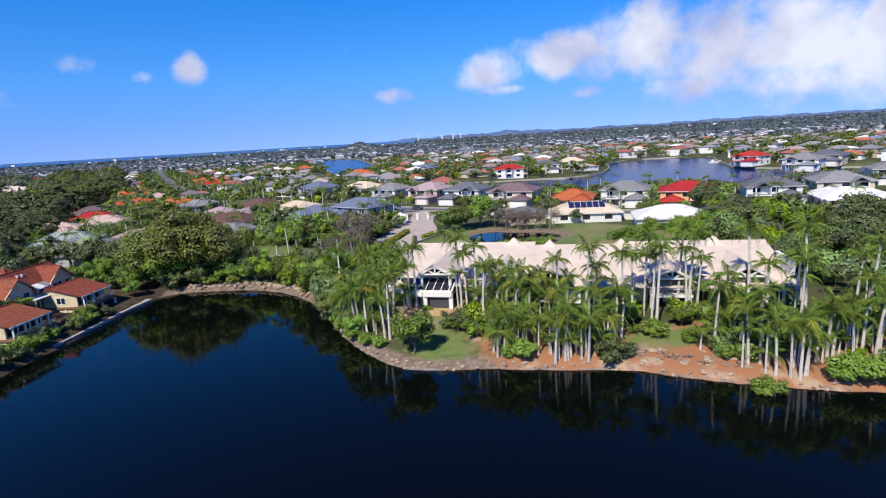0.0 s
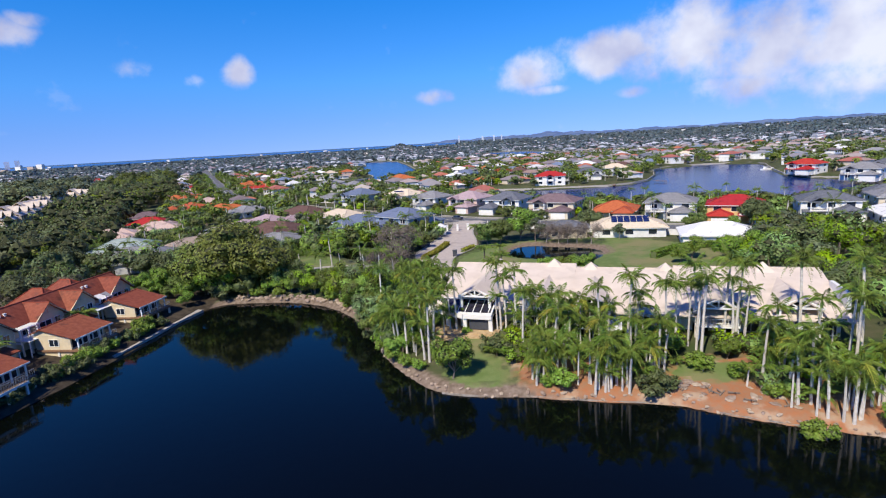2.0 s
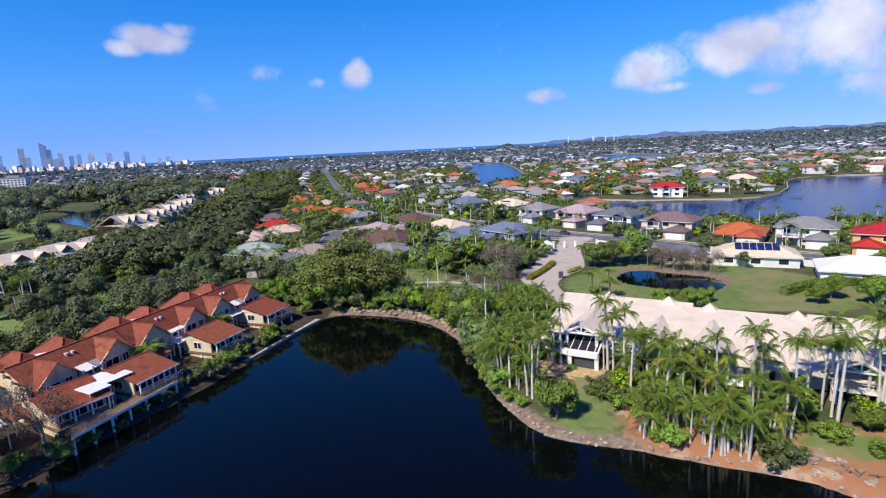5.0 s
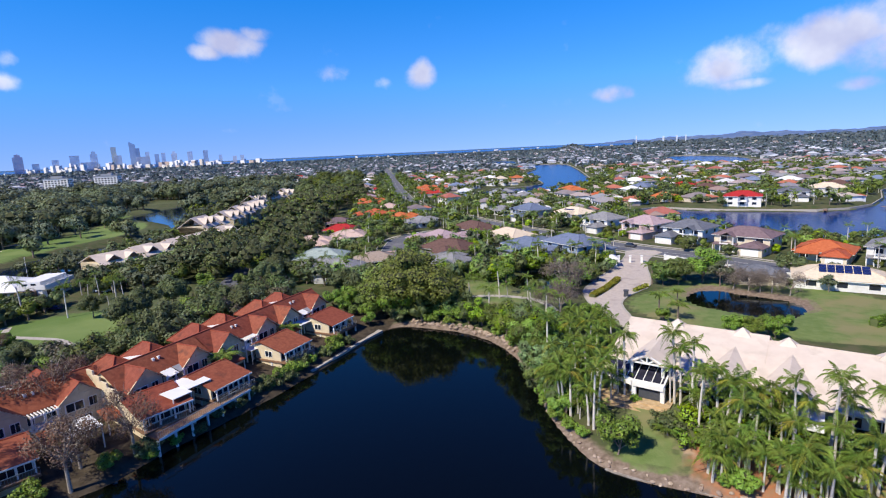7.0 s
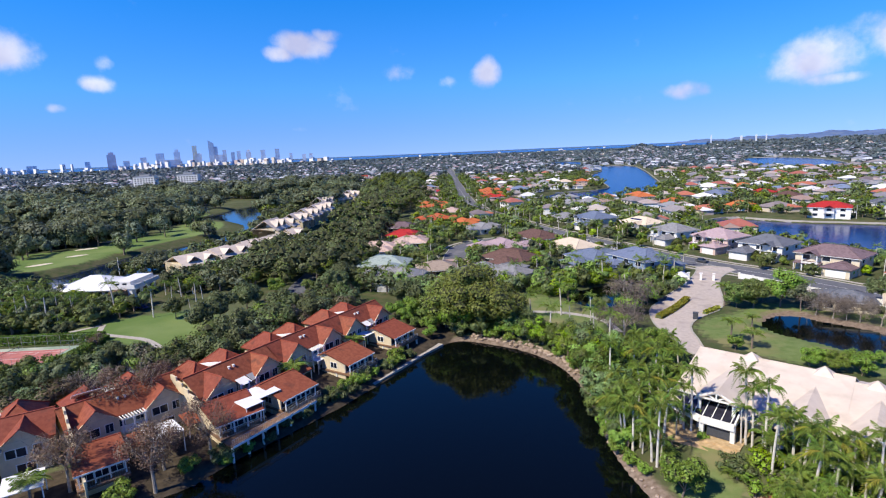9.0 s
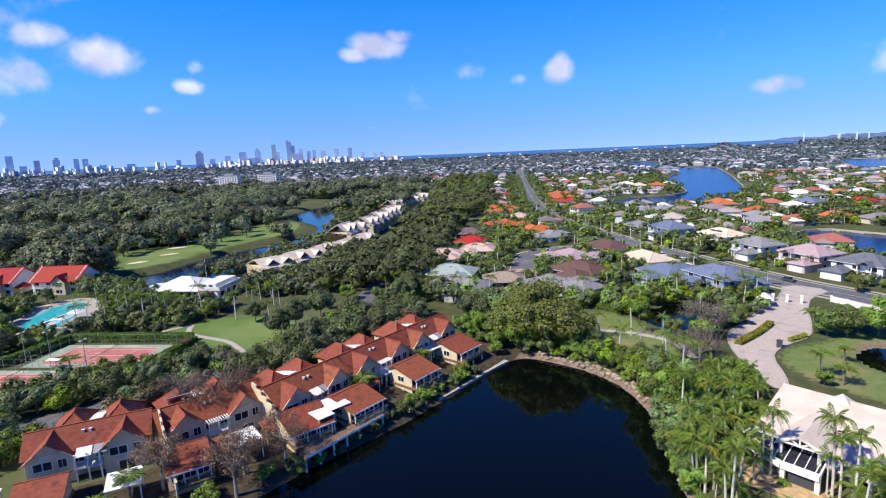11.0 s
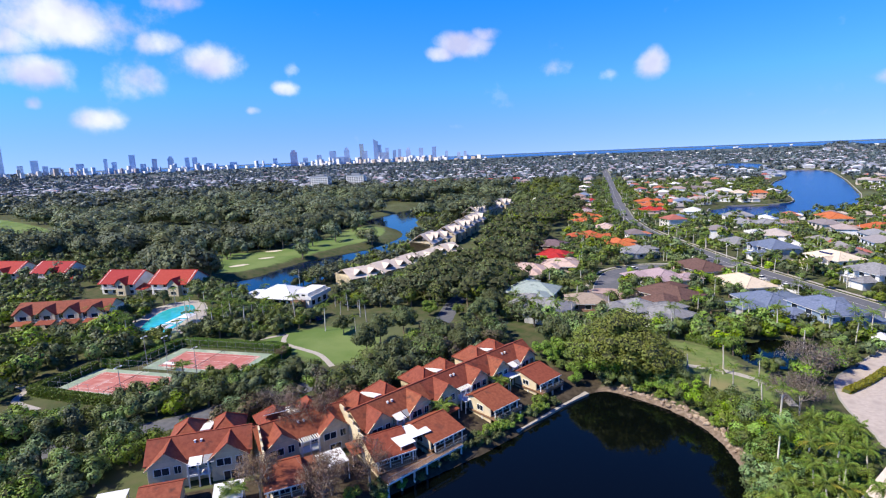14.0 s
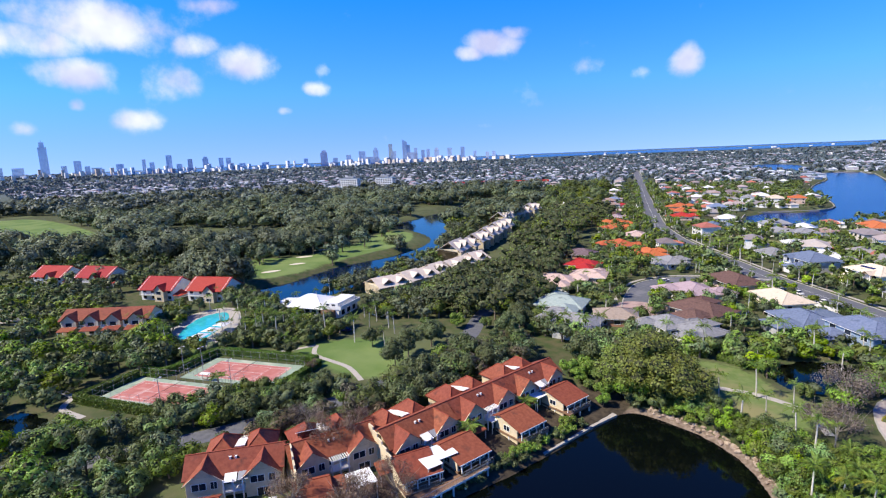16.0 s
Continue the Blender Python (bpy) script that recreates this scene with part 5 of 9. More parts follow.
def resort_block(x, y, turn, units, roof="redroof", grow=1.0):
    """A two-storey resort block with cross gables, 8 m a unit; front towards -y."""
    t = thing("resort_block", pose(x, y, LAND, 0, 0, turn) @ Matrix.Diagonal((grow, grow, grow, 1)), "two-storey white resort block with bright red gabled tile roof", "building", "red-roofed resort blocks")
    L = units * 8.0
    part("wall", Mesh().box(0, L, 0, 10, -0.5, 5.6), "white", t)
    s = Mesh().slab([(-0.5, -0.8, 5.3), (L + 0.5, -0.8, 5.3), (L + 0.5, 5, 8.4), (-0.5, 5, 8.4)], 0.15)
    s.slab([(-0.5, 5, 8.4), (L + 0.5, 5, 8.4), (L + 0.5, 10.8, 5.3), (-0.5, 10.8, 5.3)], 0.15)
    part("roof", s, roof, t)
    e = Mesh()
    for xx in (0, L - 0.2):
        e.slab([(xx, 0, 5.5), (xx, 10, 5.5), (xx, 5, 8.2)], 0.001)
        e.v[-6:] = [(xv + (0.0 if k < 3 else 0.2), yv, zv) for k, (xv, yv, zv) in enumerate(e.v[-6:])]
    part("end_gable", e, "cream", t)
    for k in range(units):
        c = 4 + 8 * k
        part("gable_roof", gable_roof(c, 2.8, -2.0, 4.6, 5.5, 7.9), roof, t)
        part("bay", Mesh().box(c - 2.6, c + 2.6, -1.4, 0.2, -0.5, 5.5).solid([(c - 2.6, -1.4), (c + 2.6, -1.4), (c, -1.4 + 0.01)], 5.5, [5.5, 5.5, 7.6]), "cream", t)
        plain_window(t, c, -1.43, 4.1, 2.6, 1.5)
        plain_window(t, c, -1.43, 1.4, 2.6, 2.0)
        part("balustrade", rail(c + 2.7, c + 5.3, -1.2, 2.7), "white", t)
        part("balcony", Mesh().box(c + 2.7, c + 5.3, -1.3, 0, 2.5, 2.7), "white", t)
        plain_window(t, c + 4, -0.03, 4.0, 1.8, 2.0)
        part("skirt_roof", Mesh().slab([(c - 3, -4.4, 2.4), (c + 3, -4.4, 2.4), (c + 3, -1.4, 3.3), (c - 3, -1.4, 3.3)], 0.12), roof, t)
        for px in (c - 2.7, c + 2.7):
            part("post", Mesh().box(px - 0.1, px + 0.1, -4.2, -4.0, -0.5, 2.4), "white", t)
    return t


resort_block(-232, 18, 48, 4, "terracotta")


def resort_lodge(x, y, turn, L):
    """A two-storey lodge with one long red roof, white gable ends and a lower hipped porch at one end; front towards -y."""
    t = thing("resort_lodge", pose(x, y, LAND, 0, 0, turn), "two-storey white resort lodge with long bright red tile roof", "building", "red-roofed resort blocks")
    D = 13.0
    part("wall", Mesh().box(0, L, 0, D, -0.5, 5.4), "white", t)
    part("roof", Mesh().slab([(-0.8, -1.4, 4.9), (L + 0.8, -1.4, 4.9), (L + 0.8, D / 2, 9.6), (-0.8, D / 2, 9.6)], 0.16)
         .slab([(-0.8, D / 2, 9.6), (L + 0.8, D / 2, 9.6), (L + 0.8, D + 1.4, 4.9), (-0.8, D + 1.4, 4.9)], 0.16), "redroof", t)
    part("ridge_capping", Mesh().box(-0.8, L + 0.8, D / 2 - 0.14, D / 2 + 0.14, 9.52, 9.7), "redroof", t)
    for xx in (0.0, L - 0.2):
        e = Mesh().slab([(xx, 0, 5.3), (xx, D, 5.3), (xx, D / 2, 9.3)], 0.001)
        e.v = [(xv + (0.0 if k < 3 else 0.2), yv, zv) for k, (xv, yv, zv) in enumerate(e.v)]
        part("end_gable", e, "white", t)
        part("barge_board", Mesh().beam((xx + 0.1, -1.3, 4.9), (xx + 0.1, D / 2, 9.55), 0.2).beam((xx + 0.1, D + 1.3, 4.9), (xx + 0.1, D / 2, 9.55), 0.2), "white", t)
    c = L * 0.68
    part("gable_roof", gable_roof(c, 2.6, -3.0, 4.0, 5.2, 7.6), "redroof", t)
    part("bay", Mesh().box(c - 2.4, c + 2.4, -2.4, 0.2, -0.5, 5.2).solid([(c - 2.4, -2.4), (c + 2.4, -2.4), (c, -2.39)], 5.2, [5.2, 5.2, 7.3]), "cream", t)
    part("porch_roof", Mesh().slab([(L + 0.2, -1.0, 2.6), (L + 4.4, -1.0, 2.6), (L + 4.4, 5.0, 2.6), (L + 0.2, 5.0, 4.2)], 0.14), "redroof", t)
    for py in (-0.8, 4.8):
        part("post", Mesh().box(L + 4.0, L + 4.2, py - 0.1, py + 0.1, -0.5, 2.5), "white", t)
    for k in range(4):
        u = 2.0 + k * (L - 4.0) / 3
        if abs(u - c) < 2.9:
            continue
        for z in (1.3, 4.0):
            plain_window(t, u, -0.03, z, 1.9, 1.6)
    for z in (1.3, 4.0):
        plain_window(t, c, -2.43, z, 2.6, 1.5)
        for u in (3.5, 9.5):
            plain_window(t, -0.03, u, z, 1.8, 1.5, turn=-90)
    part("balcony", Mesh().box(0.4, c - 2.6, -1.3, 0, 2.5, 2.7), "white", t)
    part("balustrade", rail(0.4, c - 2.6, -1.25, 2.7), "white", t)
    return t


for x, y, turn, L in ((-266, 52, 34, 17.0), (-246, 66, 34, 18.0), (-350, 20, 32, 20.0), (-326, 36, 32, 20.0)):
    resort_lodge(x, y, turn, L)


def terrace_house(m):
    """A unit of the pale terraces on the canal; front towards -y, 10.5 m wide."""
    t = thing("terrace_house", m, "pale two-storey terrace house with sand coloured gable roof", "terrace house", "canal terraces")
    part("wall", Mesh().box(0, 10.5, 0, 12, -0.4, 4.6), "cream", t)
    part("roof", Mesh().slab([(-0.1, -1.8, 3.9), (10.6, -1.8, 3.9), (10.6, 5.6, 7.1), (-0.1, 5.6, 7.1)], 0.16).slab([(-0.1, 5.6, 7.1), (10.6, 5.6, 7.1), (10.6, 13.2, 4.1), (-0.1, 13.2, 4.1)], 0.16), "sandroof", t)
    part("gable_roof", gable_roof(5.25, 2.3, -0.4, 5.6, 5.2, 6.75, over=0.25), "sandroof", t)
    tri = Mesh().slab([(3.2, 0.0, 4.9), (7.3, 0.0, 4.9), (5.25, 0.0, 6.4)], 0.001)
    tri.v = [(x, y + (0.0 if k < 3 else 0.1), z) for k, (x, y, z) in enumerate(tri.v)]
    part("gable_infill", tri, "timber", t)
    part("side_wall", Mesh().solid([(0.0, -2.0), (0.25, -2.0), (0.25, 12.0), (0.0, 12.0)], -0.4, [3.7, 3.7, 4.8, 4.8]), "cream", t)
    for x in (2.2, 5.2, 8.2):
        plain_window(t, x, -0.03, 3.4, 2.0, 1.0)
        plain_window(t, x, -0.03, 1.2, 2.0, 2.0)
    return t


def terraces():
    base = None
    vary = random.Random(17)
    for tall, line in zip((1.0, 1.45, 1.55), (curve_points([(-183, 124), (-182, 140), (-185, 160), (-189, 182), (-190, 196)], 10.6), curve_points([(-206, 194), (-222, 228), (-246, 278), (-254, 296)], 10.6), curve_points([(-279, 316), (-294, 356), (-310, 404)], 10.6))):
        for a, b in zip(line, line[1:]):
            d = b - a
            m = pose(a[0] + vary.uniform(-0.7, 0.7), a[1], LAND, 0, 0, math.degrees(math.atan2(d[1], d[0]))) @ Matrix.Diagonal((1.01, 1, tall * vary.uniform(0.92, 1.1), 1))
            if base:
                copy_thing(base, m)
            else:
                base = terrace_house(m)


terraces()


# sand bunkers on the fairway
for x, y, rx, ry, tn in ((-302, 152, 5, 2.6, 62), (-284, 138, 4.5, 2.2, 70), (-276, 118, 5, 2.4, 80), (-316, 172, 5, 2.5, 50)):
    lp = [(rx * math.cos(k * math.pi / 8) * (1 + 0.15 * math.sin(3 * k)), ry * math.sin(k * math.pi / 8)) for k in range(16)]
    single("sand_bunker", Mesh().solid(lp, -0.3, 0.05), "sand", "pale sand bunker in the golf fairway", "bunker", "structure", m=pose(x, y, LAND, 0, 0, tn))


# ---------------------------------------------------------------- suburban houses
ROOFS = {"orange": ((0.42, 0.10, 0.035), (0.50, 0.145, 0.055)), "red": ((0.36, 0.02, 0.02), (0.45, 0.035, 0.03)), "brown": ((0.10, 0.055, 0.045), (0.15, 0.085, 0.07)),
         "pink": ((0.46, 0.33, 0.29), (0.55, 0.41, 0.36)), "grey": ((0.20, 0.20, 0.21), (0.28, 0.28, 0.29)), "blue": ((0.11, 0.145, 0.22), (0.16, 0.195, 0.28)),
         "sage": ((0.27, 0.33, 0.31), (0.35, 0.41, 0.38)), "purple": ((0.14, 0.095, 0.105), (0.21, 0.15, 0.16)), "white": ((0.70, 0.70, 0.70), (0.78, 0.78, 0.77)),
         "cream": ((0.58, 0.48, 0.36), (0.66, 0.56, 0.43)), "taupe": ((0.27, 0.21, 0.17), (0.34, 0.27, 0.22)), "slate": ((0.10, 0.11, 0.13), (0.16, 0.17, 0.20)), "mauve": ((0.34, 0.25, 0.27), (0.42, 0.32, 0.34))}
WALLS = {"white": ((0.70, 0.69, 0.66), (0.78, 0.77, 0.74)), "cream": ((0.60, 0.52, 0.38), (0.68, 0.60, 0.46)), "pink": ((0.58, 0.42, 0.36), (0.66, 0.50, 0.44)), "brick": ((0.30, 0.15, 0.10), (0.38, 0.21, 0.15)),
         "grey": ((0.42, 0.42, 0.42), (0.50, 0.50, 0.50)), "yellow": ((0.58, 0.38, 0.16), (0.66, 0.46, 0.22)), "blue": ((0.25, 0.33, 0.46), (0.32, 0.40, 0.54))}
for k, (a, b) in ROOFS.items():
    M["roof_" + k] = tile_roof(k + " roof tiles", a, b, moss=tuple(v * 0.7 for v in a))
for k, (a, b) in WALLS.items():
    M["wall_" + k] = material(k + " house wall", a, b, rough=0.85, scale=0.8, per_object=0.08, third=tuple(v * 0.85 for v in a), third_scale=0.3)


def house(x, y, turn, w, d, storeys, roof, wall, wing=1, solar=0, group="suburban houses"):
    """A hipped-roof house; front towards -y."""
    w, d = w * 1.03, d * 1.05
    words = {1: "single-storey", 2: "two-storey"}[storeys]
    t = thing("house", pose(x, y, LAND, 0, 0, turn), f"{words} {wall} walled house with hipped {roof} tiled roof", "house", group)
    h = 2.7 * storeys + 0.2
    R, Wl = "roof_" + roof, "wall_" + wall
    part("wall", Mesh().box(-w / 2, w / 2, -d / 2, d / 2, -0.5, h), Wl, t)
    pitch = 0.40
    r, c = hip_roof(-w / 2, w / 2, -d / 2, d / 2, h, h + (min(w, d) / 2 + 0.6) * pitch, over=0.7)
    # a lower wing to the rear breaks the roofline
    rw, rd = w * 0.5, d * 0.55
    r2, c2 = hip_roof(-wing * w * 0.2 - rw / 2, -wing * w * 0.2 + rw / 2, d / 2 - 2.5, d / 2 + rd, 2.85 if storeys == 2 else h - 0.06, (2.85 if storeys == 2 else h) + (min(rw, rd + 2.5) / 2 + 0.5) * pitch, over=0.6)
    if wing:
        i = len(r.v)
        r.v += r2.v
        r.f += [tuple(i + j for j in f) for f in r2.f]
        part("rear_wall", Mesh().box(-wing * w * 0.2 - rw / 2, -wing * w * 0.2 + rw / 2, d / 2 - 0.1, d / 2 + rd, -0.5, 2.8 if storeys == 2 else h - 0.1), Wl, t)
    rf = part("roof", r, R, t)
    part("ridge_capping", c, R, rf)
    part("fascia", Mesh().box(-w / 2 - 0.72, w / 2 + 0.72, -d / 2 - 0.72, d / 2 + 0.72, h - 0.32, h - 0.17), "white", t)
    if wing:
        ww, wd, wh = w * 0.42, d * 0.5, (2.9 if storeys == 2 else h)
        wx = wing * (w / 2 - ww / 2 - 0.4)
        part("wing_wall", Mesh().box(wx - ww / 2, wx + ww / 2, -d / 2 - wd, -d / 2 + 0.3, -0.5, wh), Wl, t)
        r, c = hip_roof(wx - ww / 2, wx + ww / 2, -d / 2 - wd, -d / 2 + 2.8, wh - 0.03, wh + (min(ww, wd) / 2 + 0.9) * pitch, over=0.6)
        wr = part("wing_roof", r, R, t)
        part("ridge_capping", c, R, wr)
        part("garage_door", Mesh().box(wx - ww * 0.36, wx + ww * 0.36, -d / 2 - wd - 0.06, -d / 2 - wd + 0.05, -0.1, 2.2), "white", t)
        px = -wx
        part("porch_roof", Mesh().slab([(px - w * 0.22, -d / 2 - 2.6, 2.5), (px + w * 0.22, -d / 2 - 2.6, 2.5), (px + w * 0.22, -d / 2, 3.0), (px - w * 0.22, -d / 2, 3.0)], 0.12), R, t)
        for s in (-1, 0, 1):
            part("porch_post", Mesh().box(px + s * w * 0.2 - 0.1, px + s * w * 0.2 + 0.1, -d / 2 - 2.5, -d / 2 - 2.3, -0.4, 2.5), "white", t)
    if storeys == 2:
        px = -wing * w * 0.22
        part("portico", Mesh().box(px - 2.2, px - 1.9, -d / 2 - 2.2, -d / 2 - 1.9, -0.4, h - 0.2).box(px + 1.9, px + 2.2, -d / 2 - 2.2, -d / 2 - 1.9, -0.4, h - 0.2).box(px - 2.3, px + 2.3, -d / 2 - 2.3, -d / 2, 2.6, 2.85)
             .box(px - 2.3, px + 2.3, -d / 2 - 2.25, -d / 2 - 2.15, 3.55, 3.65), "white", t, "white two-storey portico with balcony")
        part("portico_roof", gable_roof(px, 2.4, -d / 2 - 2.6, -d / 2 + 2.6, h - 0.1, h + 1.2, over=0.2), R, t)
    for s in range(storeys):
        z = 1.55 + 2.75 * s
        for k in (-0.32, 0.0, 0.32):
            if not (wing and s == 0 and k * wing > 0.1):
                plain_window(t, k * w, -d / 2 - 0.03, z, min(2.4, w * 0.16), 1.5)
            plain_window(t, k * w, d / 2 + 0.03, z, min(2.4, w * 0.16), 1.5, turn=180)
        for k in (-0.25, 0.25):
            plain_window(t, -w / 2 - 0.03, k * d, z, 1.7, 1.3, turn=-90)
            plain_window(t, w / 2 + 0.03, k * d, z, 1.7, 1.3, turn=90)
    if solar:
        sl = math.degrees(math.atan(pitch))
        for i in range(solar):
            part("solar_panel", Mesh().box(-0.8, 0.8, -0.5, 0.5, 0.05, 0.11), "solar", t, m=pose(-w * 0.2 + 1.75 * (i % 6), -d / 4 - 0.2 + (i // 6) * 1.1, h + (d / 4 + 0.5 + (i // 6) * 1.1) * pitch + 0.04, sl, 0, 0))
    return t


HOUSES = [
    # x, y, turn, width, depth, storeys, roof, wall, wing side, solar panels
    (-114, 159, 200, 17, 12, 1, "sage", "grey", 1, 0), (-100, 143, 195, 20, 11, 1, "grey", "grey", 1, 8), (-91, 158, 215, 13, 10, 1, "taupe", "brick", 0, 0),
    (-74, 161, 150, 12, 10, 1, "grey", "white", -1, 0), (-64, 160, 160, 13, 9, 1, "grey", "white", 1, 0), (-73, 183, 165, 19, 12, 1, "brown", "pink", 1, 0),
    (-85, 206, 140, 17, 12, 1, "mauve", "white", -1, 0), (-79, 232, 145, 20, 13, 1, "brown", "pink", 0, 0), (-57, 214, 140, 18, 11, 1, "cream", "cream", 0, 0),
    (-44, 191, 138, 17, 12, 1, "blue", "grey", 1, 8), (-27, 184, 140, 17, 11, 2, "blue", "blue", -1, 0), (-137, 187, 205, 16, 11, 1, "pink", "white", 1, 0),
    (-131, 204, 205, 15, 11, 1, "pink", "pink", -1, 0), (-146, 223, 195, 15, 10, 1, "red", "cream", 1, 0), (-163, 247, 200, 15, 11, 1, "purple", "brick", 0, 0),
    (-134, 268, 140, 18, 11, 1, "orange", "cream", 1, 0), (-160, 285, 140, 18, 12, 1, "orange", "pink", -1, 0), (-116, 254, 140, 15, 10, 1, "grey", "grey", 1, 0),
    (-170, 322, 120, 15, 11, 1, "pink", "cream", 0, 0), (-198, 345, 120, 18, 11, 1, "orange", "white", 1, 6), (-212, 372, 120, 16, 11, 1, "orange", "cream", -1, 0),
    (-228, 398, 118, 16, 11, 1, "mauve", "white", 1, 0), (-256, 438, 118, 16, 11, 1, "pink", "white", 1, 0), (-243, 418, 118, 16, 11, 1, "brown", "pink", 0, 0), (-282, 488, 118, 17, 11, 1, "red", "white", 1, 0),
    (-222, 505, 298, 18, 12, 1, "orange", "pink", 1, 0), (-188, 432, 298, 17, 12, 1, "red", "pink", 1, 0), (-204, 468, 298, 17, 12, 1, "orange", "cream", -1, 0), (-146, 386, 300, 20, 12, 1, "blue", "white", 1, 0),
    (-64, 284, 318, 17, 13, 2, "blue", "grey", 1, 0), (-38, 268, 320, 17, 11, 2, "cream", "white", -1, 4), (-85, 304, 318, 14, 10, 1, "grey", "white", 0, 0), (-22, 247, 320, 14, 11, 2, "grey", "white", 1, 0),
    (-87, 367, 310, 12, 10, 2, "grey", "white", 1, 0), (-60, 412, 300, 22, 12, 2, "orange", "cream", 0, 0), (-4, 234, 325, 15, 12, 2, "mauve", "pink", 1, 0),
    (12, 222, 330, 15, 12, 2, "slate", "white", -1, 0), (29, 205, 333, 17, 11, 2, "purple", "cream", 1, 0), (46, 346, 350, 18, 12, 2, "red", "white", 0, 0), (4, 378, 345, 14, 11, 1, "orange", "pink", 1, 0),
    (32, 415, 345, 14, 11, 2, "brown", "cream", 0, 0), (-36, 395, 330, 14, 11, 1, "orange", "cream", 1, 0), (49, 194, 338, 14, 12, 1, "orange", "cream", 1, 0), (43, 157, 350, 19, 11, 1, "cream", "white", 0, 18),
    (61, 139, 165, 17, 11, 1, "white", "white", 0, 0), (66, 187, 335, 15, 11, 2, "grey", "white", 1, 0), (81, 173, 335, 15, 11, 2, "red", "yellow", -1, 0), (25, 158, 180, 11, 8, 1, "slate", "cream", 0, 0),
    (108, 172, 340, 15, 11, 2, "slate", "white", 1, 0), (121, 154, 340, 17, 11, 1, "white", "white", 1, 0), (100, 120, 160, 16, 11, 1, "mauve", "cream", 1, 8), (132, 174, 340, 15, 12, 2, "grey", "cream", -1, 0),
    (195, 331, 300, 16, 12, 2, "red", "white", 1, 0), (193, 280, 310, 16, 12, 2, "grey", "white", 1, 0), (220, 300, 310, 16, 12, 2, "slate", "cream", 1, 0), (99, 396, 350, 17, 12, 2, "cream", "white", 0, 0),
    (76, 372, 350, 15, 11, 2, "slate", "white", 1, 0), (110, 420, 350, 15, 11, 2, "brown", "brick", 1, 0), (93, 472, 340, 15, 11, 2, "white", "white", 1, 0), (72, 500, 340, 15, 12, 1, "orange", "cream", 1, 0),
    (174, 568, 330, 16, 12, 2, "slate", "white", 1, 0), (210, 560, 330, 16, 12, 2, "cream", "white", 0, 0), (20, 470, 330, 15, 12, 1, "red", "white", 1, 0), (-10, 430, 330, 15, 12, 2, "blue", "white", 1, 0),
    (-18, 500, 320, 15, 12, 2, "white", "white", 1, 0), (8, 540, 320, 15, 12, 1, "orange", "pink", 1, 0), (250, 270, 310, 16, 11, 1, "cream", "cream", 1, 0), (150, 204, 330, 15, 11, 1, "slate", "white", 1, 0),
    (174, 202, 335, 15, 11, 2, "grey", "white", -1, 0), (150, 130, 340, 16, 11, 1, "purple", "cream", 1, 0), (135, 104, 160, 16, 11, 1, "orange", "cream", 1, 0),
    (-165, 588, 290, 17, 12, 2, "cream", "white", 0, 0), (-148, 596, 290, 16, 12, 2, "orange", "pink", 1, 0), (-185, 612, 290, 16, 12, 2, "white", "white", 1, 0), (-210, 585, 290, 16, 12, 1, "grey", "white", 1, 0),
]
for hs in HOUSES:
    house(*hs)

# the white pavilion-roofed gatehouse and gates on the drive
gh = thing("gatehouse", pose(-13.2, 171, LAND, 0, 0, 100), "small white gatehouse beside the entrance drive", "gatehouse")
part("wall", Mesh().box(-1.8, 1.8, -1.4, 1.4, -0.2, 2.7), "white", gh)
r, c = hip_roof(-1.8, 1.8, -1.4, 1.4, 2.7, 3.8, over=0.7)
part("roof", r, "roof_white", gh)
window(gh, 0, -1.43, 1.6, 1.6, 1.1)
window(gh, 1.83, 0, 1.6, 1.2, 1.1, turn=90)
for x, y in ((-11.5, 177), (-4.5, 178), (-8.0, 177.5)):
    t = thing("gate_pillar", pose(x, y, LAND), "white rendered gate pillar with cap", "pillar", "entrance pillars")
    part("shaft", Mesh().box(-0.35, 0.35, -0.35, 0.35, -0.2, 2.1), "white", t)
    part("cap", Mesh().box(-0.45, 0.45, -0.45, 0.45, 2.1, 2.28), "white", t)
bn = thing("rubbish_bin", pose(-7.2, 136.2, LAND), "dark rubbish bin on the kerb", "bin")
part("body", Mesh().solid([(-0.55, -0.55), (0.55, -0.55), (0.55, 0.55), (-0.55, 0.55)], 0, 1.5), "dark", bn)
part("lid", Mesh().box(-0.62, 0.62, -0.62, 0.62, 1.5, 1.66), "dark", bn)

# garden walls along the main road
def fence(pts, high, mat, label, step=3.2):
    line = curve_points(pts, step)
    t = thing("garden_wall", pose(0, 0, 0), label, "wall", "roadside walls")
    for a, b in zip(line, line[1:]):
        d = b - a
        ln_ = float(np.hypot(*d))
        m = pose(a[0], a[1], LAND, 0, 0, math.degrees(math.atan2(d[1], d[0])))
        part("panel", Mesh().box(0.2, ln_ - 0.2, -0.07, 0.07, -0.3, high), mat, t, m=m)
        part("pier", Mesh().box(-0.22, 0.22, -0.22, 0.22, -0.3, high + 0.25), mat, t, m=m)


road = curve_points(ROADS["main"][0], 4.0)
for off, lo, hi in ((-11.5, (-160, 350), (-26, 200)), (-11.5, (-330, 640), (-175, 375)), (-11.5, (2, 350), (112, 200))):
    q = sides(road, off)
    k = [i for i in range(len(q)) if lo[0] < q[i][0] < hi[0]]
    fence([tuple(q[i]) for i in k[::6]], 1.7, "wall_white", "long white rendered garden wall with piers along the road", 6.0)


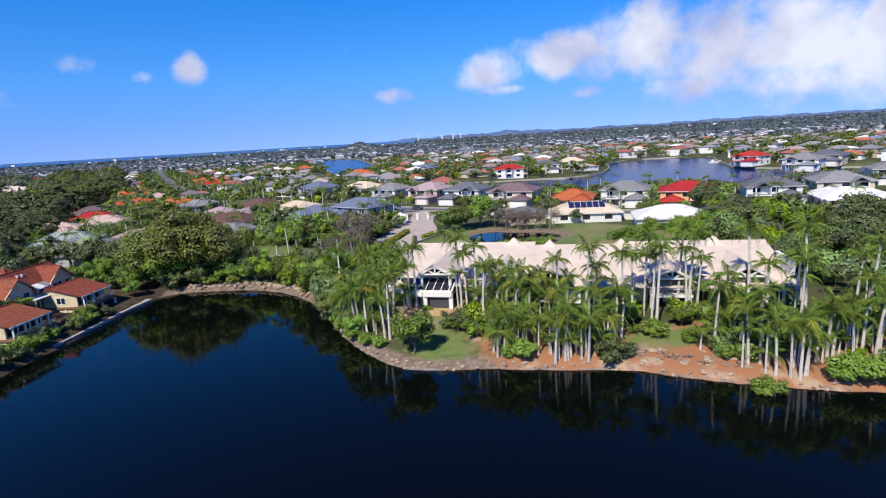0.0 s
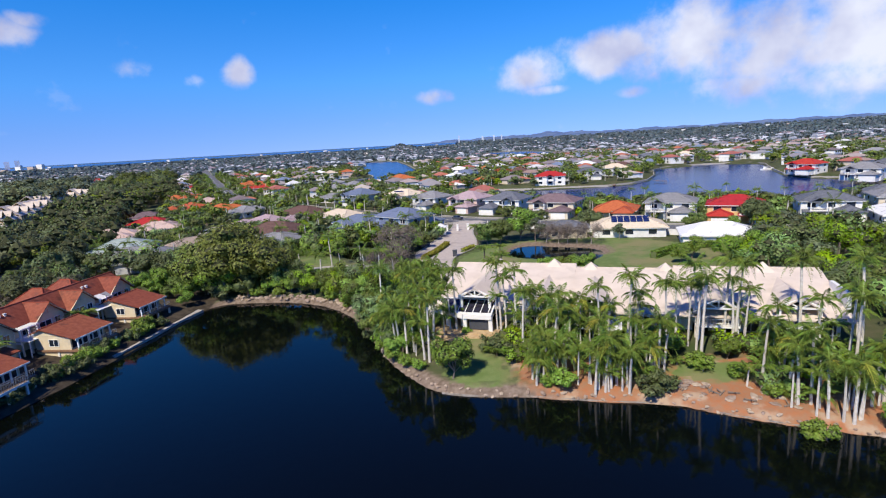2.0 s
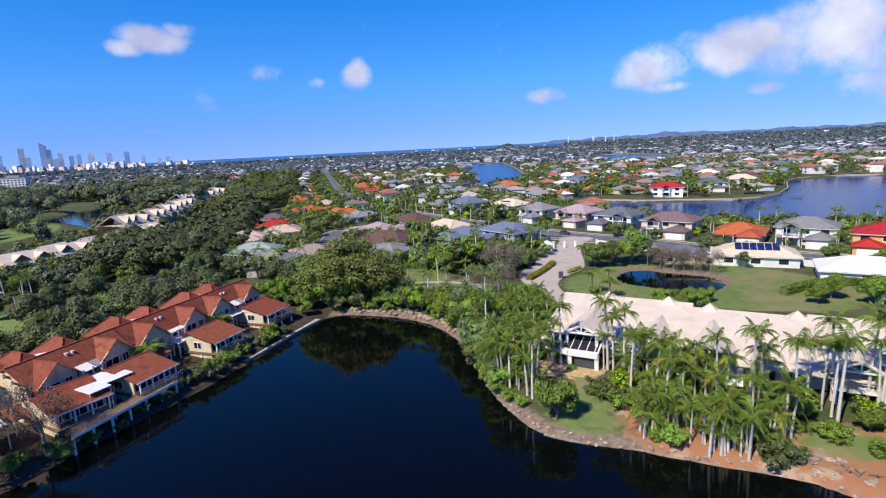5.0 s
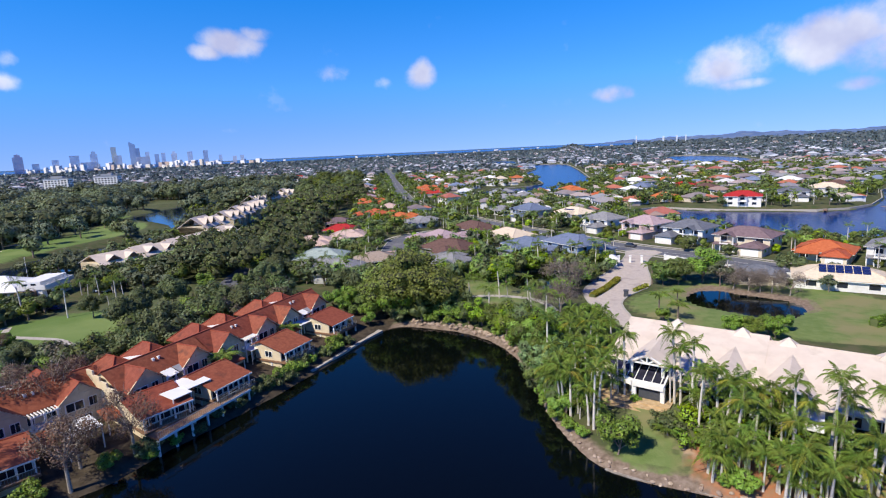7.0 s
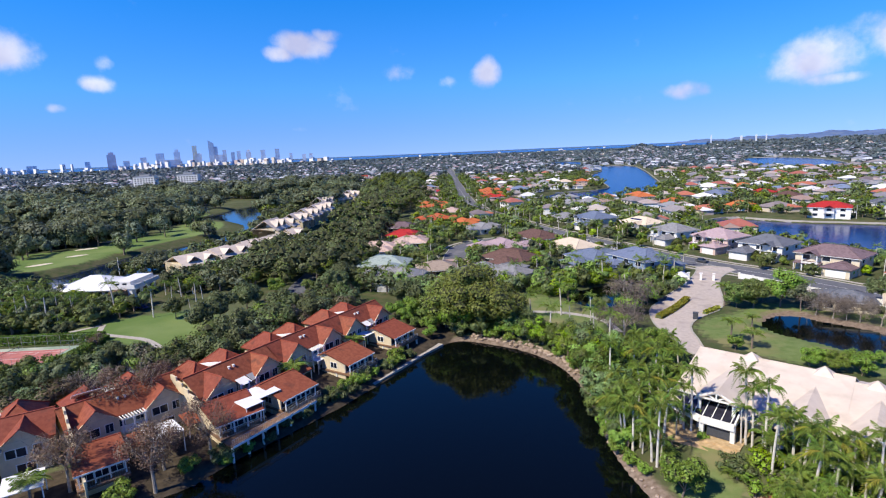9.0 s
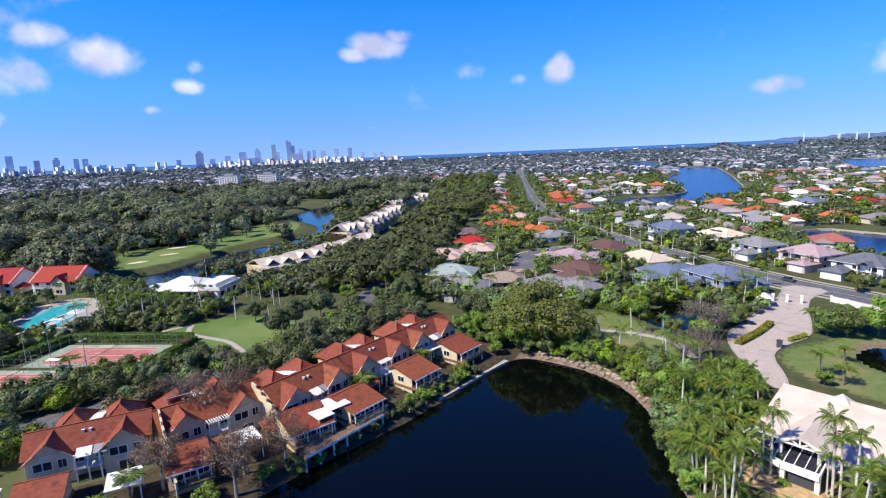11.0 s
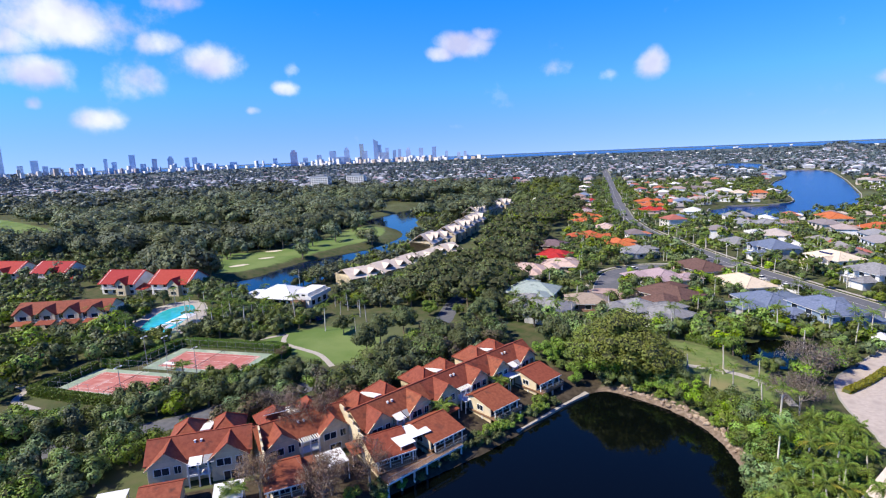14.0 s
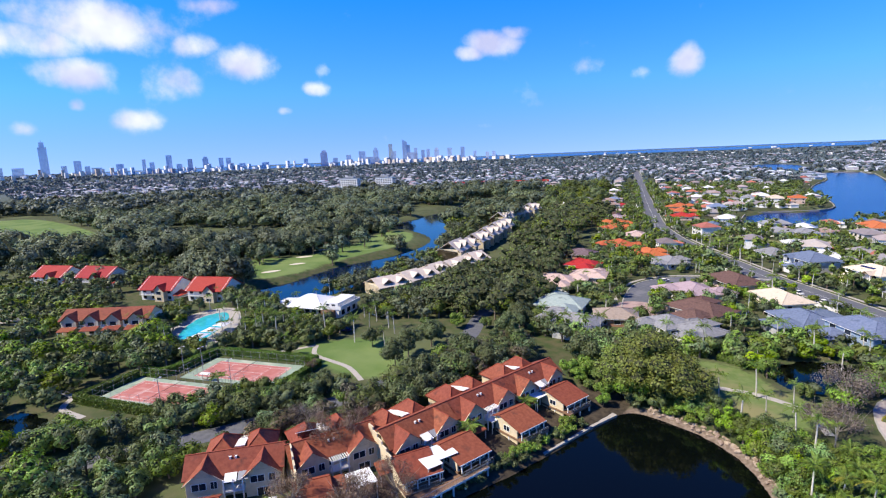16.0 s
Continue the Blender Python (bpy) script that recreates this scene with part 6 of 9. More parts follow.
def car(x, y, turn, color, label):
    t = thing("car", pose(x, y, LAND + 0.04, 0, 0, turn), label, "car", "cars on the street")
    body = Mesh().solid([(-2.1, -0.85), (2.1, -0.85), (2.1, 0.85), (-2.1, 0.85)], 0.35, [0.95, 0.85, 0.85, 0.95])
    part("body", body, color, t)
    cab = Mesh()
    lo = [(-1.7, -0.8), (1.0, -0.8), (1.0, 0.8), (-1.7, 0.8)]
    hi = [(-1.3, -0.66), (0.3, -0.66), (0.3, 0.66), (-1.3, 0.66)]
    cab.v = [(a, b, 0.9) for a, b in lo] + [(a, b, 1.45) for a, b in hi]
    cab.f = [(4, 5, 6, 7)] + [(i, (i + 1) % 4, 4 + (i + 1) % 4, 4 + i) for i in range(4)]
    part("windows", cab, "glass", t)
    part("roof", Mesh().box(-1.32, 0.32, -0.67, 0.67, 1.44, 1.5), color, t)
    for wx in (-1.3, 1.3):
        for wy in (-0.85, 0.85):
            wl = Mesh()
            wl.tube([(0, 0, -0.1), (0, 0, 0.1)], (0.32, 0.32), 10)
            part("wheel", wl, "dark", t, m=pose(wx, wy, 0.32, 90, 0, 0))


for x, y, tn, c, lb in ((-56, 233, -42, "white", "white car parked along the street"), (-45.6, 224, -42, "white", "white van parked along the street"), (-36.5, 217.5, -41, "white", "white car driving down the street"), (-211, 432, 118, "white", "white car on the far street"),
                        (-196, 405, 118, "dark", "dark car on the far street"), (-104, 222, 75, "white", "white car in the side street"), (-17, 150.5, 60, "dark", "dark car beside the entrance drive"), (-9, 205, -32, "dark", "dark car waiting at the entrance"),
                        (-158, 92, 20, "dark", "dark blue car by the club house"), (-155, 90, 20, "solar", "blue car parked by the club house"), (-160, 108, 10, "white", "white car by the club house"), (118, 147, -25, "dark", "dark car on the street")):
    car(x, y, tn, c, lb)


# the paved turning circle and its low curved wall
M["pink_paving"] = material("pink concrete paving", (0.36, 0.25, 0.22), (0.44, 0.32, 0.28), rough=0.9, scale=1.0, third=(0.30, 0.21, 0.19), third_scale=0.3)
single("paved_circle", Mesh().solid([(9.5 * math.cos(k * math.pi / 14), 9.5 * math.sin(k * math.pi / 14)) for k in range(28)], -0.3, 0.07), "pink_paving", "round pink paved forecourt at the end of the street", "paving", "structure", m=pose(-93.5, 177, LAND))
fence([(-97, 205), (-89, 197), (-84, 188), (-83, 180)], 1.4, "wall_white", "curved white rendered garden wall beside the side street")


# a motor cruiser and timber jetties on the canal
bt = thing("motor_boat", pose(206.9, 397.1, 0, 0, 0, 20), "white motor cruiser moored on the canal", "boat")
part("hull", Mesh().solid([(-5.0, -1.5), (3.0, -1.6), (6.0, 0.0), (3.0, 1.6), (-5.0, 1.5)], -0.3, [1.0, 1.3, 1.6, 1.3, 1.0]), "white", bt)
part("cabin", Mesh().solid([(-2.6, -1.1), (1.8, -1.0), (1.8, 1.0), (-2.6, 1.1)], 1.0, [2.6, 2.1, 2.1, 2.6]), "white", bt)
part("windscreen", Mesh().box(-2.0, 1.9, -1.13, 1.13, 1.5, 1.95), "glass", bt)
part("mast", Mesh().tube([(-1.0, 0, 2.2), (-1.0, 0, 6.5)], (0.06, 0.04), 6), "metal", bt)
for x, y, tn in ((58, 343.5, -100), (84, 336.5, -105), (112, 346, -60)):
    jt = thing("jetty", pose(x, y, 0, 0, 0, tn), "weathered timber jetty on piles in the canal", "jetty", "canal jetties")
    part("jetty_deck", Mesh().box(-1.0, 8.0, -0.8, 0.8, 0.95, 1.1), "timber", jt)
    for px in (2.0, 5.0, 7.8):
        for py in (-0.75, 0.75):
            part("pile", Mesh().tube([(px, py, -0.6), (px, py, 1.5)], (0.13, 0.13), 6), "bark", jt)


# ---------------------------------------------------------------- palms, trees and hedges
def frond_mesh(seed, length, droop, lift, pairs=15, mat="frond"):
    """One feather frond that arches out along +x, leaflets hanging to both sides."""
    rnd = random.Random(seed)
    m = Mesh()
    pts = []
    for k in range(9):
        s = k / 8
        pts.append(Vector((length * (s - 0.10 * s * s), 0, lift * s - droop * s * s)))
    for k in range(8):
        w = 0.045 * (1 - k / 9)
        m.face(pts[k] + Vector((0, -w, 0)), pts[k + 1] + Vector((0, -w * 0.8, 0)), pts[k + 1] + Vector((0, w * 0.8, 0)), pts[k] + Vector((0, w, 0)))
    for i in range(pairs):
        s = 0.12 + 0.86 * i / (pairs - 1)
        f = s * 8
        k = min(int(f), 7)
        p = pts[k].lerp(pts[k + 1], f - k)
        ln_ = length * (0.27 * math.sin(math.pi * min(1, 0.22 + s * 0.8)) + 0.05) * rnd.uniform(0.85, 1.1)
        w = length * 0.034
        for side in (-1, 1):
            d = Vector((0.55 + 0.3 * s, side * (0.9 - 0.25 * s), -0.30 - rnd.uniform(0, 0.35)))
            d = d.normalized() * ln_
            n = Vector((w, 0, 0))
            m.face(p - n * 0.5, p + n * 0.5, p + d * 0.6 + n * 0.55 + Vector((0, 0, 0.03)), p + d + Vector((0, 0, -0.12 * ln_)), p + d * 0.6 - n * 0.5)
    return m


FROND_SHAPES = [frond_mesh(1, 2.2, 1.9, 1.5, 18), frond_mesh(2, 2.0, 1.2, 1.9, 18), frond_mesh(3, 2.2, 2.5, 1.1, 18), frond_mesh(4, 1.9, 2.7, 0.4, 16)]
YELLOW = frond_mesh(5, 2.5, 2.7, 0.6).data("frond", "frond_yellow")
BIG_SHAPES = [frond_mesh(6, 3.6, 2.2, 1.7, 17), frond_mesh(7, 3.5, 3.0, 1.0, 17), frond_mesh(8, 3.2, 1.5, 2.1, 17)]

FAR_SHAPES = [frond_mesh(11, 2.4, 1.8, 1.5, 11), frond_mesh(12, 2.2, 1.1, 1.8, 11), frond_mesh(13, 2.4, 2.4, 1.1, 11), frond_mesh(14, 2.1, 2.7, 0.5, 10)]
FRONDS = [m.data("frond", "frond") for m in FROND_SHAPES]
BIGFRONDS = [m.data("frond", "frond") for m in BIG_SHAPES]


def palm(seed, high, lean, big=False, yellow=0, count=14, joined=False):
    """A feather palm; joined makes its crown one piece."""
    rnd = random.Random(seed)
    t = thing("palm_tree", pose(0, 0, -40), "tall slender palm with pale trunk and feathery green crown" if not big else "stout palm with broad arching green fronds", "palm tree", "garden palms")
    r0, r1 = (0.175, 0.11) if not big else (0.28, 0.2)
    tip = Vector((lean, 0.2 * lean, high))
    pts = [Vector((lean * s * s, 0.2 * lean * s * s, -0.6 + (high + 0.6) * s)) for s in (0, 0.06, 0.3, 0.6, 0.85, 1)]
    part("trunk", Mesh().tube(pts, (r0 * 1.5, r0, r0 * 0.9, r0 * 0.8, r1 * 1.1, r1), 7), "palebark" if not big else "bark", t)
    if not big and not joined:
        part("crownshaft", Mesh().tube([tip, tip + Vector((0, 0, 0.5)), tip + Vector((0, 0, 1.0))], (r1 * 1.25, r1 * 1.4, r1 * 0.5), 7), "shaft", t)
    top = tip + Vector((0, 0, 0.85 if not big else 0.1))
    turn = rnd.uniform(0, 360)
    whole = Mesh()
    for k in range(count):
        ring = k / count
        pool_ = BIGFRONDS if big else FRONDS
        which = (0 if ring < 0.35 else (1 if ring < 0.55 else (2 if ring < 0.85 or big else 3)))
        me = pool_[which]
        if k < yellow:
            me = YELLOW
        at = pose(*top, 0, -22 * (1 if 0.35 < ring < 0.55 else 0) - rnd.uniform(-10, 14), turn + k * 137.5)
        if joined:
            src = FAR_SHAPES[which]
            i = len(whole.v)
            whole.v += [tuple(at @ Vector(p)) for p in src.v]
            whole.f += [tuple(i + j for j in f) for f in src.f]
        else:
            part("frond", me, None, t, m=at)
    if joined:
        part("crown", whole, "frond", t)
    return t


def leaf_cloud(rng, clumps, count, size, flat=0.3):
    """Leaf quads scattered over the skins of several clumps: (x, y, z, radius) each."""
    c = np.array(clumps, float)
    area = c[:, 3] ** 2
    pick = rng.choice(len(c), count, p=area / area.sum())
    d = rng.normal(size=(count, 3))
    d /= np.linalg.norm(d, axis=1)[:, None]
    rad = c[pick, 3] * rng.uniform(0.62, 1.08, count)
    p = c[pick, :3] + d * rad[:, None] * np.array([1, 1, 0.8])
    n = d + rng.normal(scale=0.28, size=(count, 3)) + np.array([0, 0, flat])
    n /= np.linalg.norm(n, axis=1)[:, None]
    a = np.cross(n, rng.normal(size=(count, 3)))
    a /= np.linalg.norm(a, axis=1)[:, None] + 1e-9
    b = np.cross(n, a)
    s = size * rng.uniform(0.6, 1.35, count)[:, None]
    q = np.stack([p - a * s - b * s * 0.6, p + a * s - b * s * 0.5, p + b * s * 1.05], 1)
    return q.reshape(-1, 3), np.arange(count * 3).reshape(-1, 3)


def crown_clumps(rng, high, low, wide, count, r):
    """Clump centres inside an uneven crown."""
    out = []
    for _ in range(count):
        while True:
            p = rng.uniform(-1, 1, 3)
            if p[0] ** 2 + p[1] ** 2 + p[2] ** 2 < 1 and (p[2] > -0.2 or rng.rand() < 0.5):
                break
        out.append((p[0] * wide, p[1] * wide, (high + low) / 2 + p[2] * (high - low) / 2 * 0.85, r * rng.uniform(0.7, 1.25)))
    return out


def tree_template(seed, high, wide, leafmat, leaves, size, clumps=16, low=0.3, bare=False, label="broad leafy garden tree", limbs=6):
    rng = np.random.RandomState(seed)
    t = thing("tree", pose(0, 0, -60), label, "tree", "garden trees")
    cl = crown_clumps(rng, high, high * low, wide, clumps, wide * 0.38)
    tr = Mesh()
    lean = rng.uniform(-0.3, 0.3, 2)
    fork = Vector((lean[0], lean[1], high * (low + 0.08)))
    tr.tube([(0, 0, -0.5), (0, 0, 0.2), tuple(fork * 0.6), tuple(fork)], (high * 0.035, high * 0.026, high * 0.02, high * 0.017), 8)
    for k in range(min(limbs, len(cl))):
        p = Vector(cl[k][:3])
        mid = fork.lerp(p, 0.5) + Vector((0, 0, -0.2))
        tr.tube([tuple(fork - Vector((0, 0, 0.3))), tuple(mid), tuple(p)], (high * 0.012, high * 0.008, high * 0.003), 5)
        if bare:
            for j in range(5):
                e = p + Vector(tuple(rng.uniform(-1, 1, 3) * wide * 0.45)) + Vector((0, 0, wide * 0.2))
                tr.tube([tuple(mid.lerp(p, 0.3 + 0.14 * j)), tuple(mid.lerp(e, 0.6)), tuple(e)], (high * 0.004, high * 0.003, high * 0.0012), 4)
    part("trunk", tr, "bark" if not bare else "greybark", t)
    v, q = leaf_cloud(rng, cl, leaves, size)
    if bare:
        part("crown", numpy_mesh("crown", v, q, leafmat), None, t)
    else:
        # a dark shade core in each clump
        ca = np.array(cl)
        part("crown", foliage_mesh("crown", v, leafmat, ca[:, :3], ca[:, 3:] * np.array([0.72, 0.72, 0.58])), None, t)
    return t


def scaled(x, y, z, turn, s, sz=None):
    return pose(x, y, z, 0, 0, turn) @ Matrix.Diagonal((s, s, sz or s, 1))


RND = random.Random(11)
PALMS = [palm(k, h, ln_, False, yl) for k, (h, ln_, yl) in enumerate(((4.4, 0.3, 0), (5.4, -0.4, 1), (3.6, 0.2, 3), (8.6, 0.4, 0), (2.6, 0.1, 2), (7.4, -0.3, 0)))]
FAR_PALMS = [palm(60 + k, h, ln_, False, 0, 12, True) for k, (h, ln_) in enumerate(((6.2, 0.3), (7.4, -0.4), (5.0, 0.2)))]
LOW_PALMS = [palm(70 + k, h, 0.15, False, 0, 12, True) for k, h in enumerate((3.4, 2.4, 4.2))]
STOUT = [palm(40 + k, h, 0.2, True, 0, 15) for k, h in enumerate((4.6, 1.6, 6.2))]
used = set()


def put(template, m, label=""):
    """Places a plant: the first use moves the template itself."""
    if template.name in used:
        ob = copy_thing(template, m)
    else:
        used.add(template.name)
        template.matrix_basis = m
        ob = template
    return tagged(ob, label)


def plant_palm(x, y, s=1.0, kind=None, stout=False, far=False, low=False):
    tm = RND.choice(LOW_PALMS) if low else RND.choice(FAR_PALMS) if far else (STOUT if stout else PALMS)[kind if kind is not None else RND.randrange(3 if stout else 6)]
    return put(tm, scaled(x, y, height(x, y) - 0.05, RND.uniform(0, 360), s * RND.uniform(0.92, 1.08)))


SHORE_PALMS = [
    (6.1, 62.8), (6.5, 63.6), (7.0, 63.0), (7.7, 63.9), (8.9, 64.4), (10.0, 64.2), (12.9, 60.4), (12.6, 62.6), (14.2, 60.8), (15.0, 61.3), (15.8, 61.9), (16.9, 60.2), (17.1, 62.0), (19.9, 62.6), (21.4, 63.8), (22.4, 64.6),
    (31.7, 59.3), (32.6, 60.2), (33.9, 60.8), (34.5, 60.3), (34.1, 58.2), (33.9, 56.0), (35.2, 55.9), (36.8, 57.0), (35.6, 53.6), (36.8, 53.0), (37.6, 52.6), (38.4, 53.0), (40.9, 55.0), (42.1, 55.0), (43.1, 55.5),
    (45.4, 56.4), (44.6, 54.4), (46.0, 55.0), (46.9, 54.2), (48.8, 56.0), (51.5, 55.5), (53.5, 57.5), (55.0, 54.0), (58.0, 56.0), (23.8, 68.0), (26.1, 71.0), (27.7, 70.8), (28.3, 69.5), (27.7, 66.4),
    (33.0, 72.0), (33.2, 69.8), (33.8, 70.4), (34.6, 69.6), (42.4, 60.0), (47.8, 67.0), (39.0, 62.0), (44.0, 63.5), (50.0, 61.5), (54.0, 64.0), (-5.6, 79.8), (-4.6, 79.6), (2.4, 79.0), (3.2, 78.6), (4.6, 77.0), (6.0, 76.0),
    (7.6, 75.0), (8.6, 73.4), (10.4, 74.4), (12.0, 72.8), (13.6, 74.0), (15.6, 70.6), (17.0, 72.0), (19.0, 69.0), (11.2, 69.0), (18.6, 66.0), (5.2, 72.4), (9.0, 68.0), (14.4, 66.4), (21.0, 72.0), (29.8, 73.5), (37.0, 67.0), (41.0, 68.5)]
LEFT_PALMS = [(-16.0, 78.0), (-15.0, 77.2), (-14.4, 76.0), (-13.6, 74.8), (-13.0, 74.4), (-11.8, 73.2), (-9.0, 71.4), (-8.2, 70.4), (-10.9, 74.4), (-11.8, 76.6), (-9.6, 78.4), (-8.0, 75.6), (-12.6, 80.4), (-10.6, 83.0), (-14.8, 84.0),
              (-17.2, 86.0), (-8.4, 84.6), (-13.0, 88.0), (-9.8, 89.3), (-15.4, 94.2), (-18.6, 91.0), (-11.6, 95.0), (-7.8, 98.0), (-14.0, 100.0), (-19.6, 98.0), (-10.0, 105.0), (-16.6, 106.0), (-6.8, 88.0)]
TALL = SHORE_PALMS[40:56]
for x, y in SHORE_PALMS + LEFT_PALMS:
    plant_palm(x, y, RND.uniform(0.9, 1.12), kind=RND.choice((3, 5, 3)) if (x, y) in TALL else RND.choice((1, 5, 3, 1)) if (x, y) in SHORE_PALMS[56:] else RND.choice((1, 0, 5, 1)) if (x, y) in LEFT_PALMS else RND.choice((1, 1, 5, 0) if x > 24 else (0, 1, 0, 2, 4, 1)))
# a second, lower layer under them
for x, y in SHORE_PALMS[:40:2] + SHORE_PALMS[58:] + LEFT_PALMS:
    if (-7 < x < 5 and y < 80) or x > 24:
        continue
    plant_palm(x + RND.uniform(-1.6, 1.6), y + RND.uniform(0.4, 2.6), RND.uniform(0.85, 1.1), low=True)
for x, y in ((1.4, 70.6), (3.8, 68.8), (2.6, 73.6), (27.0, 64.0), (24.5, 66.0), (30.8, 61.6), (33.5, 57.2), (17.4, 64.6), (-7.2, 73.0), (38.0, 57.5), (41.5, 57.8)):
    plant_palm(x, y, RND.uniform(0.6, 0.8), stout=True, kind=1)
# palms by the townhouses, courts, pool, drive and road
for x, y, s, k in ((-72.8, 68.2, 0.9, 0), (-71.6, 86.0, 0.85, 0), (-74.5, 51.2, 0.55, 1), (-139.4, 41.2, 0.95, 0), (-82.0, 24.0, 0.9, 1), (-79.5, 27.5, 0.9, 0), (-1.2, 150.0, 0.9, 2), (4.6, 133.5, 0.6, 0), (0.4, 122.0, 0.9, 2), (4.2, 119.5, 0.8, 0)):
    plant_palm(x, y, s, kind=k, stout=True)
for x, y in ((-183, 40), (-192, 42), (-196, 62), (-203, 66), (-210, 74), (-187, 66), (-180, 60), (-176, 70), (-172, 62), (-186, 74), (-192, 78), (-178, 80), (-170, 78), (-164, 80), (-158, 84), (-200, 78), (-176, 56), (-166, 70),
             (-152, 98), (-146, 102), (-156, 104), (-140, 100), (-143, 86), (-132, 90), (-100, 133), (-97, 134), (-94, 133), (-104, 135), (-107, 138), (-90, 136), (-86, 140), (-70, 150), (-58, 148), (-24, 170), (-20, 178), (-28, 160), (-22, 164), (-18, 168), (-26, 174), (-16, 180),
             (12, 160), (18, 161), (-62, 222), (-53, 214), (-38, 204), (-96, 290), (-104, 262), (-80, 270), (-122, 306), (-36, 168), (-46, 172), (-56, 175), (-38, 128), (-44, 122), (-33, 118), (-48, 116), (-54, 114), (-30, 126), (-26, 112), (-36, 112),
             (-46, 112), (-22, 108), (-20, 114), (-96, 160), (-118, 176), (-124, 192), (-146, 200), (-130, 222), (-152, 262), (-118, 238), (40, 190), (58, 180), (76, 175), (94, 168), (60, 214), (42, 217), (80, 204), (100, 198), (120, 196), (75, 140), (90, 140), (110, 138)):
    plant_palm(x, y, RND.uniform(0.85, 1.15), far=True)
rows_ = curve_points(ROADS["main"][0], 14.0)
for off in (-8.6, 8.4):
    for x, y in sides(rows_, off)[6:]:
        if y > 240 and y < 760:
            plant_palm(x + RND.uniform(-2, 2), y + RND.uniform(-4, 4), RND.uniform(0.8, 1.1), far=True)

TREES = {
    "bright": tree_template(21, 8.5, 3.9, "leaf_bright", 5200, 0.20, 24, 0.12, label="dense bright green tree with rounded crown"),
    "fig": tree_template(22, 10.0, 5.2, "leaf_fig", 8000, 0.18, 32, 0.08, label="wide dark-leaved fig tree at the water's edge"),
    "mid": tree_template(23, 9.0, 4.2, "leaf_mid", 4600, 0.23, 22, 0.2, label="leafy mid green garden tree"),
    "dark": tree_template(24, 8.5, 4.4, "leaf_dark", 4600, 0.23, 22, 0.22, label="dark green spreading street tree"),
    "olive": tree_template(25, 12.0, 4.6, "leaf_olive", 3000, 0.28, 17, 0.38, label="tall olive green gum tree"),
    "olive2": tree_template(26, 14.0, 5.2, "leaf_olive", 3000, 0.3, 15, 0.42, label="tall open gum tree with pale limbs"),
    "grey": tree_template(27, 8.0, 4.4, "leaf_grey", 3000, 0.13, 20, 0.22, bare=True, limbs=12, label="leafless grey-brown tree with fine twigs"),
    "rust": tree_template(28, 9.5, 3.6, "leaf_rust", 4600, 0.092, 22, 0.36, bare=True, limbs=12, label="half-bare tree with pale trunk and rusty leaves"),
    "pine": tree_template(29, 13.0, 2.6, "leaf_dark", 2600, 0.27, 22, 0.1, label="dark upright conifer with narrow crown"),
    "shrub": tree_template(30, 3.0, 2.2, "leaf_bright", 1700, 0.16, 14, 0.05, label="rounded bright green garden shrub"),
    "shrub_dark": tree_template(31, 2.8, 2.3, "leaf_dark", 1600, 0.16, 14, 0.05, label="rounded dark green garden shrub"),
}
for k in ("shrub", "shrub_dark"):
    TREES[k].name = "shrub"
    tagged(TREES[k], category="shrub", group="garden shrubs")


def plant(kind, x, y, s=1.0, sz=None):
    return put(TREES[kind], scaled(x, y, height(x, y) - 0.05, RND.uniform(0, 360), s, sz))


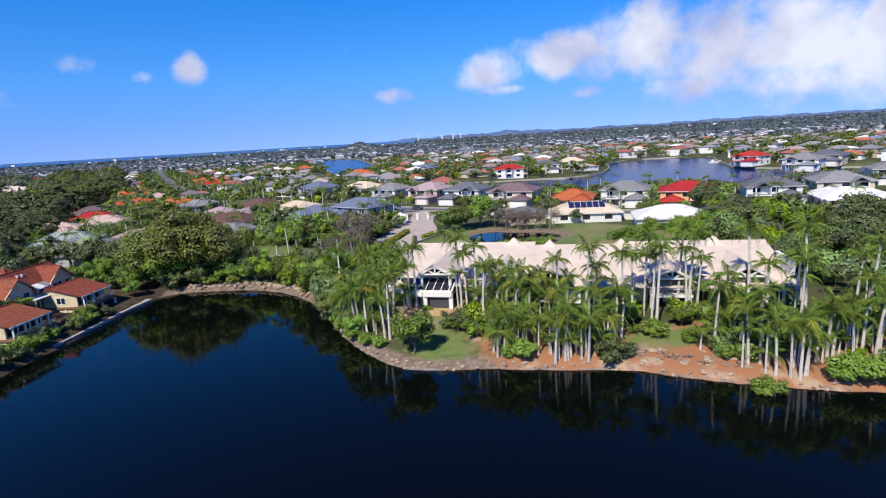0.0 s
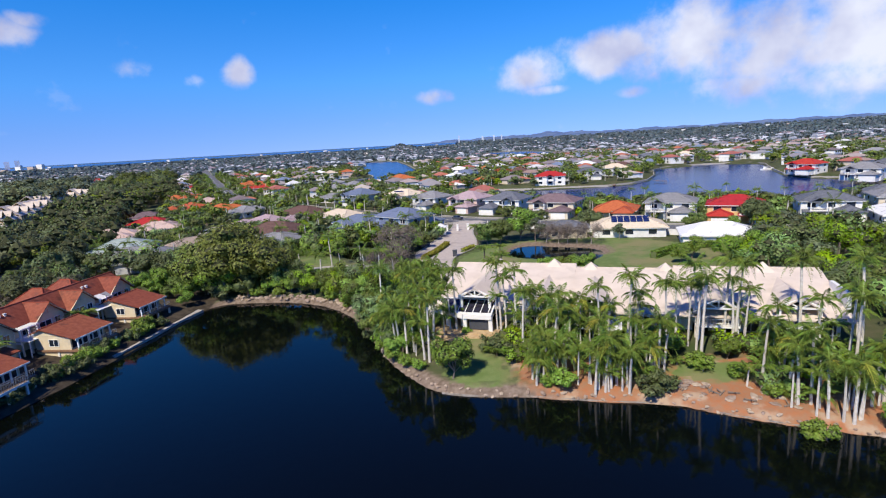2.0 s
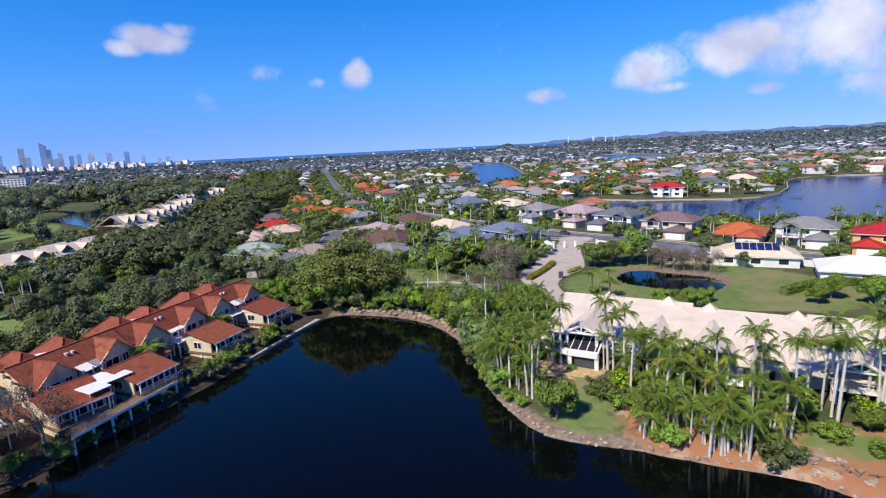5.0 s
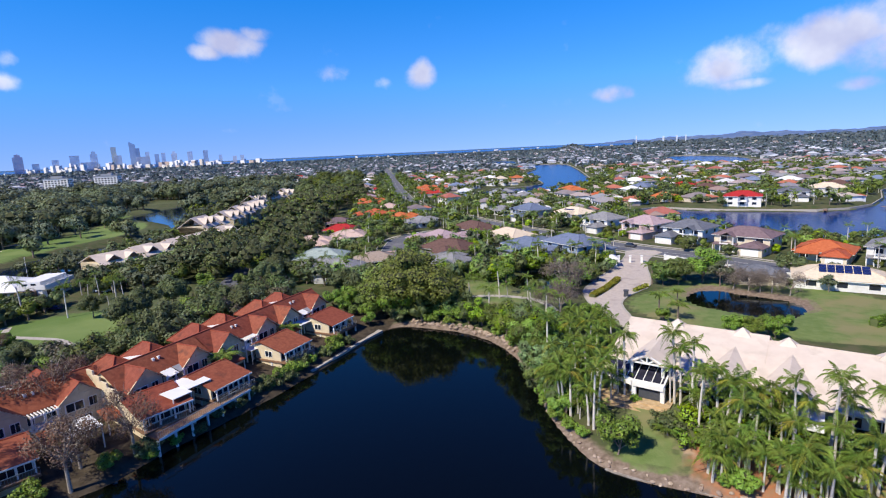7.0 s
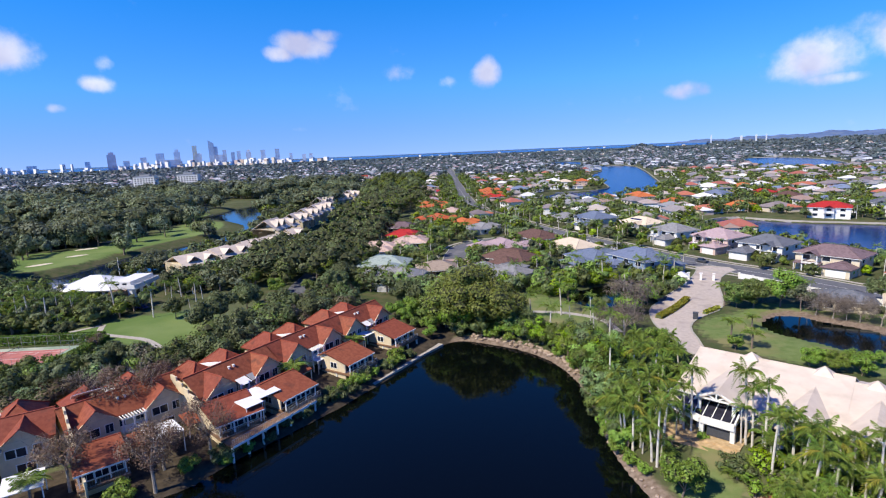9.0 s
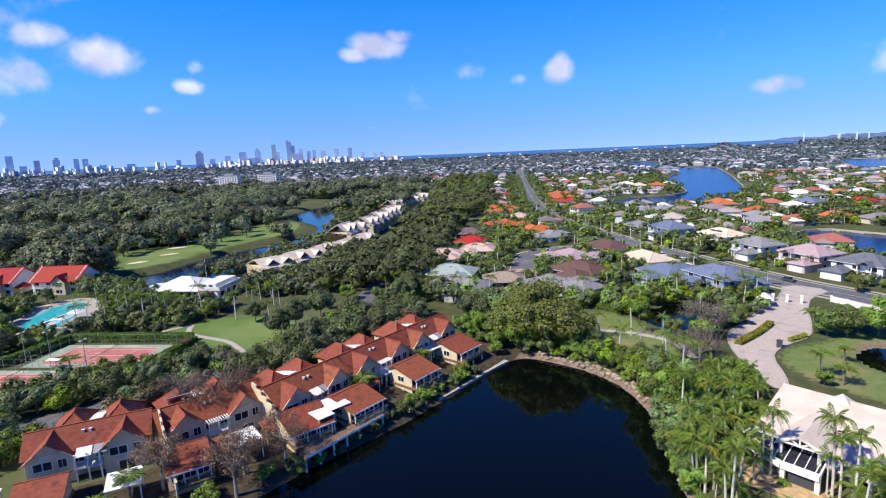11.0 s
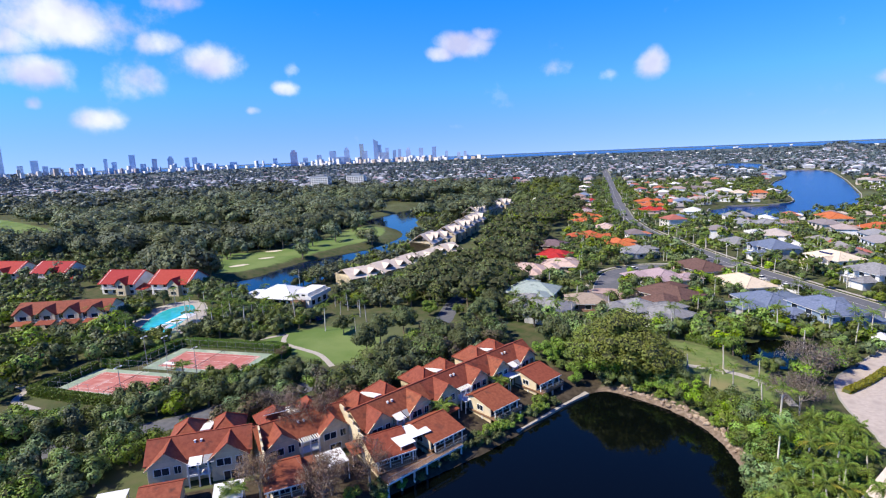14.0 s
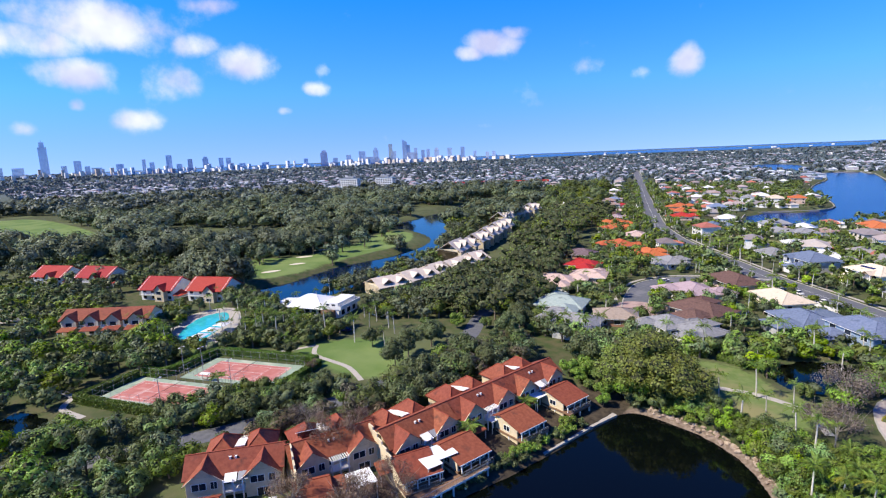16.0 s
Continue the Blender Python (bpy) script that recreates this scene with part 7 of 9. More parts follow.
PLANTED = [
    # the point with the lawn
    ("bright", -4.6, 65.2, 0.70), ("shrub", 9.2, 62.2, 0.85), ("shrub", 7.6, 62.6, 0.7), ("shrub_dark", 19.4, 60.2, 1.0), ("shrub_dark", 20.8, 60.8, 0.8), ("shrub", 33.4, 51.6, 0.95), ("shrub", 41.8, 51.4, 1.2), ("shrub", 44.6, 51.2, 1.1), ("shrub", 43.2, 52.0, 1.0),
    ("shrub", 30.1, 62.4, 0.7), ("shrub", 26.8, 65.0, 0.9), ("bright", 31.0, 66.5, 0.5), ("bright", 25.0, 69.0, 0.5), ("shrub", 32.2, 58.0, 0.8), ("shrub_dark", 1.0, 72.0, 0.9), ("shrub", -3.0, 78.6, 0.5), ("shrub", 6.0, 68.0, 0.8), ("mid", 11.0, 76.5, 0.5), ("mid", 22.0, 75.0, 0.45),
    ("shrub", -13.6, 73.2, 0.8), ("shrub", -15.2, 76.0, 0.9), ("shrub", -16.6, 79.0, 0.9), ("shrub", -11.6, 70.6, 0.7), ("shrub_dark", -18.0, 82.4, 1.0), ("shrub", -9.6, 68.8, 0.6),
    # the north bank of the lake, from the townhouses to the point
    ("fig", -62.0, 111.0, 1.18), ("fig", -54.5, 113.0, 1.3), ("fig", -58.5, 116.5, 1.25), ("fig", -48.5, 114.5, 1.0), ("mid", -66.0, 113.5, 1.0), ("bright", -64.5, 106.5, 0.8), ("bright", -47.5, 111.8, 0.72), ("bright", -42.6, 111.0, 0.62), ("mid", -38.0, 110.2, 0.7), ("bright", -34.0, 107.6, 0.66),
    ("bright", -29.8, 104.6, 0.75), ("mid", -26.0, 101.0, 0.85), ("bright", -22.8, 97.6, 0.98), ("bright", -20.6, 92.8, 0.95), ("mid", -22.6, 103.8, 0.95), ("bright", -18.0, 100.6, 0.9), ("bright", -16.8, 88.8, 0.7), ("mid", -15.4, 92.6, 0.8), ("bright", -14.4, 97.6, 0.85), ("bright", -12.2, 102.0, 0.8),
    ("mid", -18.6, 107.6, 0.9), ("mid", -13.6, 108.8, 0.8), ("bright", -10.6, 99.0, 0.75), ("mid", -24.6, 110.0, 0.8), ("bright", -41.0, 117.0, 0.6), ("mid", -52.0, 119.0, 0.8), ("grey", -20.8, 118.6, 1.0), ("grey", -24.6, 121.0, 0.7),
    ("mid", -70.0, 118.0, 1.0), ("bright", -74.0, 112.0, 0.9), ("dark", -78.0, 118.0, 1.0), ("mid", -60.0, 120.0, 0.9), ("bright", -9.5, 92.5, 0.6), ("bright", -8.6, 81.6, 0.5), ("mid", -12.8, 85.8, 0.6), ("shrub", -14.6, 79.6, 1.0), ("shrub", -12.0, 78.0, 1.1), ("shrub", -10.0, 80.6, 1.0),
    ("shrub", -17.2, 83.0, 1.1), ("shrub", -19.0, 88.0, 1.1), ("shrub", -49.8, 109.6, 0.9), ("shrub", -45.0, 109.4, 0.8), ("shrub_dark", -57.6, 109.4, 1.2), ("shrub", -31.6, 104.6, 1.0), ("shrub", -27.0, 99.8, 1.0),
    # trees around the entrance
    ("mid", 1.6, 149.5, 1.55), ("mid", 5.4, 150.5, 1.7), ("bright", 11.4, 154.0, 1.6), ("mid", 7.6, 157.0, 1.5), ("grey", -22.0, 136.5, 1.25), ("mid", -17.0, 149.5, 1.0), ("bright", -19.5, 146.0, 0.9), ("mid", -30.0, 134.0, 0.9), ("bright", 61.0, 118.0, 1.1), ("bright", 66.0, 119.0, 1.2), ("bright", 56.0, 119.0, 1.0), ("mid", 64.0, 160.0, 1.2), ("bright", 13.4, 113.5, 0.6), ("bright", 17.4, 112.4, 0.66), ("bright", 21.0, 112.0, 0.66), ("grey", 26.4, 146.6, 0.8), ("grey", 21.6, 148.2, 0.75), ("mid", 5.0, 168.0, 0.9), ("bright", 1.2, 117.6, 0.55), ("bright", 15.4, 115.0, 0.6), ("bright", 20.4, 114.6, 0.66), ("bright", 23.4, 117.0, 0.6), ("bright", 48, 122, 0.9), ("bright", 54, 118, 0.95), ("bright", 60, 114, 0.9), ("mid", 66, 110, 1.0), ("bright", 44, 118, 0.7),
    ("olive", 15.5, 151.6, 0.6), ("grey", 18.4, 149.8, 0.8), ("grey", 24.0, 147.2, 0.7), ("grey", 30.0, 145.0, 0.8), ("olive", 39, 150, 0.6), ("olive", 44, 166, 0.6), ("dark", 34, 165, 0.8), ("mid", 62, 160, 0.9), ("bright", 70, 152, 0.8), ("dark", 80, 160, 1.0), ("mid", 94, 152, 1.0), ("mid", 78, 128, 1.0), ("bright", 70, 134, 0.9), ("dark", 90, 110, 1.1), ("mid", 70, 100, 1.0), ("mid", 64, 92, 1.0), ("dark", 76, 84, 1.0), ("mid", 60, 78, 0.8),
    ("mid", 60, 66, 0.9), ("dark", 68, 72, 0.9), ("mid", 84, 96, 1.0), ("mid", 104, 100, 1.0), ("dark", 58, 86, 0.8),
    ("mid", -160, 78, 1.35), ("mid", -166, 82, 1.0),
    # behind and along the townhouses
    ("dark", -92.5, 66, 0.9), ("dark", -96, 72, 0.95), ("dark", -98, 60, 0.8), ("dark", -101, 80, 1.0), ("dark", -97, 88, 0.95), ("dark", -95, 98, 0.95), ("mid", -92, 106, 0.95), ("pine", -97, 112, 0.85), ("pine", -101, 108, 0.9), ("dark", -104, 98, 1.0), ("dark", -121, 62, 0.5), ("dark", -116, 60, 0.6), ("dark", -121, 54, 0.5),
    ("dark", -122, 46, 0.5), ("dark", -121, 39, 0.5), ("dark", -119, 52, 0.55), ("mid", -124, 31, 0.45), ("mid", -127, 22, 0.5), ("mid", -134, 12, 0.7), ("dark", -122, 42, 0.5), ("dark", -117, 45, 0.5), ("dark", -106, 40, 0.6), ("dark", -116, 82, 1.0), ("dark", -120, 90, 1.0), ("dark", -121, 100, 1.0), ("mid", -126, 108, 0.95), ("mid", -138, 112, 0.8), ("bright", -128, 118, 0.9), ("mid", -120, 124, 0.95),
    ("dark", -108, 122, 1.0), ("mid", -104, 130, 1.0), ("dark", -112, 132, 1.0), ("rust", -67.8, 45.8, 1.0), ("rust", -68.4, 37.2, 1.1), ("rust", -71.2, 40.5, 0.9), ("rust", -78.0, 31.4, 1.0), ("rust", -86.0, 46.0, 1.0), ("rust", -88.5, 43.0, 1.05), ("rust", -90.0, 52.0, 0.9), ("grey", -102, 46, 0.8),
    ("shrub", -68.4, 31.6, 1.0), ("shrub", -70.4, 34.0, 1.1), ("shrub", -68.2, 42.0, 0.9), ("shrub_dark", -66.6, 46.6, 0.8), ("shrub", -64.2, 72.4, 0.9), ("shrub", -63.6, 75.6, 0.9), ("shrub_dark", -64.0, 79.0, 0.8), ("shrub", -63.2, 89.4, 1.0), ("shrub_dark", -63.4, 69.0, 0.9), ("shrub", -62.4, 86.6, 0.8), ("bright", -62.8, 103.2, 0.55),
    ("shrub_dark", -72.0, 29.0, 1.0), ("shrub", -74.0, 26.0, 1.0), ("mid", -84, 10, 0.8), ("mid", -78, 20, 0.6), ("dark", -136, 88, 0.7), ("dark", -148, 66, 0.5), ("rust", -131, 64, 0.45),
]
# dark planting on the shaded bank below the townhouses
for k in range(0, 26, 2):
    PLANTED.append((RND.choice(("shrub_dark", "shrub_dark", "shrub")), -65.2 + 0.085 * k + RND.uniform(-0.5, 0.5) + (1.2 if k > 12 else 0), 46.5 + 1.9 * k, RND.uniform(0.45, 0.8)))
for kind, x, y, s in PLANTED:
    plant(kind, x, y, s * 1.0)


def clear_of_houses(x, y, gap):
    return all((x - h[0]) ** 2 + (y - h[1]) ** 2 > gap * gap for h in HOUSES)


def on_road(x, y, pad):
    for ln_, wide in ROADLINES:
        if np.min(np.hypot(ln_[:, 0] - x, ln_[:, 1] - y)) < wide / 2 + pad:
            return True
    return False


BUCKET, BANK = [], []
# open ground before the resort blocks and round the club house
CLEAR = [np.array(p, float) for p in ([(-236, 16), (-208, 48), (-198, 36), (-220, 6)], [(-200, 84), (-172, 96), (-166, 104), (-176, 116), (-204, 104)], [(-292, 50), (-262, 64), (-250, 50), (-276, 40)], [(-250, 58), (-226, 80), (-216, 70), (-236, 50)])]
ROADLINES = [(curve_points(p, 4.0), w) for p, w in ROADS.values()]


def in_water(x, y, pad=2.0):
    a = np.array([x], float), np.array([y], float)
    return any(near_distance(*a, lp, pad + 5)[0] < pad for lp in [LAKE] + CANALS + [p for p, _ in PONDS])


def scatter(count, region, kinds, smin, smax, gap=4.0, houses=11.0, keep_lawn=True, tries=40, stuff=None, road_pad=2.0):
    """Trees at random inside a plan outline, clear of roads, houses, lawns and water."""
    loop = np.array(region, float)
    placed = []
    for _ in range(count * tries):
        if len(placed) >= count:
            break
        x, y = RND.uniform(loop[:, 0].min(), loop[:, 0].max()), RND.uniform(loop[:, 1].min(), loop[:, 1].max())
        a = np.array([x]), np.array([y])
        if signed_distance(*a, loop)[0] > 0 or any((x - p[0]) ** 2 + (y - p[1]) ** 2 < gap * gap for p in placed):
            continue
        if any(signed_distance(*a, lp)[0] < 0 for lp in CLEAR):
            continue
        if in_water(x, y) or on_road(x, y, road_pad) or not clear_of_houses(x, y, houses):
            continue
        if keep_lawn and any(signed_distance(*a, lp)[0] < 1.5 for lp in LAWNS + GOLF):
            continue
        placed.append((x, y))
        if stuff:
            BUCKET.append((RND.choice(stuff), x, y, RND.uniform(smin, smax)))
            continue
        plant(RND.choice(kinds), x, y, RND.uniform(smin, smax))


# the belt of trees between the terraces and the suburb
ST = ("leaf_mid", "leaf_bright", "leaf_dark")
scatter(100, [(-124, 122), (-150, 126), (-168, 150), (-170, 190), (-160, 225), (-145, 190), (-128, 165), (-122, 140)], [], 1.15, 1.7, 4.6, stuff=("leaf_dark", "leaf_mid", "leaf_dark"))
scatter(120, [(-172, 190), (-200, 240), (-240, 300), (-300, 410), (-250, 440), (-215, 330), (-185, 270), (-160, 215)], [], 1.25, 1.9, 5.6, stuff=("leaf_dark", "leaf_mid", "leaf_mid"))
scatter(44, [(-198, 112), (-206, 110), (-214, 124), (-232, 168), (-240, 204), (-216, 198), (-203, 170)], [], 0.6, 1.05, 3.6, stuff=("leaf_mid", "leaf_olive"))
scatter(64, [(-240, 214), (-278, 252), (-315, 288), (-350, 318), (-360, 345), (-330, 375), (-305, 325), (-280, 285), (-258, 245)], [], 0.7, 1.2, 6.0, stuff=("leaf_mid", "leaf_olive", "leaf_dark"))
scatter(26, [(-160, 112), (-172, 124), (-172, 170), (-180, 196), (-170, 196), (-160, 160)], [], 0.7, 1.0, 5.0, stuff=ST)
scatter(20, [(-254, 296), (-268, 300), (-285, 318), (-282, 322), (-262, 312)], [], 0.9, 1.2, 4.0, stuff=ST)
scatter(70, [(-262, 6), (-232, 14), (-242, 36), (-262, 40), (-300, 36), (-340, 6), (-330, -20), (-290, -8)], [], 0.6, 0.9, 4.4, 5.0, stuff=ST)
# gardens round the pool, the courts and the resort
scatter(30, [(-172, 100), (-150, 112), (-140, 122), (-165, 130), (-178, 116)], [], 0.6, 0.9, 4.0, stuff=("leaf_mid", "leaf_olive"))
scatter(150, [(-175, 18), (-168, 36), (-178, 40), (-224, 44), (-246, 30), (-240, 0), (-185, -40), (-150, -30), (-160, 8)], [], 0.55, 0.95, 3.6, stuff=ST)
scatter(60, [(-222, 62), (-246, 84), (-232, 86), (-200, 88), (-190, 84), (-196, 76), (-218, 78)], [], 0.6, 0.9, 3.6, stuff=("leaf_mid", "leaf_dark"))
scatter(110, [(-152, -20), (-134, 10), (-126, 14), (-112, -10), (-96, -4), (-84, 4), (-80, -20), (-100, -40), (-140, -50), (-180, -40)], [], 0.6, 0.95, 3.8, stuff=ST)
scatter(110, [(-250, 60), (-300, 90), (-380, 80), (-410, 20), (-340, -30), (-260, -30), (-246, 20)], [], 0.8, 1.2, 6.0, houses=5, stuff=("leaf_dark", "leaf_mid", "leaf_olive"))
scatter(46, [(-131, 46), (-125, 53), (-114, 68), (-104, 64), (-109, 44), (-116, 28), (-126, 18), (-133, 26)], [], 0.48, 0.66, 3.3, stuff=("leaf_dark", "leaf_mid", "leaf_dark"), road_pad=0.6)
scatter(70, [(-170, 56), (-184, 68), (-198, 84), (-196, 92), (-176, 84), (-158, 94), (-150, 80), (-156, 66)], [], 0.45, 0.7, 3.2, stuff=("leaf_mid", "leaf_dark"))
scatter(50, [(-226, 40), (-200, 40), (-178, 36), (-168, 40), (-172, 56), (-184, 40), (-204, 48), (-222, 58), (-240, 60)], [], 0.4, 0.7, 3.0, stuff=("leaf_mid", "leaf_dark"))
scatter(60, [(-140, 8), (-122, 24), (-106, 24), (-100, 8), (-92, -6), (-130, -12)], [], 0.5, 0.75, 3.4, stuff=("leaf_dark", "leaf_mid"))
scatter(44, [(-62, 150), (-46, 170), (-20, 176), (-13, 166), (-22, 150), (-19, 136), (-24, 132), (-32, 140), (-42, 149)], [], 0.4, 0.65, 3.6, 8.0, keep_lawn=False, stuff=ST)
# street trees along the main road
for side_ in (-1, 1):
    for x, y in sides(curve_points(ROADS["main"][0], 7.0), side_ * 8.2):
        if 190 < y < 900 and RND.random() < 0.6 and not (-16 < x < 4):
            BUCKET.append((RND.choice(ST), x + RND.uniform(-1.5, 1.5), y + RND.uniform(-3, 3), RND.uniform(0.3, 0.62)))
scatter(120, [(-110, 330), (-60, 296), (0, 250), (60, 222), (120, 200), (130, 180), (80, 170), (20, 200), (-40, 250), (-110, 310)], [], 0.34, 0.6, 3.2, 7.4, stuff=ST, road_pad=1.5)
# lush trees overhanging the north bank
for x, y, s in ((-57, 109.6, 0.9), (-52.5, 110.4, 0.7), (-45, 111.2, 0.75), (-40, 110.6, 0.8), (-36.5, 109.2, 0.75), (-33.5, 107.4, 0.8), (-29.6, 103.4, 0.85), (-27.0, 100.6, 0.95), (-25.2, 97.6, 0.9), (-23.2, 95.2, 1.0), (-21.4, 92.0, 0.95),
                (-20.2, 88.6, 1.0), (-18.8, 85.4, 0.9), (-17.4, 82.4, 0.85), (-16.0, 79.0, 0.75), (-14.6, 76.0, 0.7), (-13.0, 73.2, 0.6), (-24.0, 100.2, 1.1), (-21.0, 97.0, 1.1), (-18.6, 93.0, 1.1), (-16.6, 88.2, 1.0), (-14.4, 83.6, 0.85), (-27.6, 105.6, 0.95), (-31.0, 108.4, 0.9), (-20.6, 103.6, 1.0), (-15.6, 96.0, 1.0), (-13.0, 91.0, 0.8)):
    BANK.append((x + RND.uniform(-0.5, 0.5), y + RND.uniform(-0.5, 0.5), s * (1.1 if x < -21 else 0.86)))
scatter(150, [(-180, 420), (-60, 290), (0, 240), (100, 190), (110, 215), (40, 262), (0, 282), (-60, 400), (-120, 430)], [], 0.35, 0.75, 4.0, 8.0, stuff=ST)
scatter(16, [(-92, 26), (-90, 60), (-96, 74), (-108, 66), (-104, 44), (-106, 28)], [], 0.62, 0.9, 4.4, 5.0, stuff=("leaf_brown", "leaf_brown", "leaf_dark"))
scatter(26, [(-92, 70), (-90, 110), (-100, 118), (-112, 100), (-106, 72)], [], 0.7, 1.0, 4.6, 5.0, stuff=("leaf_brown", "leaf_dark", "leaf_mid"))
# the planting behind the north bank
scatter(46, [(-66, 106), (-56, 109.5), (-40, 109), (-30, 104), (-22, 95), (-17, 84), (-9, 86), (-7, 104), (-16, 114), (-30, 113), (-48, 113), (-60, 119), (-76, 122), (-80, 110)], ["bright", "mid", "bright"], 0.6, 0.95, 3.2, keep_lawn=False)
scatter(40, [(-122, 136), (-70, 122), (-62, 128), (-66, 144), (-90, 134), (-110, 134)], [], 0.7, 1.0, 4.2, 9.0, stuff=ST)
# gardens between the houses
scatter(330, [(-120, 140), (-60, 128), (-40, 140), (-10, 180), (-60, 230), (-95, 270), (-150, 330), (-230, 440), (-260, 430), (-170, 270), (-135, 180)], [], 0.36, 0.72, 3.4, 9.6, stuff=ST)
scatter(220, [(0, 230), (60, 200), (110, 195), (160, 205), (210, 260), (110, 250), (60, 255), (40, 260), (0, 280), (-60, 340), (-90, 340), (-30, 262)], [], 0.35, 0.7, 4.0, 8.5, stuff=ST)
scatter(120, [(56, 72), (140, 80), (200, 115), (150, 135), (80, 150), (62, 135), (50, 112), (56, 90)], [], 0.55, 0.95, 4.2, 9.0, stuff=ST)
scatter(300, [(-10, 350), (60, 358), (130, 390), (170, 560), (60, 600), (-20, 560), (-50, 440)], [], 0.45, 0.8, 5.0, 8.5, stuff=ST)


def hedge(pts, wide, high, mat="hedge", label="clipped green hedge with dense small leaves"):
    """A clipped hedge along a line, skinned with small leaves."""
    line = curve_points(pts, 1.5)
    rng = np.random.RandomState(int(abs(pts[0][0] * 7 + pts[0][1])))
    total = float(np.sum(np.hypot(*np.diff(line, axis=0).T)))
    n = int(total * (wide + 2 * high) * 26)
    k = rng.randint(0, len(line) - 1, n)
    f = rng.uniform(0, 1, n)[:, None]
    a, b = line[k], line[k + 1]
    p = a + (b - a) * f
    d = (b - a) / (np.linalg.norm(b - a, axis=1)[:, None] + 1e-9)
    side = np.stack([-d[:, 1], d[:, 0]], 1)
    perim = rng.uniform(0, wide + 2 * high, n)
    off = np.where(perim < high, -wide / 2, np.where(perim < high + wide, perim - high - wide / 2, wide / 2))
    z = np.where(perim < high, perim, np.where(perim < high + wide, high, wide + 2 * high - perim)) + rng.uniform(-0.08, 0.08, n)
    xy = p + side * (off + rng.uniform(-0.1, 0.1, n))[:, None]
    gz = ground_height(xy[:, 0], xy[:, 1])
    c = np.stack([xy[:, 0], xy[:, 1], gz + z], 1)
    nn = rng.normal(size=(n, 3))
    nn /= np.linalg.norm(nn, axis=1)[:, None]
    u = np.cross(nn, rng.normal(size=(n, 3)))
    u /= np.linalg.norm(u, axis=1)[:, None]
    w = np.cross(nn, u)
    s = 0.17
    q = np.stack([c - u * s - w * s, c + u * s - w * s, c + w * s * 1.2], 1).reshape(-1, 3)
    core = strip(line, -wide / 2 + 0.12, wide / 2 - 0.12, LAND - 0.6, LAND + high - 0.12)
    t = thing("hedge", pose(0, 0, 0), label, "hedge", "clipped hedges")
    part("hedge_core", core, "leaf_dark", t)
    part("leaves", numpy_mesh("leaves", q, np.arange(n * 3).reshape(-1, 3), mat), None, t)


hedge([(-166, 28), (-161, 15), (-158, 13.5), (-133, 26.5), (-130, 31), (-134, 43)], 2.0, 2.0)
hedge([(-167, 30), (-161, 34), (-166, 49), (-163, 53), (-136, 68.5)], 2.0, 2.2)
hedge([(-134, 68), (-127, 52), (-130, 49), (-134, 46)], 1.8, 2.0)
hedge([(-15.2, 133.5), (-12.4, 142.5), (-10.2, 153)], 1.5, 0.9, "hedge_yellow", "low golden hedge on the drive's traffic island")
hedge([(-5.4, 141), (-2.4, 147)], 1.0, 0.8, "hedge_yellow", "low golden hedge on the drive's kerb")
hedge([(-53, 147), (-44, 145.5)], 3.0, 1.6)
hedge([(-66, 142), (-60, 145.5), (-56, 146.5)], 3.2, 1.8)
hedge([(40, 124), (50, 132), (62, 134), (76, 130)], 1.6, 1.6)


def garden_palms():
    """Slender palms too many to tell apart between the suburban houses."""
    rnd = random.Random(23)
    crown, stem = Mesh(), Mesh()
    done = 0
    spots = []
    while done < 40:
        x, y = rnd.uniform(-224, -150), rnd.uniform(34, 112)
        a = np.array([x]), np.array([y])
        if signed_distance(*a, pool)[0] < 1.5 or any(signed_distance(*a, lp)[0] < 1 for lp in LAWNS + GOLF[:1] + CLEAR[1:2]) or (x > -172 and y < 66):
            continue
        done += 1
        spots.append((x, y))
    done = 0
    while done < 210:
        x, y = rnd.uniform(-240, 150), rnd.uniform(138, 430)
        if x < -0.55 * y - 20 or in_water(x, y) or on_road(x, y, 1.5) or not clear_of_houses(x, y, 8.5) or (-34 < x < 60 and y < 195):
            continue
        spots.append((x, y))
        done += 1
    for x, y in spots:
        z, h = height(x, y), rnd.uniform(3.5, 7.5)
        stem.tube([(x, y, z - 0.3), (x, y, z + h)], (0.16, 0.1), 5)
        turn = rnd.uniform(0, 360)
        for k in range(10):
            src = FAR_SHAPES[k % 4]
            at = pose(x, y, z + h, 0, -rnd.uniform(-8, 16), turn + 137.5 * k) @ Matrix.Diagonal((0.95, 0.95, 0.95, 1))
            i = len(crown.v)
            crown.v += [tuple(at @ Vector(p)) for p in src.v]
            crown.f += [tuple(i + j for j in f) for f in src.f]
    ob = single("garden_palms", crown, "frond", "feathery garden palms between the suburban houses", "palm trees", "stuff")
    part("trunks", stem, "palebark", ob)


garden_palms()


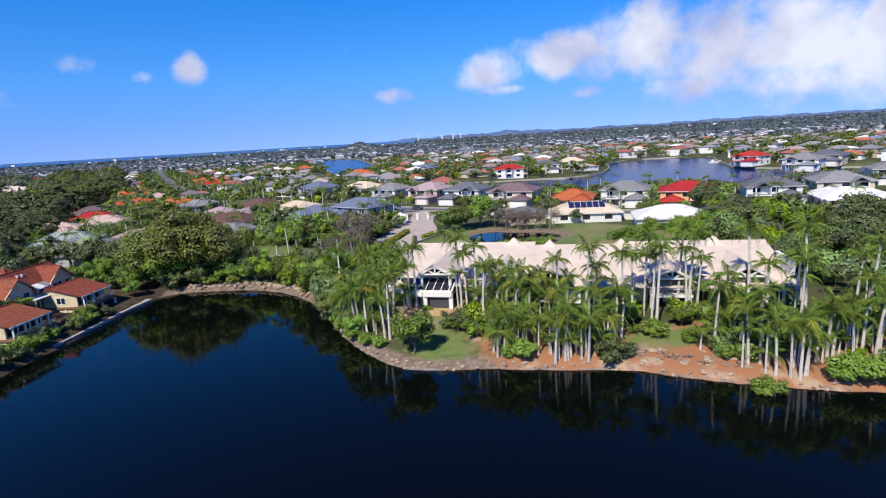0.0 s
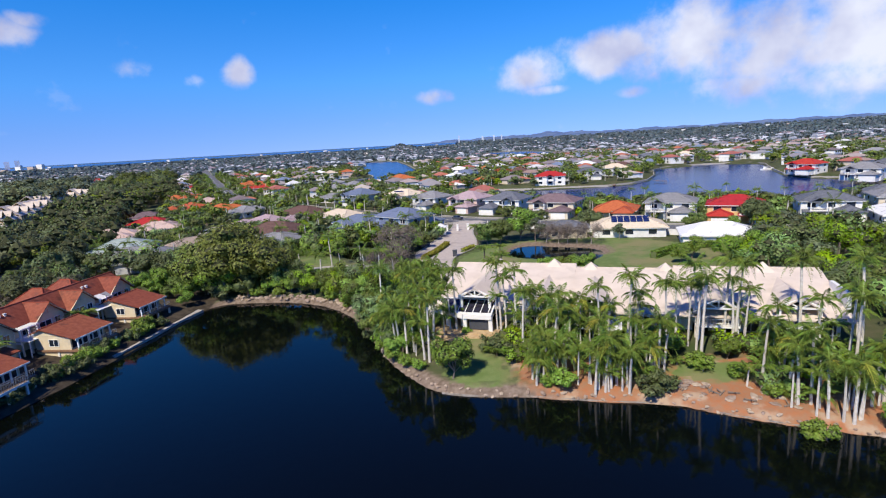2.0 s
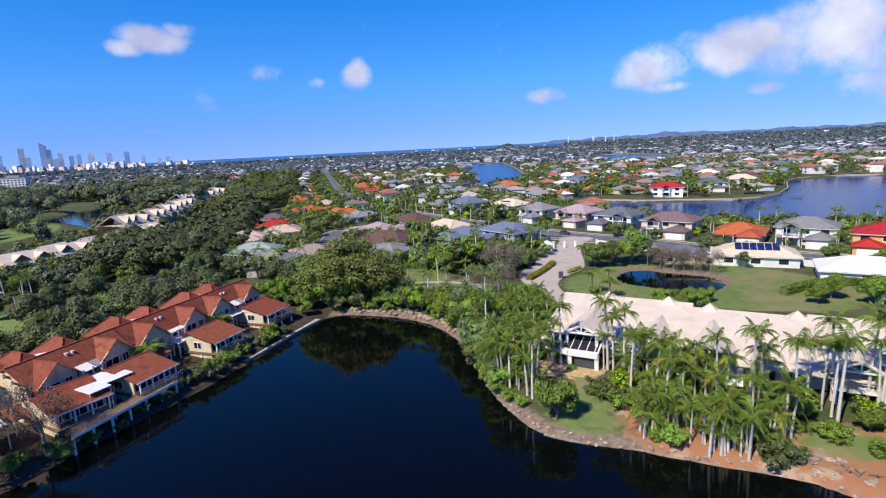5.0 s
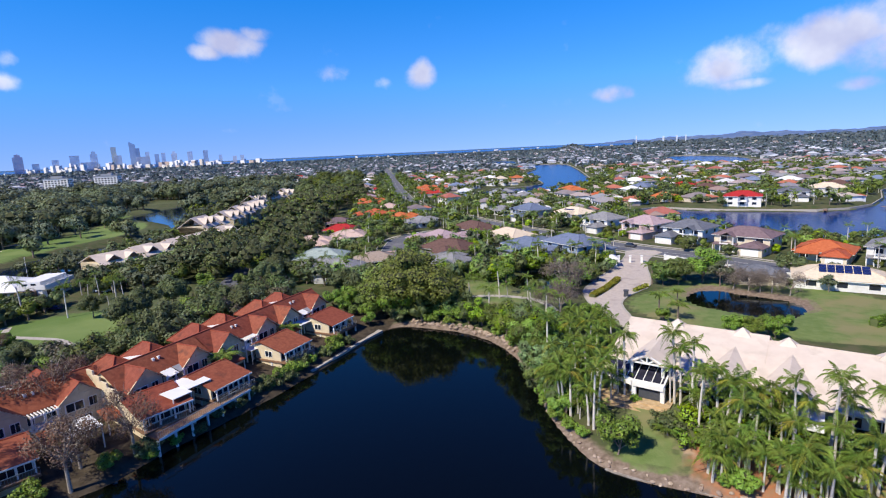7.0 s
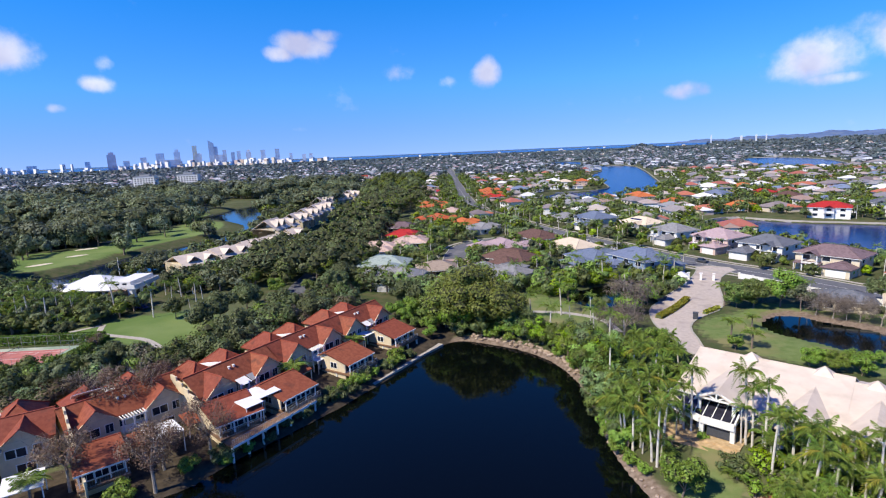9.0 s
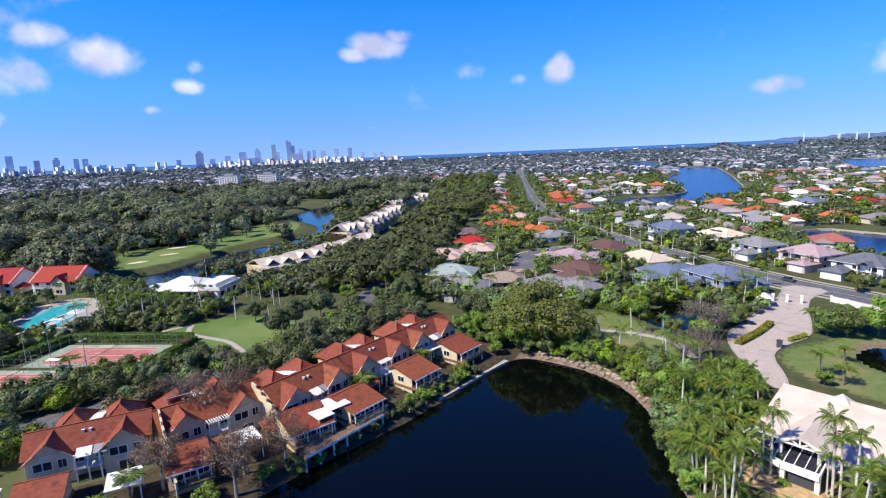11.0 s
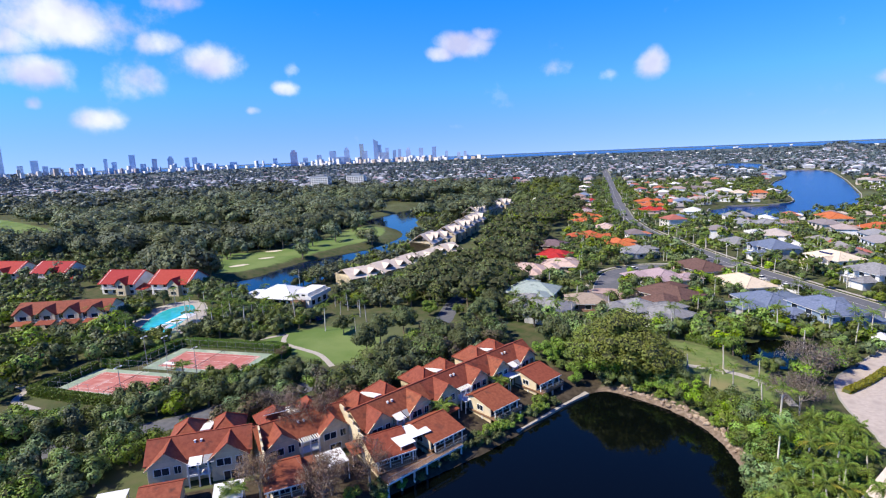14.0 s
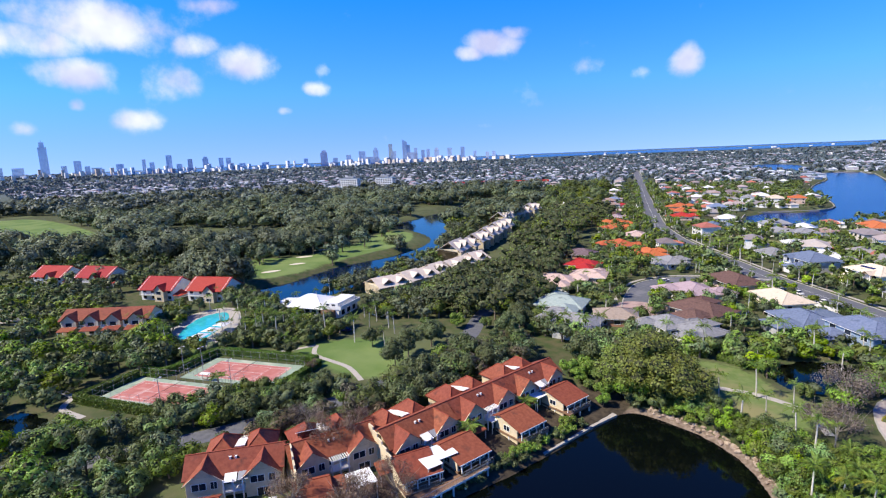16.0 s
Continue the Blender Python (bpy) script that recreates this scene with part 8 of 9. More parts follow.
def palm_thicket():
    """Young palms crowding between the tall ones on the point."""
    rnd = random.Random(31)
    crown, stem = Mesh(), Mesh()
    for x0, y0 in SHORE_PALMS[4:40] + SHORE_PALMS[46:76]:
        for _ in range(1 if rnd.random() < 0.7 else 2):
            x, y = x0 + rnd.uniform(-1.8, 1.8), y0 + rnd.uniform(-0.6, 2.4)
            z = height(x, y)
            if z < 0.6 or any(signed_distance(np.array([x]), np.array([y]), lp)[0] < 0.5 for lp in LAWNS[:2]):
                continue
            h, s, turn = rnd.uniform(1.6, 5.6), rnd.uniform(0.7, 1.0), rnd.uniform(0, 360)
            stem.tube([(x, y, z - 0.3), (x + rnd.uniform(-0.2, 0.2), y, z + h)], (0.14, 0.08), 6)
            for k in range(11):
                src = FROND_SHAPES[(0, 1, 0, 2)[k % 4]]
                at = pose(x, y, z + h, 0, -rnd.uniform(-4, 30), turn + 137.5 * k) @ Matrix.Diagonal((s, s * 0.8, s, 1))
                i = len(crown.v)
                crown.v += [tuple(at @ Vector(p)) for p in src.v]
                crown.f += [tuple(i + j for j in f) for f in src.f]
    ob = single("palm_thicket", crown, "frond", "young feathery palms crowding between the tall trunks", "palm trees", "stuff")
    part("trunks", stem, "palebark", ob)


palm_thicket()


# ---------------------------------------------------------------- the suburb and woods beyond, and the skyline
def island_colour(name, colours, rough=0.8):
    """One of several colours for each separate piece of a joined mesh."""
    m = bpy.data.materials.new(name)
    m.use_nodes = True
    nt = m.node_tree
    b = nt.nodes["Principled BSDF"]
    b.inputs["Roughness"].default_value = rough
    g = nt.nodes.new("ShaderNodeNewGeometry")
    r = nt.nodes.new("ShaderNodeValToRGB")
    r.color_ramp.interpolation = "CONSTANT"
    while len(r.color_ramp.elements) < len(colours):
        r.color_ramp.elements.new(1.0)
    for k, (e, c) in enumerate(zip(r.color_ramp.elements, colours)):
        e.position, e.color = k / len(colours), (*c, 1)
    nt.links.new(g.outputs["Random Per Island"], r.inputs[0])
    no = nt.nodes.new("ShaderNodeTexNoise")
    no.inputs["Scale"].default_value = 0.7
    nt.links.new(g.outputs["Position"], no.inputs["Vector"])
    hs = nt.nodes.new("ShaderNodeHueSaturation")
    mr = nt.nodes.new("ShaderNodeMapRange")
    mr.inputs["To Min"].default_value, mr.inputs["To Max"].default_value = 0.75, 1.25
    nt.links.new(no.outputs["Fac"], mr.inputs["Value"])
    nt.links.new(mr.outputs[0], hs.inputs["Value"])
    nt.links.new(r.outputs[0], hs.inputs["Color"])
    nt.links.new(hs.outputs[0], b.inputs["Base Color"])
    return m


M["far_roofs"] = island_colour("assorted roofs", [(0.425, 0.142, 0.083), (0.378, 0.307, 0.283), (0.224, 0.212, 0.236), (0.448, 0.389, 0.342), (0.177, 0.142, 0.142), (0.59, 0.59, 0.59), (0.307, 0.212, 0.177), (0.283, 0.26, 0.26), (0.177, 0.224, 0.33), (0.354, 0.118, 0.088), (0.708, 0.708, 0.708), (0.26, 0.26, 0.271), (0.236, 0.201, 0.201), (0.354, 0.283, 0.271)])
# blends a share of blue distance haze into the base colours
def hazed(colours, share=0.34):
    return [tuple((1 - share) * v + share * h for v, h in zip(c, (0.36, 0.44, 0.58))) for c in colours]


M["hazy_roofs"] = island_colour("assorted distant roofs with haze in the colour", hazed([(0.30, 0.12, 0.08), (0.26, 0.24, 0.24), (0.18, 0.18, 0.20), (0.60, 0.60, 0.60), (0.15, 0.13, 0.14), (0.34, 0.30, 0.28), (0.20, 0.19, 0.20), (0.70, 0.70, 0.70), (0.26, 0.16, 0.13)]))
M["hazy_walls"] = island_colour("assorted distant walls with haze in the colour", hazed([(0.70, 0.69, 0.67), (0.78, 0.78, 0.77), (0.55, 0.50, 0.45)]))
M["far_walls"] = island_colour("assorted walls", [(0.76, 0.75, 0.73), (0.62, 0.55, 0.46), (0.80, 0.80, 0.79), (0.50, 0.40, 0.34), (0.74, 0.71, 0.66), (0.82, 0.81, 0.79), (0.80, 0.79, 0.77)])

FAR = np.random.RandomState(5)


def zone_mask(x, y, gap=4.0):
    """True where the far suburb may stand."""
    ok = np.ones(x.shape, bool)
    for c in CANALS + [p for p, _ in PONDS] + [LAKE]:
        ok &= near_distance(x, y, c, 60) > gap
    return ok


def road_mask(x, y, pad):
    ok = np.ones(x.shape, bool)
    for ln_, wide in ROADLINES:
        for k in range(0, len(ln_)):
            ok &= (x - ln_[k, 0]) ** 2 + (y - ln_[k, 1]) ** 2 > (wide / 2 + pad) ** 2
    return ok


WOODS = np.array([(-235, 205), (-215, 100), (-250, 75), (-380, 80), (-420, 0), (-1120, -60), (-1260, 150), (-1120, 420), (-900, 590), (-720, 680), (-540, 720), (-420, 560), (-330, 410), (-290, 340)], float)


def far_houses():
    step = 22.0
    gx, gy = np.meshgrid(np.arange(-2400, 1900, step), np.arange(100, 3100, step))
    x, y = gx.ravel(), gy.ravel()
    a = radians(28)
    x, y = x * math.cos(a) - y * math.sin(a), x * math.sin(a) + y * math.cos(a)
    x = x + FAR.uniform(-4, 4, len(x))
    y = y + FAR.uniform(-4, 4, len(y))
    r, az = np.hypot(x, y), np.degrees(np.arctan2(-x, y))
    keep = (r < 2900) & (az > -50) & (az < 95) & (y > 90) & zone_mask(x, y, 10.0)
    keep &= signed_distance(x, y, WOODS) > 12
    keep &= ~((x < -100) & (x > -420) & (y < 130)) & ~((x > -130) & (x < 130) & (y < 245)) & ~((x < -95) & (x > -330) & (y < 420) & (x < -0.78 * y + 60))
    chance = np.interp(r, [0, 500, 900, 1500, 2900], [0.92, 0.84, 0.50, 0.27, 0.20]) 
    keep &= FAR.uniform(0, 1, len(x)) < chance
    k = np.nonzero(keep)[0]
    k = k[road_mask(x[k], y[k], 11)]
    for h in HOUSES:
        k = k[(x[k] - h[0]) ** 2 + (y[k] - h[1]) ** 2 > 20 ** 2]
    x, y = x[k], y[k]
    n = len(x)
    z = ground_height(x, y)
    w, d = FAR.uniform(5.5, 9, n), FAR.uniform(4.5, 6.5, n)
    hh = np.where(FAR.uniform(0, 1, n) < 0.45, 5.7, 3.0)
    t = radians(28) + np.where(FAR.uniform(0, 1, n) < 0.5, 0, math.pi / 2) + FAR.normal(scale=0.15, size=n)
    ct, st = np.cos(t), np.sin(t)

    def at(lx, ly, lz):
        return np.stack([x + lx * ct - ly * st, y + lx * st + ly * ct, z + lz], 1)
    zero = np.zeros(n)
    # main block, and a cross wing that is as high or a storey lower
    wing = FAR.choice([-1.0, 1.0], n)
    low = np.where(FAR.uniform(0, 1, n) < 0.5, hh, np.minimum(hh, 3.0))
    blocks = ((zero, zero, w, d, hh), (wing * w * 0.52, -d * 0.75, w * 0.42, d * 0.85, low - 0.12))
    walls, roofs = [], []
    o = 0.65
    for bx_, by_, bw, bd, bh in blocks:
        walls.append(np.stack([at(bx_ + sx * bw, by_ + sy * bd, lz) for lz in (zero - 1, bh) for sx, sy in ((-1, -1), (1, -1), (1, 1), (-1, 1))], 1))
        m_ = np.minimum(bw, bd)
        rx_, ry_ = np.maximum(bw - m_ * 0.95, 0.05), np.maximum(bd - m_ * 0.95, 0.0)
        roofs.append(np.stack([at(bx_ + sx * (bw + o), by_ + sy * (bd + o), bh - 0.1) for sx, sy in ((-1, -1), (1, -1), (1, 1), (-1, 1))]
                              + [at(bx_ - rx_, by_ - ry_, bh + m_ * 0.42), at(bx_ + rx_, by_ + ry_, bh + m_ * 0.42)], 1))
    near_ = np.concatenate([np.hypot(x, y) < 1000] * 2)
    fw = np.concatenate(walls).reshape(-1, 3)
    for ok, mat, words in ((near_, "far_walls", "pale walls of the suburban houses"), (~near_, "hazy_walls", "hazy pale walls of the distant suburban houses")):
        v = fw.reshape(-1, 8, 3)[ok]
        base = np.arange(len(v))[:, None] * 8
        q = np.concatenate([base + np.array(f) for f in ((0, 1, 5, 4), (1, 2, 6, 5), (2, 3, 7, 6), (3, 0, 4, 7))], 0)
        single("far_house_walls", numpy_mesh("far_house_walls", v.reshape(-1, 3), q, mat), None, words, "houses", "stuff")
    # main ridges run along the block, those of the wings across
    cross = np.arange(2 * n) >= n
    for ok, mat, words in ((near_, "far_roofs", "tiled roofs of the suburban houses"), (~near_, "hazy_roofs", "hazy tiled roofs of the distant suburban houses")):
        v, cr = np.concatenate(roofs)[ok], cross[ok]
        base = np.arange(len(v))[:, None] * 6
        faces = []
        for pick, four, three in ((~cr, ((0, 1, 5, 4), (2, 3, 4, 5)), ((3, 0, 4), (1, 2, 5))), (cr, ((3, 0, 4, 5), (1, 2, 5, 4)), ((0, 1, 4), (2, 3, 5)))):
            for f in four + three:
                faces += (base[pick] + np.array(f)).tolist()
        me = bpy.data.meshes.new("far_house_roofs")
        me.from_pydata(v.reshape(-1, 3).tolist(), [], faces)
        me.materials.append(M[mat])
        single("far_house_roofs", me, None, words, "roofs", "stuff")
    # dark windows on the nearer ones
    near = np.hypot(x, y) < 1100
    rows = []
    for fx, side in ((-0.5, -1), (0.1, -1), (0.6, -1), (-0.5, 1), (0.1, 1), (0.6, 1)):
        for lev in (1.5, 4.2):
            ok = near & (hh > lev + 1)
            a = [p[ok] for p in (at(w * fx - 1.0, side * (d + 0.05), zero + lev - 0.7), at(w * fx + 1.0, side * (d + 0.05), zero + lev - 0.7), at(w * fx + 1.0, side * (d + 0.05), zero + lev + 0.7), at(w * fx - 1.0, side * (d + 0.05), zero + lev + 0.7))]
            rows.append(np.stack(a, 1))
    v = np.concatenate(rows, 0).reshape(-1, 3)
    single("far_house_windows", numpy_mesh("far_house_windows", v, np.arange(len(v)).reshape(-1, 4), "glass"), None, "dark windows of the distant houses", "windows", "stuff")
    return x, y


def far_trees(name, x, y, high, wide, leaves, size, mat, label, scales=None, lob=10, skin=(0.27, 0.46), spread=0.40):
    """Many crowns of loose leaf clumps with stems, as one mass."""
    n = len(x)
    z = ground_height(x, y)
    sc = FAR.uniform(0.6, 1.3, n) if scales is None else np.asarray(scales)
    tot = n * leaves
    lobes = FAR.normal(scale=spread, size=(n, lob, 3)) * np.array([1, 1, 0.75])
    which = FAR.randint(0, lob, (n, leaves))
    c = lobes[np.arange(n)[:, None], which]
    d = FAR.normal(size=(n, leaves, 3))
    d /= np.linalg.norm(d, axis=2)[:, :, None]
    p = c + d * FAR.uniform(*skin, (n, leaves))[:, :, None]
    p[:, :, 2] = np.maximum(p[:, :, 2], -0.8)
    p = p * np.array([wide, wide, high * 0.42]) * sc[:, None, None]
    p[:, :, 2] += (high * 0.50) * sc[:, None] + z[:, None]
    p[:, :, 0] += x[:, None]
    p[:, :, 1] += y[:, None]
    nn = d * 0.75 + 0.9 * (c + d * 0.5) + FAR.normal(scale=0.12, size=d.shape) + np.array([0, 0, 0.15])
    nn /= np.linalg.norm(nn, axis=2)[:, :, None]
    p, nn = p.reshape(-1, 3), nn.reshape(-1, 3)
    u = np.cross(nn, FAR.normal(size=nn.shape))
    u /= np.linalg.norm(u, axis=1)[:, None] + 1e-9
    w = np.cross(nn, u)
    s = (size * FAR.uniform(0.6, 1.3, tot))[:, None]
    q = np.stack([p - u * s - w * s * 0.6, p + u * s - w * s * 0.6, p + w * s * 1.1], 1).reshape(-1, 3)
    # one dark core a lobe, for the crown's inner shade
    grow = np.array([wide, wide, high * 0.42])
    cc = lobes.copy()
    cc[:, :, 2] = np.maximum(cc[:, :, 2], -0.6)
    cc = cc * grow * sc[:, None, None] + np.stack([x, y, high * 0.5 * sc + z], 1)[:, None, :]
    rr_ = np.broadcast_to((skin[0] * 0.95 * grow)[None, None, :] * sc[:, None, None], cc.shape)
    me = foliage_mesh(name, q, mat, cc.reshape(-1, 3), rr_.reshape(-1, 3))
    for at in ("tone", "hue"):
        one = FAR.uniform(-1, 1, n)
        me.attributes.new(at, "FLOAT", "POINT").data.foreach_set("value", np.concatenate([np.repeat(one, leaves * 3), np.repeat(one, lob * 6)]).astype(np.float32))
    ob = single(name, me, None, label, "trees", "stuff")
    st = Mesh()
    r = 0.02 * high
    tv = np.stack([np.stack([x + r * dx, y + r * dy, z + zz * high * sc], 1) for zz in (-0.03, 0.45) for dx, dy in ((-1, -1), (1, -1), (1, 1), (-1, 1))], 1).reshape(-1, 3)
    base = np.arange(n)[:, None] * 8
    tq = np.concatenate([base + np.array(f) for f in ((0, 1, 5, 4), (1, 2, 6, 5), (2, 3, 7, 6), (3, 0, 4, 7))], 0)
    part("trunks", numpy_mesh("trunks", tv, tq, "bark"), None, ob)
    return ob


def wood_points(count, loop, keep_open):
    lo, hi = loop.min(0), loop.max(0)
    x, y = FAR.uniform(lo[0], hi[0], count * 6), FAR.uniform(lo[1], hi[1], count * 6)
    ok = signed_distance(x, y, loop) < 0
    for c in CANALS:
        ok &= near_distance(x, y, c, 40) > 3
    for g in keep_open:
        ok &= near_distance(x, y, g, 30) > 6
    # clearings
    ok &= (np.sin(x * 0.021 + 1.3) * np.sin(y * 0.027 + 0.4) + 0.4 * np.sin(x * 0.06) * np.sin(y * 0.05)) < 0.36
    for b in ((-260, 60), (-240, 74), (-250, 62), (-344, 28), (-336, 34), (-320, 44), (-312, 48)):
        ok &= (x - b[0]) ** 2 + (y - b[1]) ** 2 > 19 ** 2
    r = np.hypot(x, y)
    ok &= FAR.uniform(0, 1, len(x)) < np.interp(r, [420, 520, 760, 900], [0.44, 0.18, 0.13, 0.10])
    k = np.nonzero(ok)[0][:count]
    return x[k], y[k]


far_houses()
x, y = wood_points(5600, WOODS, GOLF)
r = np.hypot(x, y)
far_trees("golf_wood_near", x[r < 430], y[r < 430], 16.0, 8.6, 640, 0.60, "leaf_olive", "mixed gum trees around the golf course", None, 7, (0.36, 0.56), 0.32)
mid_ = (r >= 430) & (r < 800)
far_trees("golf_wood_middle", x[mid_], y[mid_], 18.0, 11.0, 320, 0.95, "leaf_olive", "tall gum trees between the fairways", None, 6, (0.40, 0.60), 0.30)
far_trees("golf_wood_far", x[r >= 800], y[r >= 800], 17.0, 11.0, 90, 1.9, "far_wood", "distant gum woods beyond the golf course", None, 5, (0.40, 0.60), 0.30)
for mat, tone in (("leaf_mid", "mid green"), ("leaf_bright", "bright green"), ("leaf_dark", "dark green"), ("leaf_olive", "olive green"), ("leaf_brown", "brownish olive")):
    b = np.array([(x, y, s) for k, x, y, s in BUCKET if k == mat])
    for lo_, hi_, leaves, size in ((0, 150, 1100, 0.22), (150, 260, 460, 0.34), (260, 1e4, 200, 0.52)):
        x, y, s = b.T
        k = (np.hypot(x, y) >= lo_) & (np.hypot(x, y) < hi_)
        if k.any():
            far_trees("garden_trees", x[k], y[k], 9.5, 5.0, leaves, size, mat, f"{tone} garden trees crowding between roads and houses", s[k])
# undergrowth between the palms on the point
ux, uy = FAR.uniform(3, 60, 420), FAR.uniform(52, 76, 420)
line = np.interp(ux, [3, 10, 20, 26, 33, 46, 60], [63.5, 62, 61.5, 60, 56, 52.6, 49.5])
ok = (uy > line + 1.2) & (uy < line + 13) & (np.hypot(ux - 27, uy - 63.5) > 7)
ok &= FAR.uniform(0, 1, 420) < np.interp(uy - line, [1, 5, 8], [0.18, 0.5, 0.9])
for lp in LAWNS[:2]:
    ok &= signed_distance(ux, uy, lp) > 0.8
far_trees("undergrowth", ux[ok], uy[ok], 2.7, 1.7, 300, 0.17, "leaf_bright", "low leafy undergrowth between the palm trunks")
x, y, s = np.array(BANK).T
odd = np.arange(len(x)) % 2 == 0
far_trees("bank_trees", x[odd], y[odd], 9.0, 4.2, 3000, 0.15, "leaf_bright", "lush bright green trees overhanging the lake bank", s[odd], 18, (0.16, 0.32), 0.44)
far_trees("bank_trees", x[~odd], y[~odd], 9.0, 4.2, 3000, 0.15, "leaf_mid", "lush mid green trees overhanging the lake bank", s[~odd], 18, (0.16, 0.32), 0.44)
# single gums standing in the fairway
gx, gy = np.array([(-285, 163), (-305, 160), (-300, 196), (-268, 152), (-318, 150), (-312, 140), (-300, 122), (-318, 205), (-330, 232), (-318, 112), (-322, 180), (-296, 176), (-345, 250), (-309, 128), (-272, 205)], float).T
far_trees("fairway_trees", gx, gy, 13.5, 6.2, 900, 0.42, "leaf_olive", "single gum trees standing in the fairway")
# tall crowns at the far end of the terraces
tall = [(RND.uniform(-1, 1), RND.uniform(0, 1)) for _ in range(64)]
x = np.array([-290 - 150 * v + 26 * u for u, v in tall])
y = np.array([410 + 270 * v + 20 * u for u, v in tall])
far_trees("tall_trees", x, y, 19.0, 9.5, 900, 0.6, "leaf_mid", "tall dense trees at the far end of the terraces", np.array([0.7 + 0.5 * v for u, v in tall]))
# garden trees among the far houses
for low, high_, n, nm in ((200, 900, 8600, "suburb_trees_near"), (900, 2700, 14000, "suburb_trees_far")):
    a = np.radians(FAR.uniform(-50, 95, n))
    rr = np.sqrt(FAR.uniform(low ** 2, high_ ** 2, n))
    x, y = -rr * np.sin(a), rr * np.cos(a)
    ok = (y > 90) & zone_mask(x, y) & (signed_distance(x, y, WOODS) > 0)
    ok &= ~((x < -95) & (x > -330) & (y < 420) & (x < -0.78 * y + 60)) & ~((x > -135) & (x < 150) & (y < 235))
    k = np.nonzero(ok)[0]
    k = k[road_mask(x[k], y[k], 3)]
    for h in HOUSES:
        k = k[(x[k] - h[0]) ** 2 + (y[k] - h[1]) ** 2 > 11 ** 2]
    if low < 900:
        far_trees(nm, x[k], y[k], 8.0, 3.9, 84, 0.72, "leaf_mid", "garden trees among the suburban houses", lob=6)
    else:
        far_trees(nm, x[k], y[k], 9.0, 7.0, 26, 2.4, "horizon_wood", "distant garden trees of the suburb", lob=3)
# belts of trees towards the horizon
n = 6500
a = np.radians(FAR.uniform(-50, 95, n))
rr = FAR.uniform(2000, 4700, n)
sea_side = (np.degrees(a) > 2) & (np.degrees(a) < 80) & (rr > 3650)
a, rr = a[~sea_side], rr[~sea_side]
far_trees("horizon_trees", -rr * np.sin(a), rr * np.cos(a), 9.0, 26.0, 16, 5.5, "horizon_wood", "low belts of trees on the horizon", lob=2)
n = 150
a = np.radians(np.where(FAR.uniform(0, 1, n) < 0.2, FAR.uniform(-50, 10, n), FAR.uniform(10, 95, n)))
rr = FAR.uniform(2500, 4200, n)
x, y = -rr * np.sin(a), rr * np.cos(a)
z = ground_height(x, y)
bx = Mesh()
for i in range(n):
    w, d, h = FAR.uniform(4, 11), FAR.uniform(4, 8), FAR.uniform(5, 10)
    bx.box(x[i] - w, x[i] + w, y[i] - d, y[i] + d, z[i] - 2, z[i] + h)
single("horizon_buildings", bx, "far_walls", "pale low buildings on the horizon", "buildings", "stuff")


# facade colours lightened and blued to imitate distance haze
M["tower_blue"] = material("blue-grey tower facade with haze tint", (0.60, 0.70, 0.86), (0.68, 0.77, 0.90), rough=0.4, scale=0.03, spec=0.5)
M["tower_dark"] = material("dark glass tower facade with haze tint", (0.40, 0.50, 0.68), (0.46, 0.56, 0.74), rough=0.3, scale=0.03, spec=0.5)
M["tower_pale"] = material("pale concrete tower facade with haze tint", (0.74, 0.80, 0.88), (0.82, 0.86, 0.92), rough=0.7, scale=0.03)
M["tower_pink"] = material("pink tower facade with haze tint", (0.58, 0.50, 0.60), (0.64, 0.56, 0.64), rough=0.7, scale=0.03)
M["tower_ochre"] = material("ochre tower facade with haze tint", (0.62, 0.62, 0.52), (0.68, 0.67, 0.56), rough=0.7, scale=0.03)


for k in ("tower_blue", "tower_dark", "tower_pale", "tower_pink", "tower_ochre"):
    nt = M[k].node_tree
    bs = nt.nodes["Principled BSDF"]
    src = bs.inputs["Base Color"].links[0].from_socket
    ge, sp_, wv = nt.nodes.new("ShaderNodeNewGeometry"), nt.nodes.new("ShaderNodeSeparateXYZ"), nt.nodes.new("ShaderNodeMath")
    nt.links.new(ge.outputs["Position"], sp_.inputs[0])
    wv.operation = "PINGPONG"
    wv.inputs[1].default_value = 3.0
    nt.links.new(sp_.outputs["Z"], wv.inputs[0])
    mr_, mx_ = nt.nodes.new("ShaderNodeMapRange"), nt.nodes.new("ShaderNodeMix")
    mr_.inputs["From Min"].default_value, mr_.inputs["From Max"].default_value = 1.2, 1.6
    mr_.inputs["To Max"].default_value = 0.28
    nt.links.new(wv.outputs[0], mr_.inputs["Value"])
    mx_.data_type = "RGBA"
    mx_.inputs[7].default_value = (0.10, 0.14, 0.20, 1)
    nt.links.new(mr_.outputs[0], mx_.inputs[0])
    nt.links.new(src, mx_.inputs[6])
    nt.links.new(mx_.outputs[2], bs.inputs["Base Color"])
    # part transparent, so the sky shows through as haze
    haze_veil, thin = nt.nodes.new("ShaderNodeMixShader"), nt.nodes.new("ShaderNodeBsdfTransparent")
    haze_veil.inputs[0].default_value = 0.42
    nt.links.new(bs.outputs[0], haze_veil.inputs[1])
    nt.links.new(thin.outputs[0], haze_veil.inputs[2])
    nt.links.new(haze_veil.outputs[0], nt.nodes["Material Output"].inputs["Surface"])


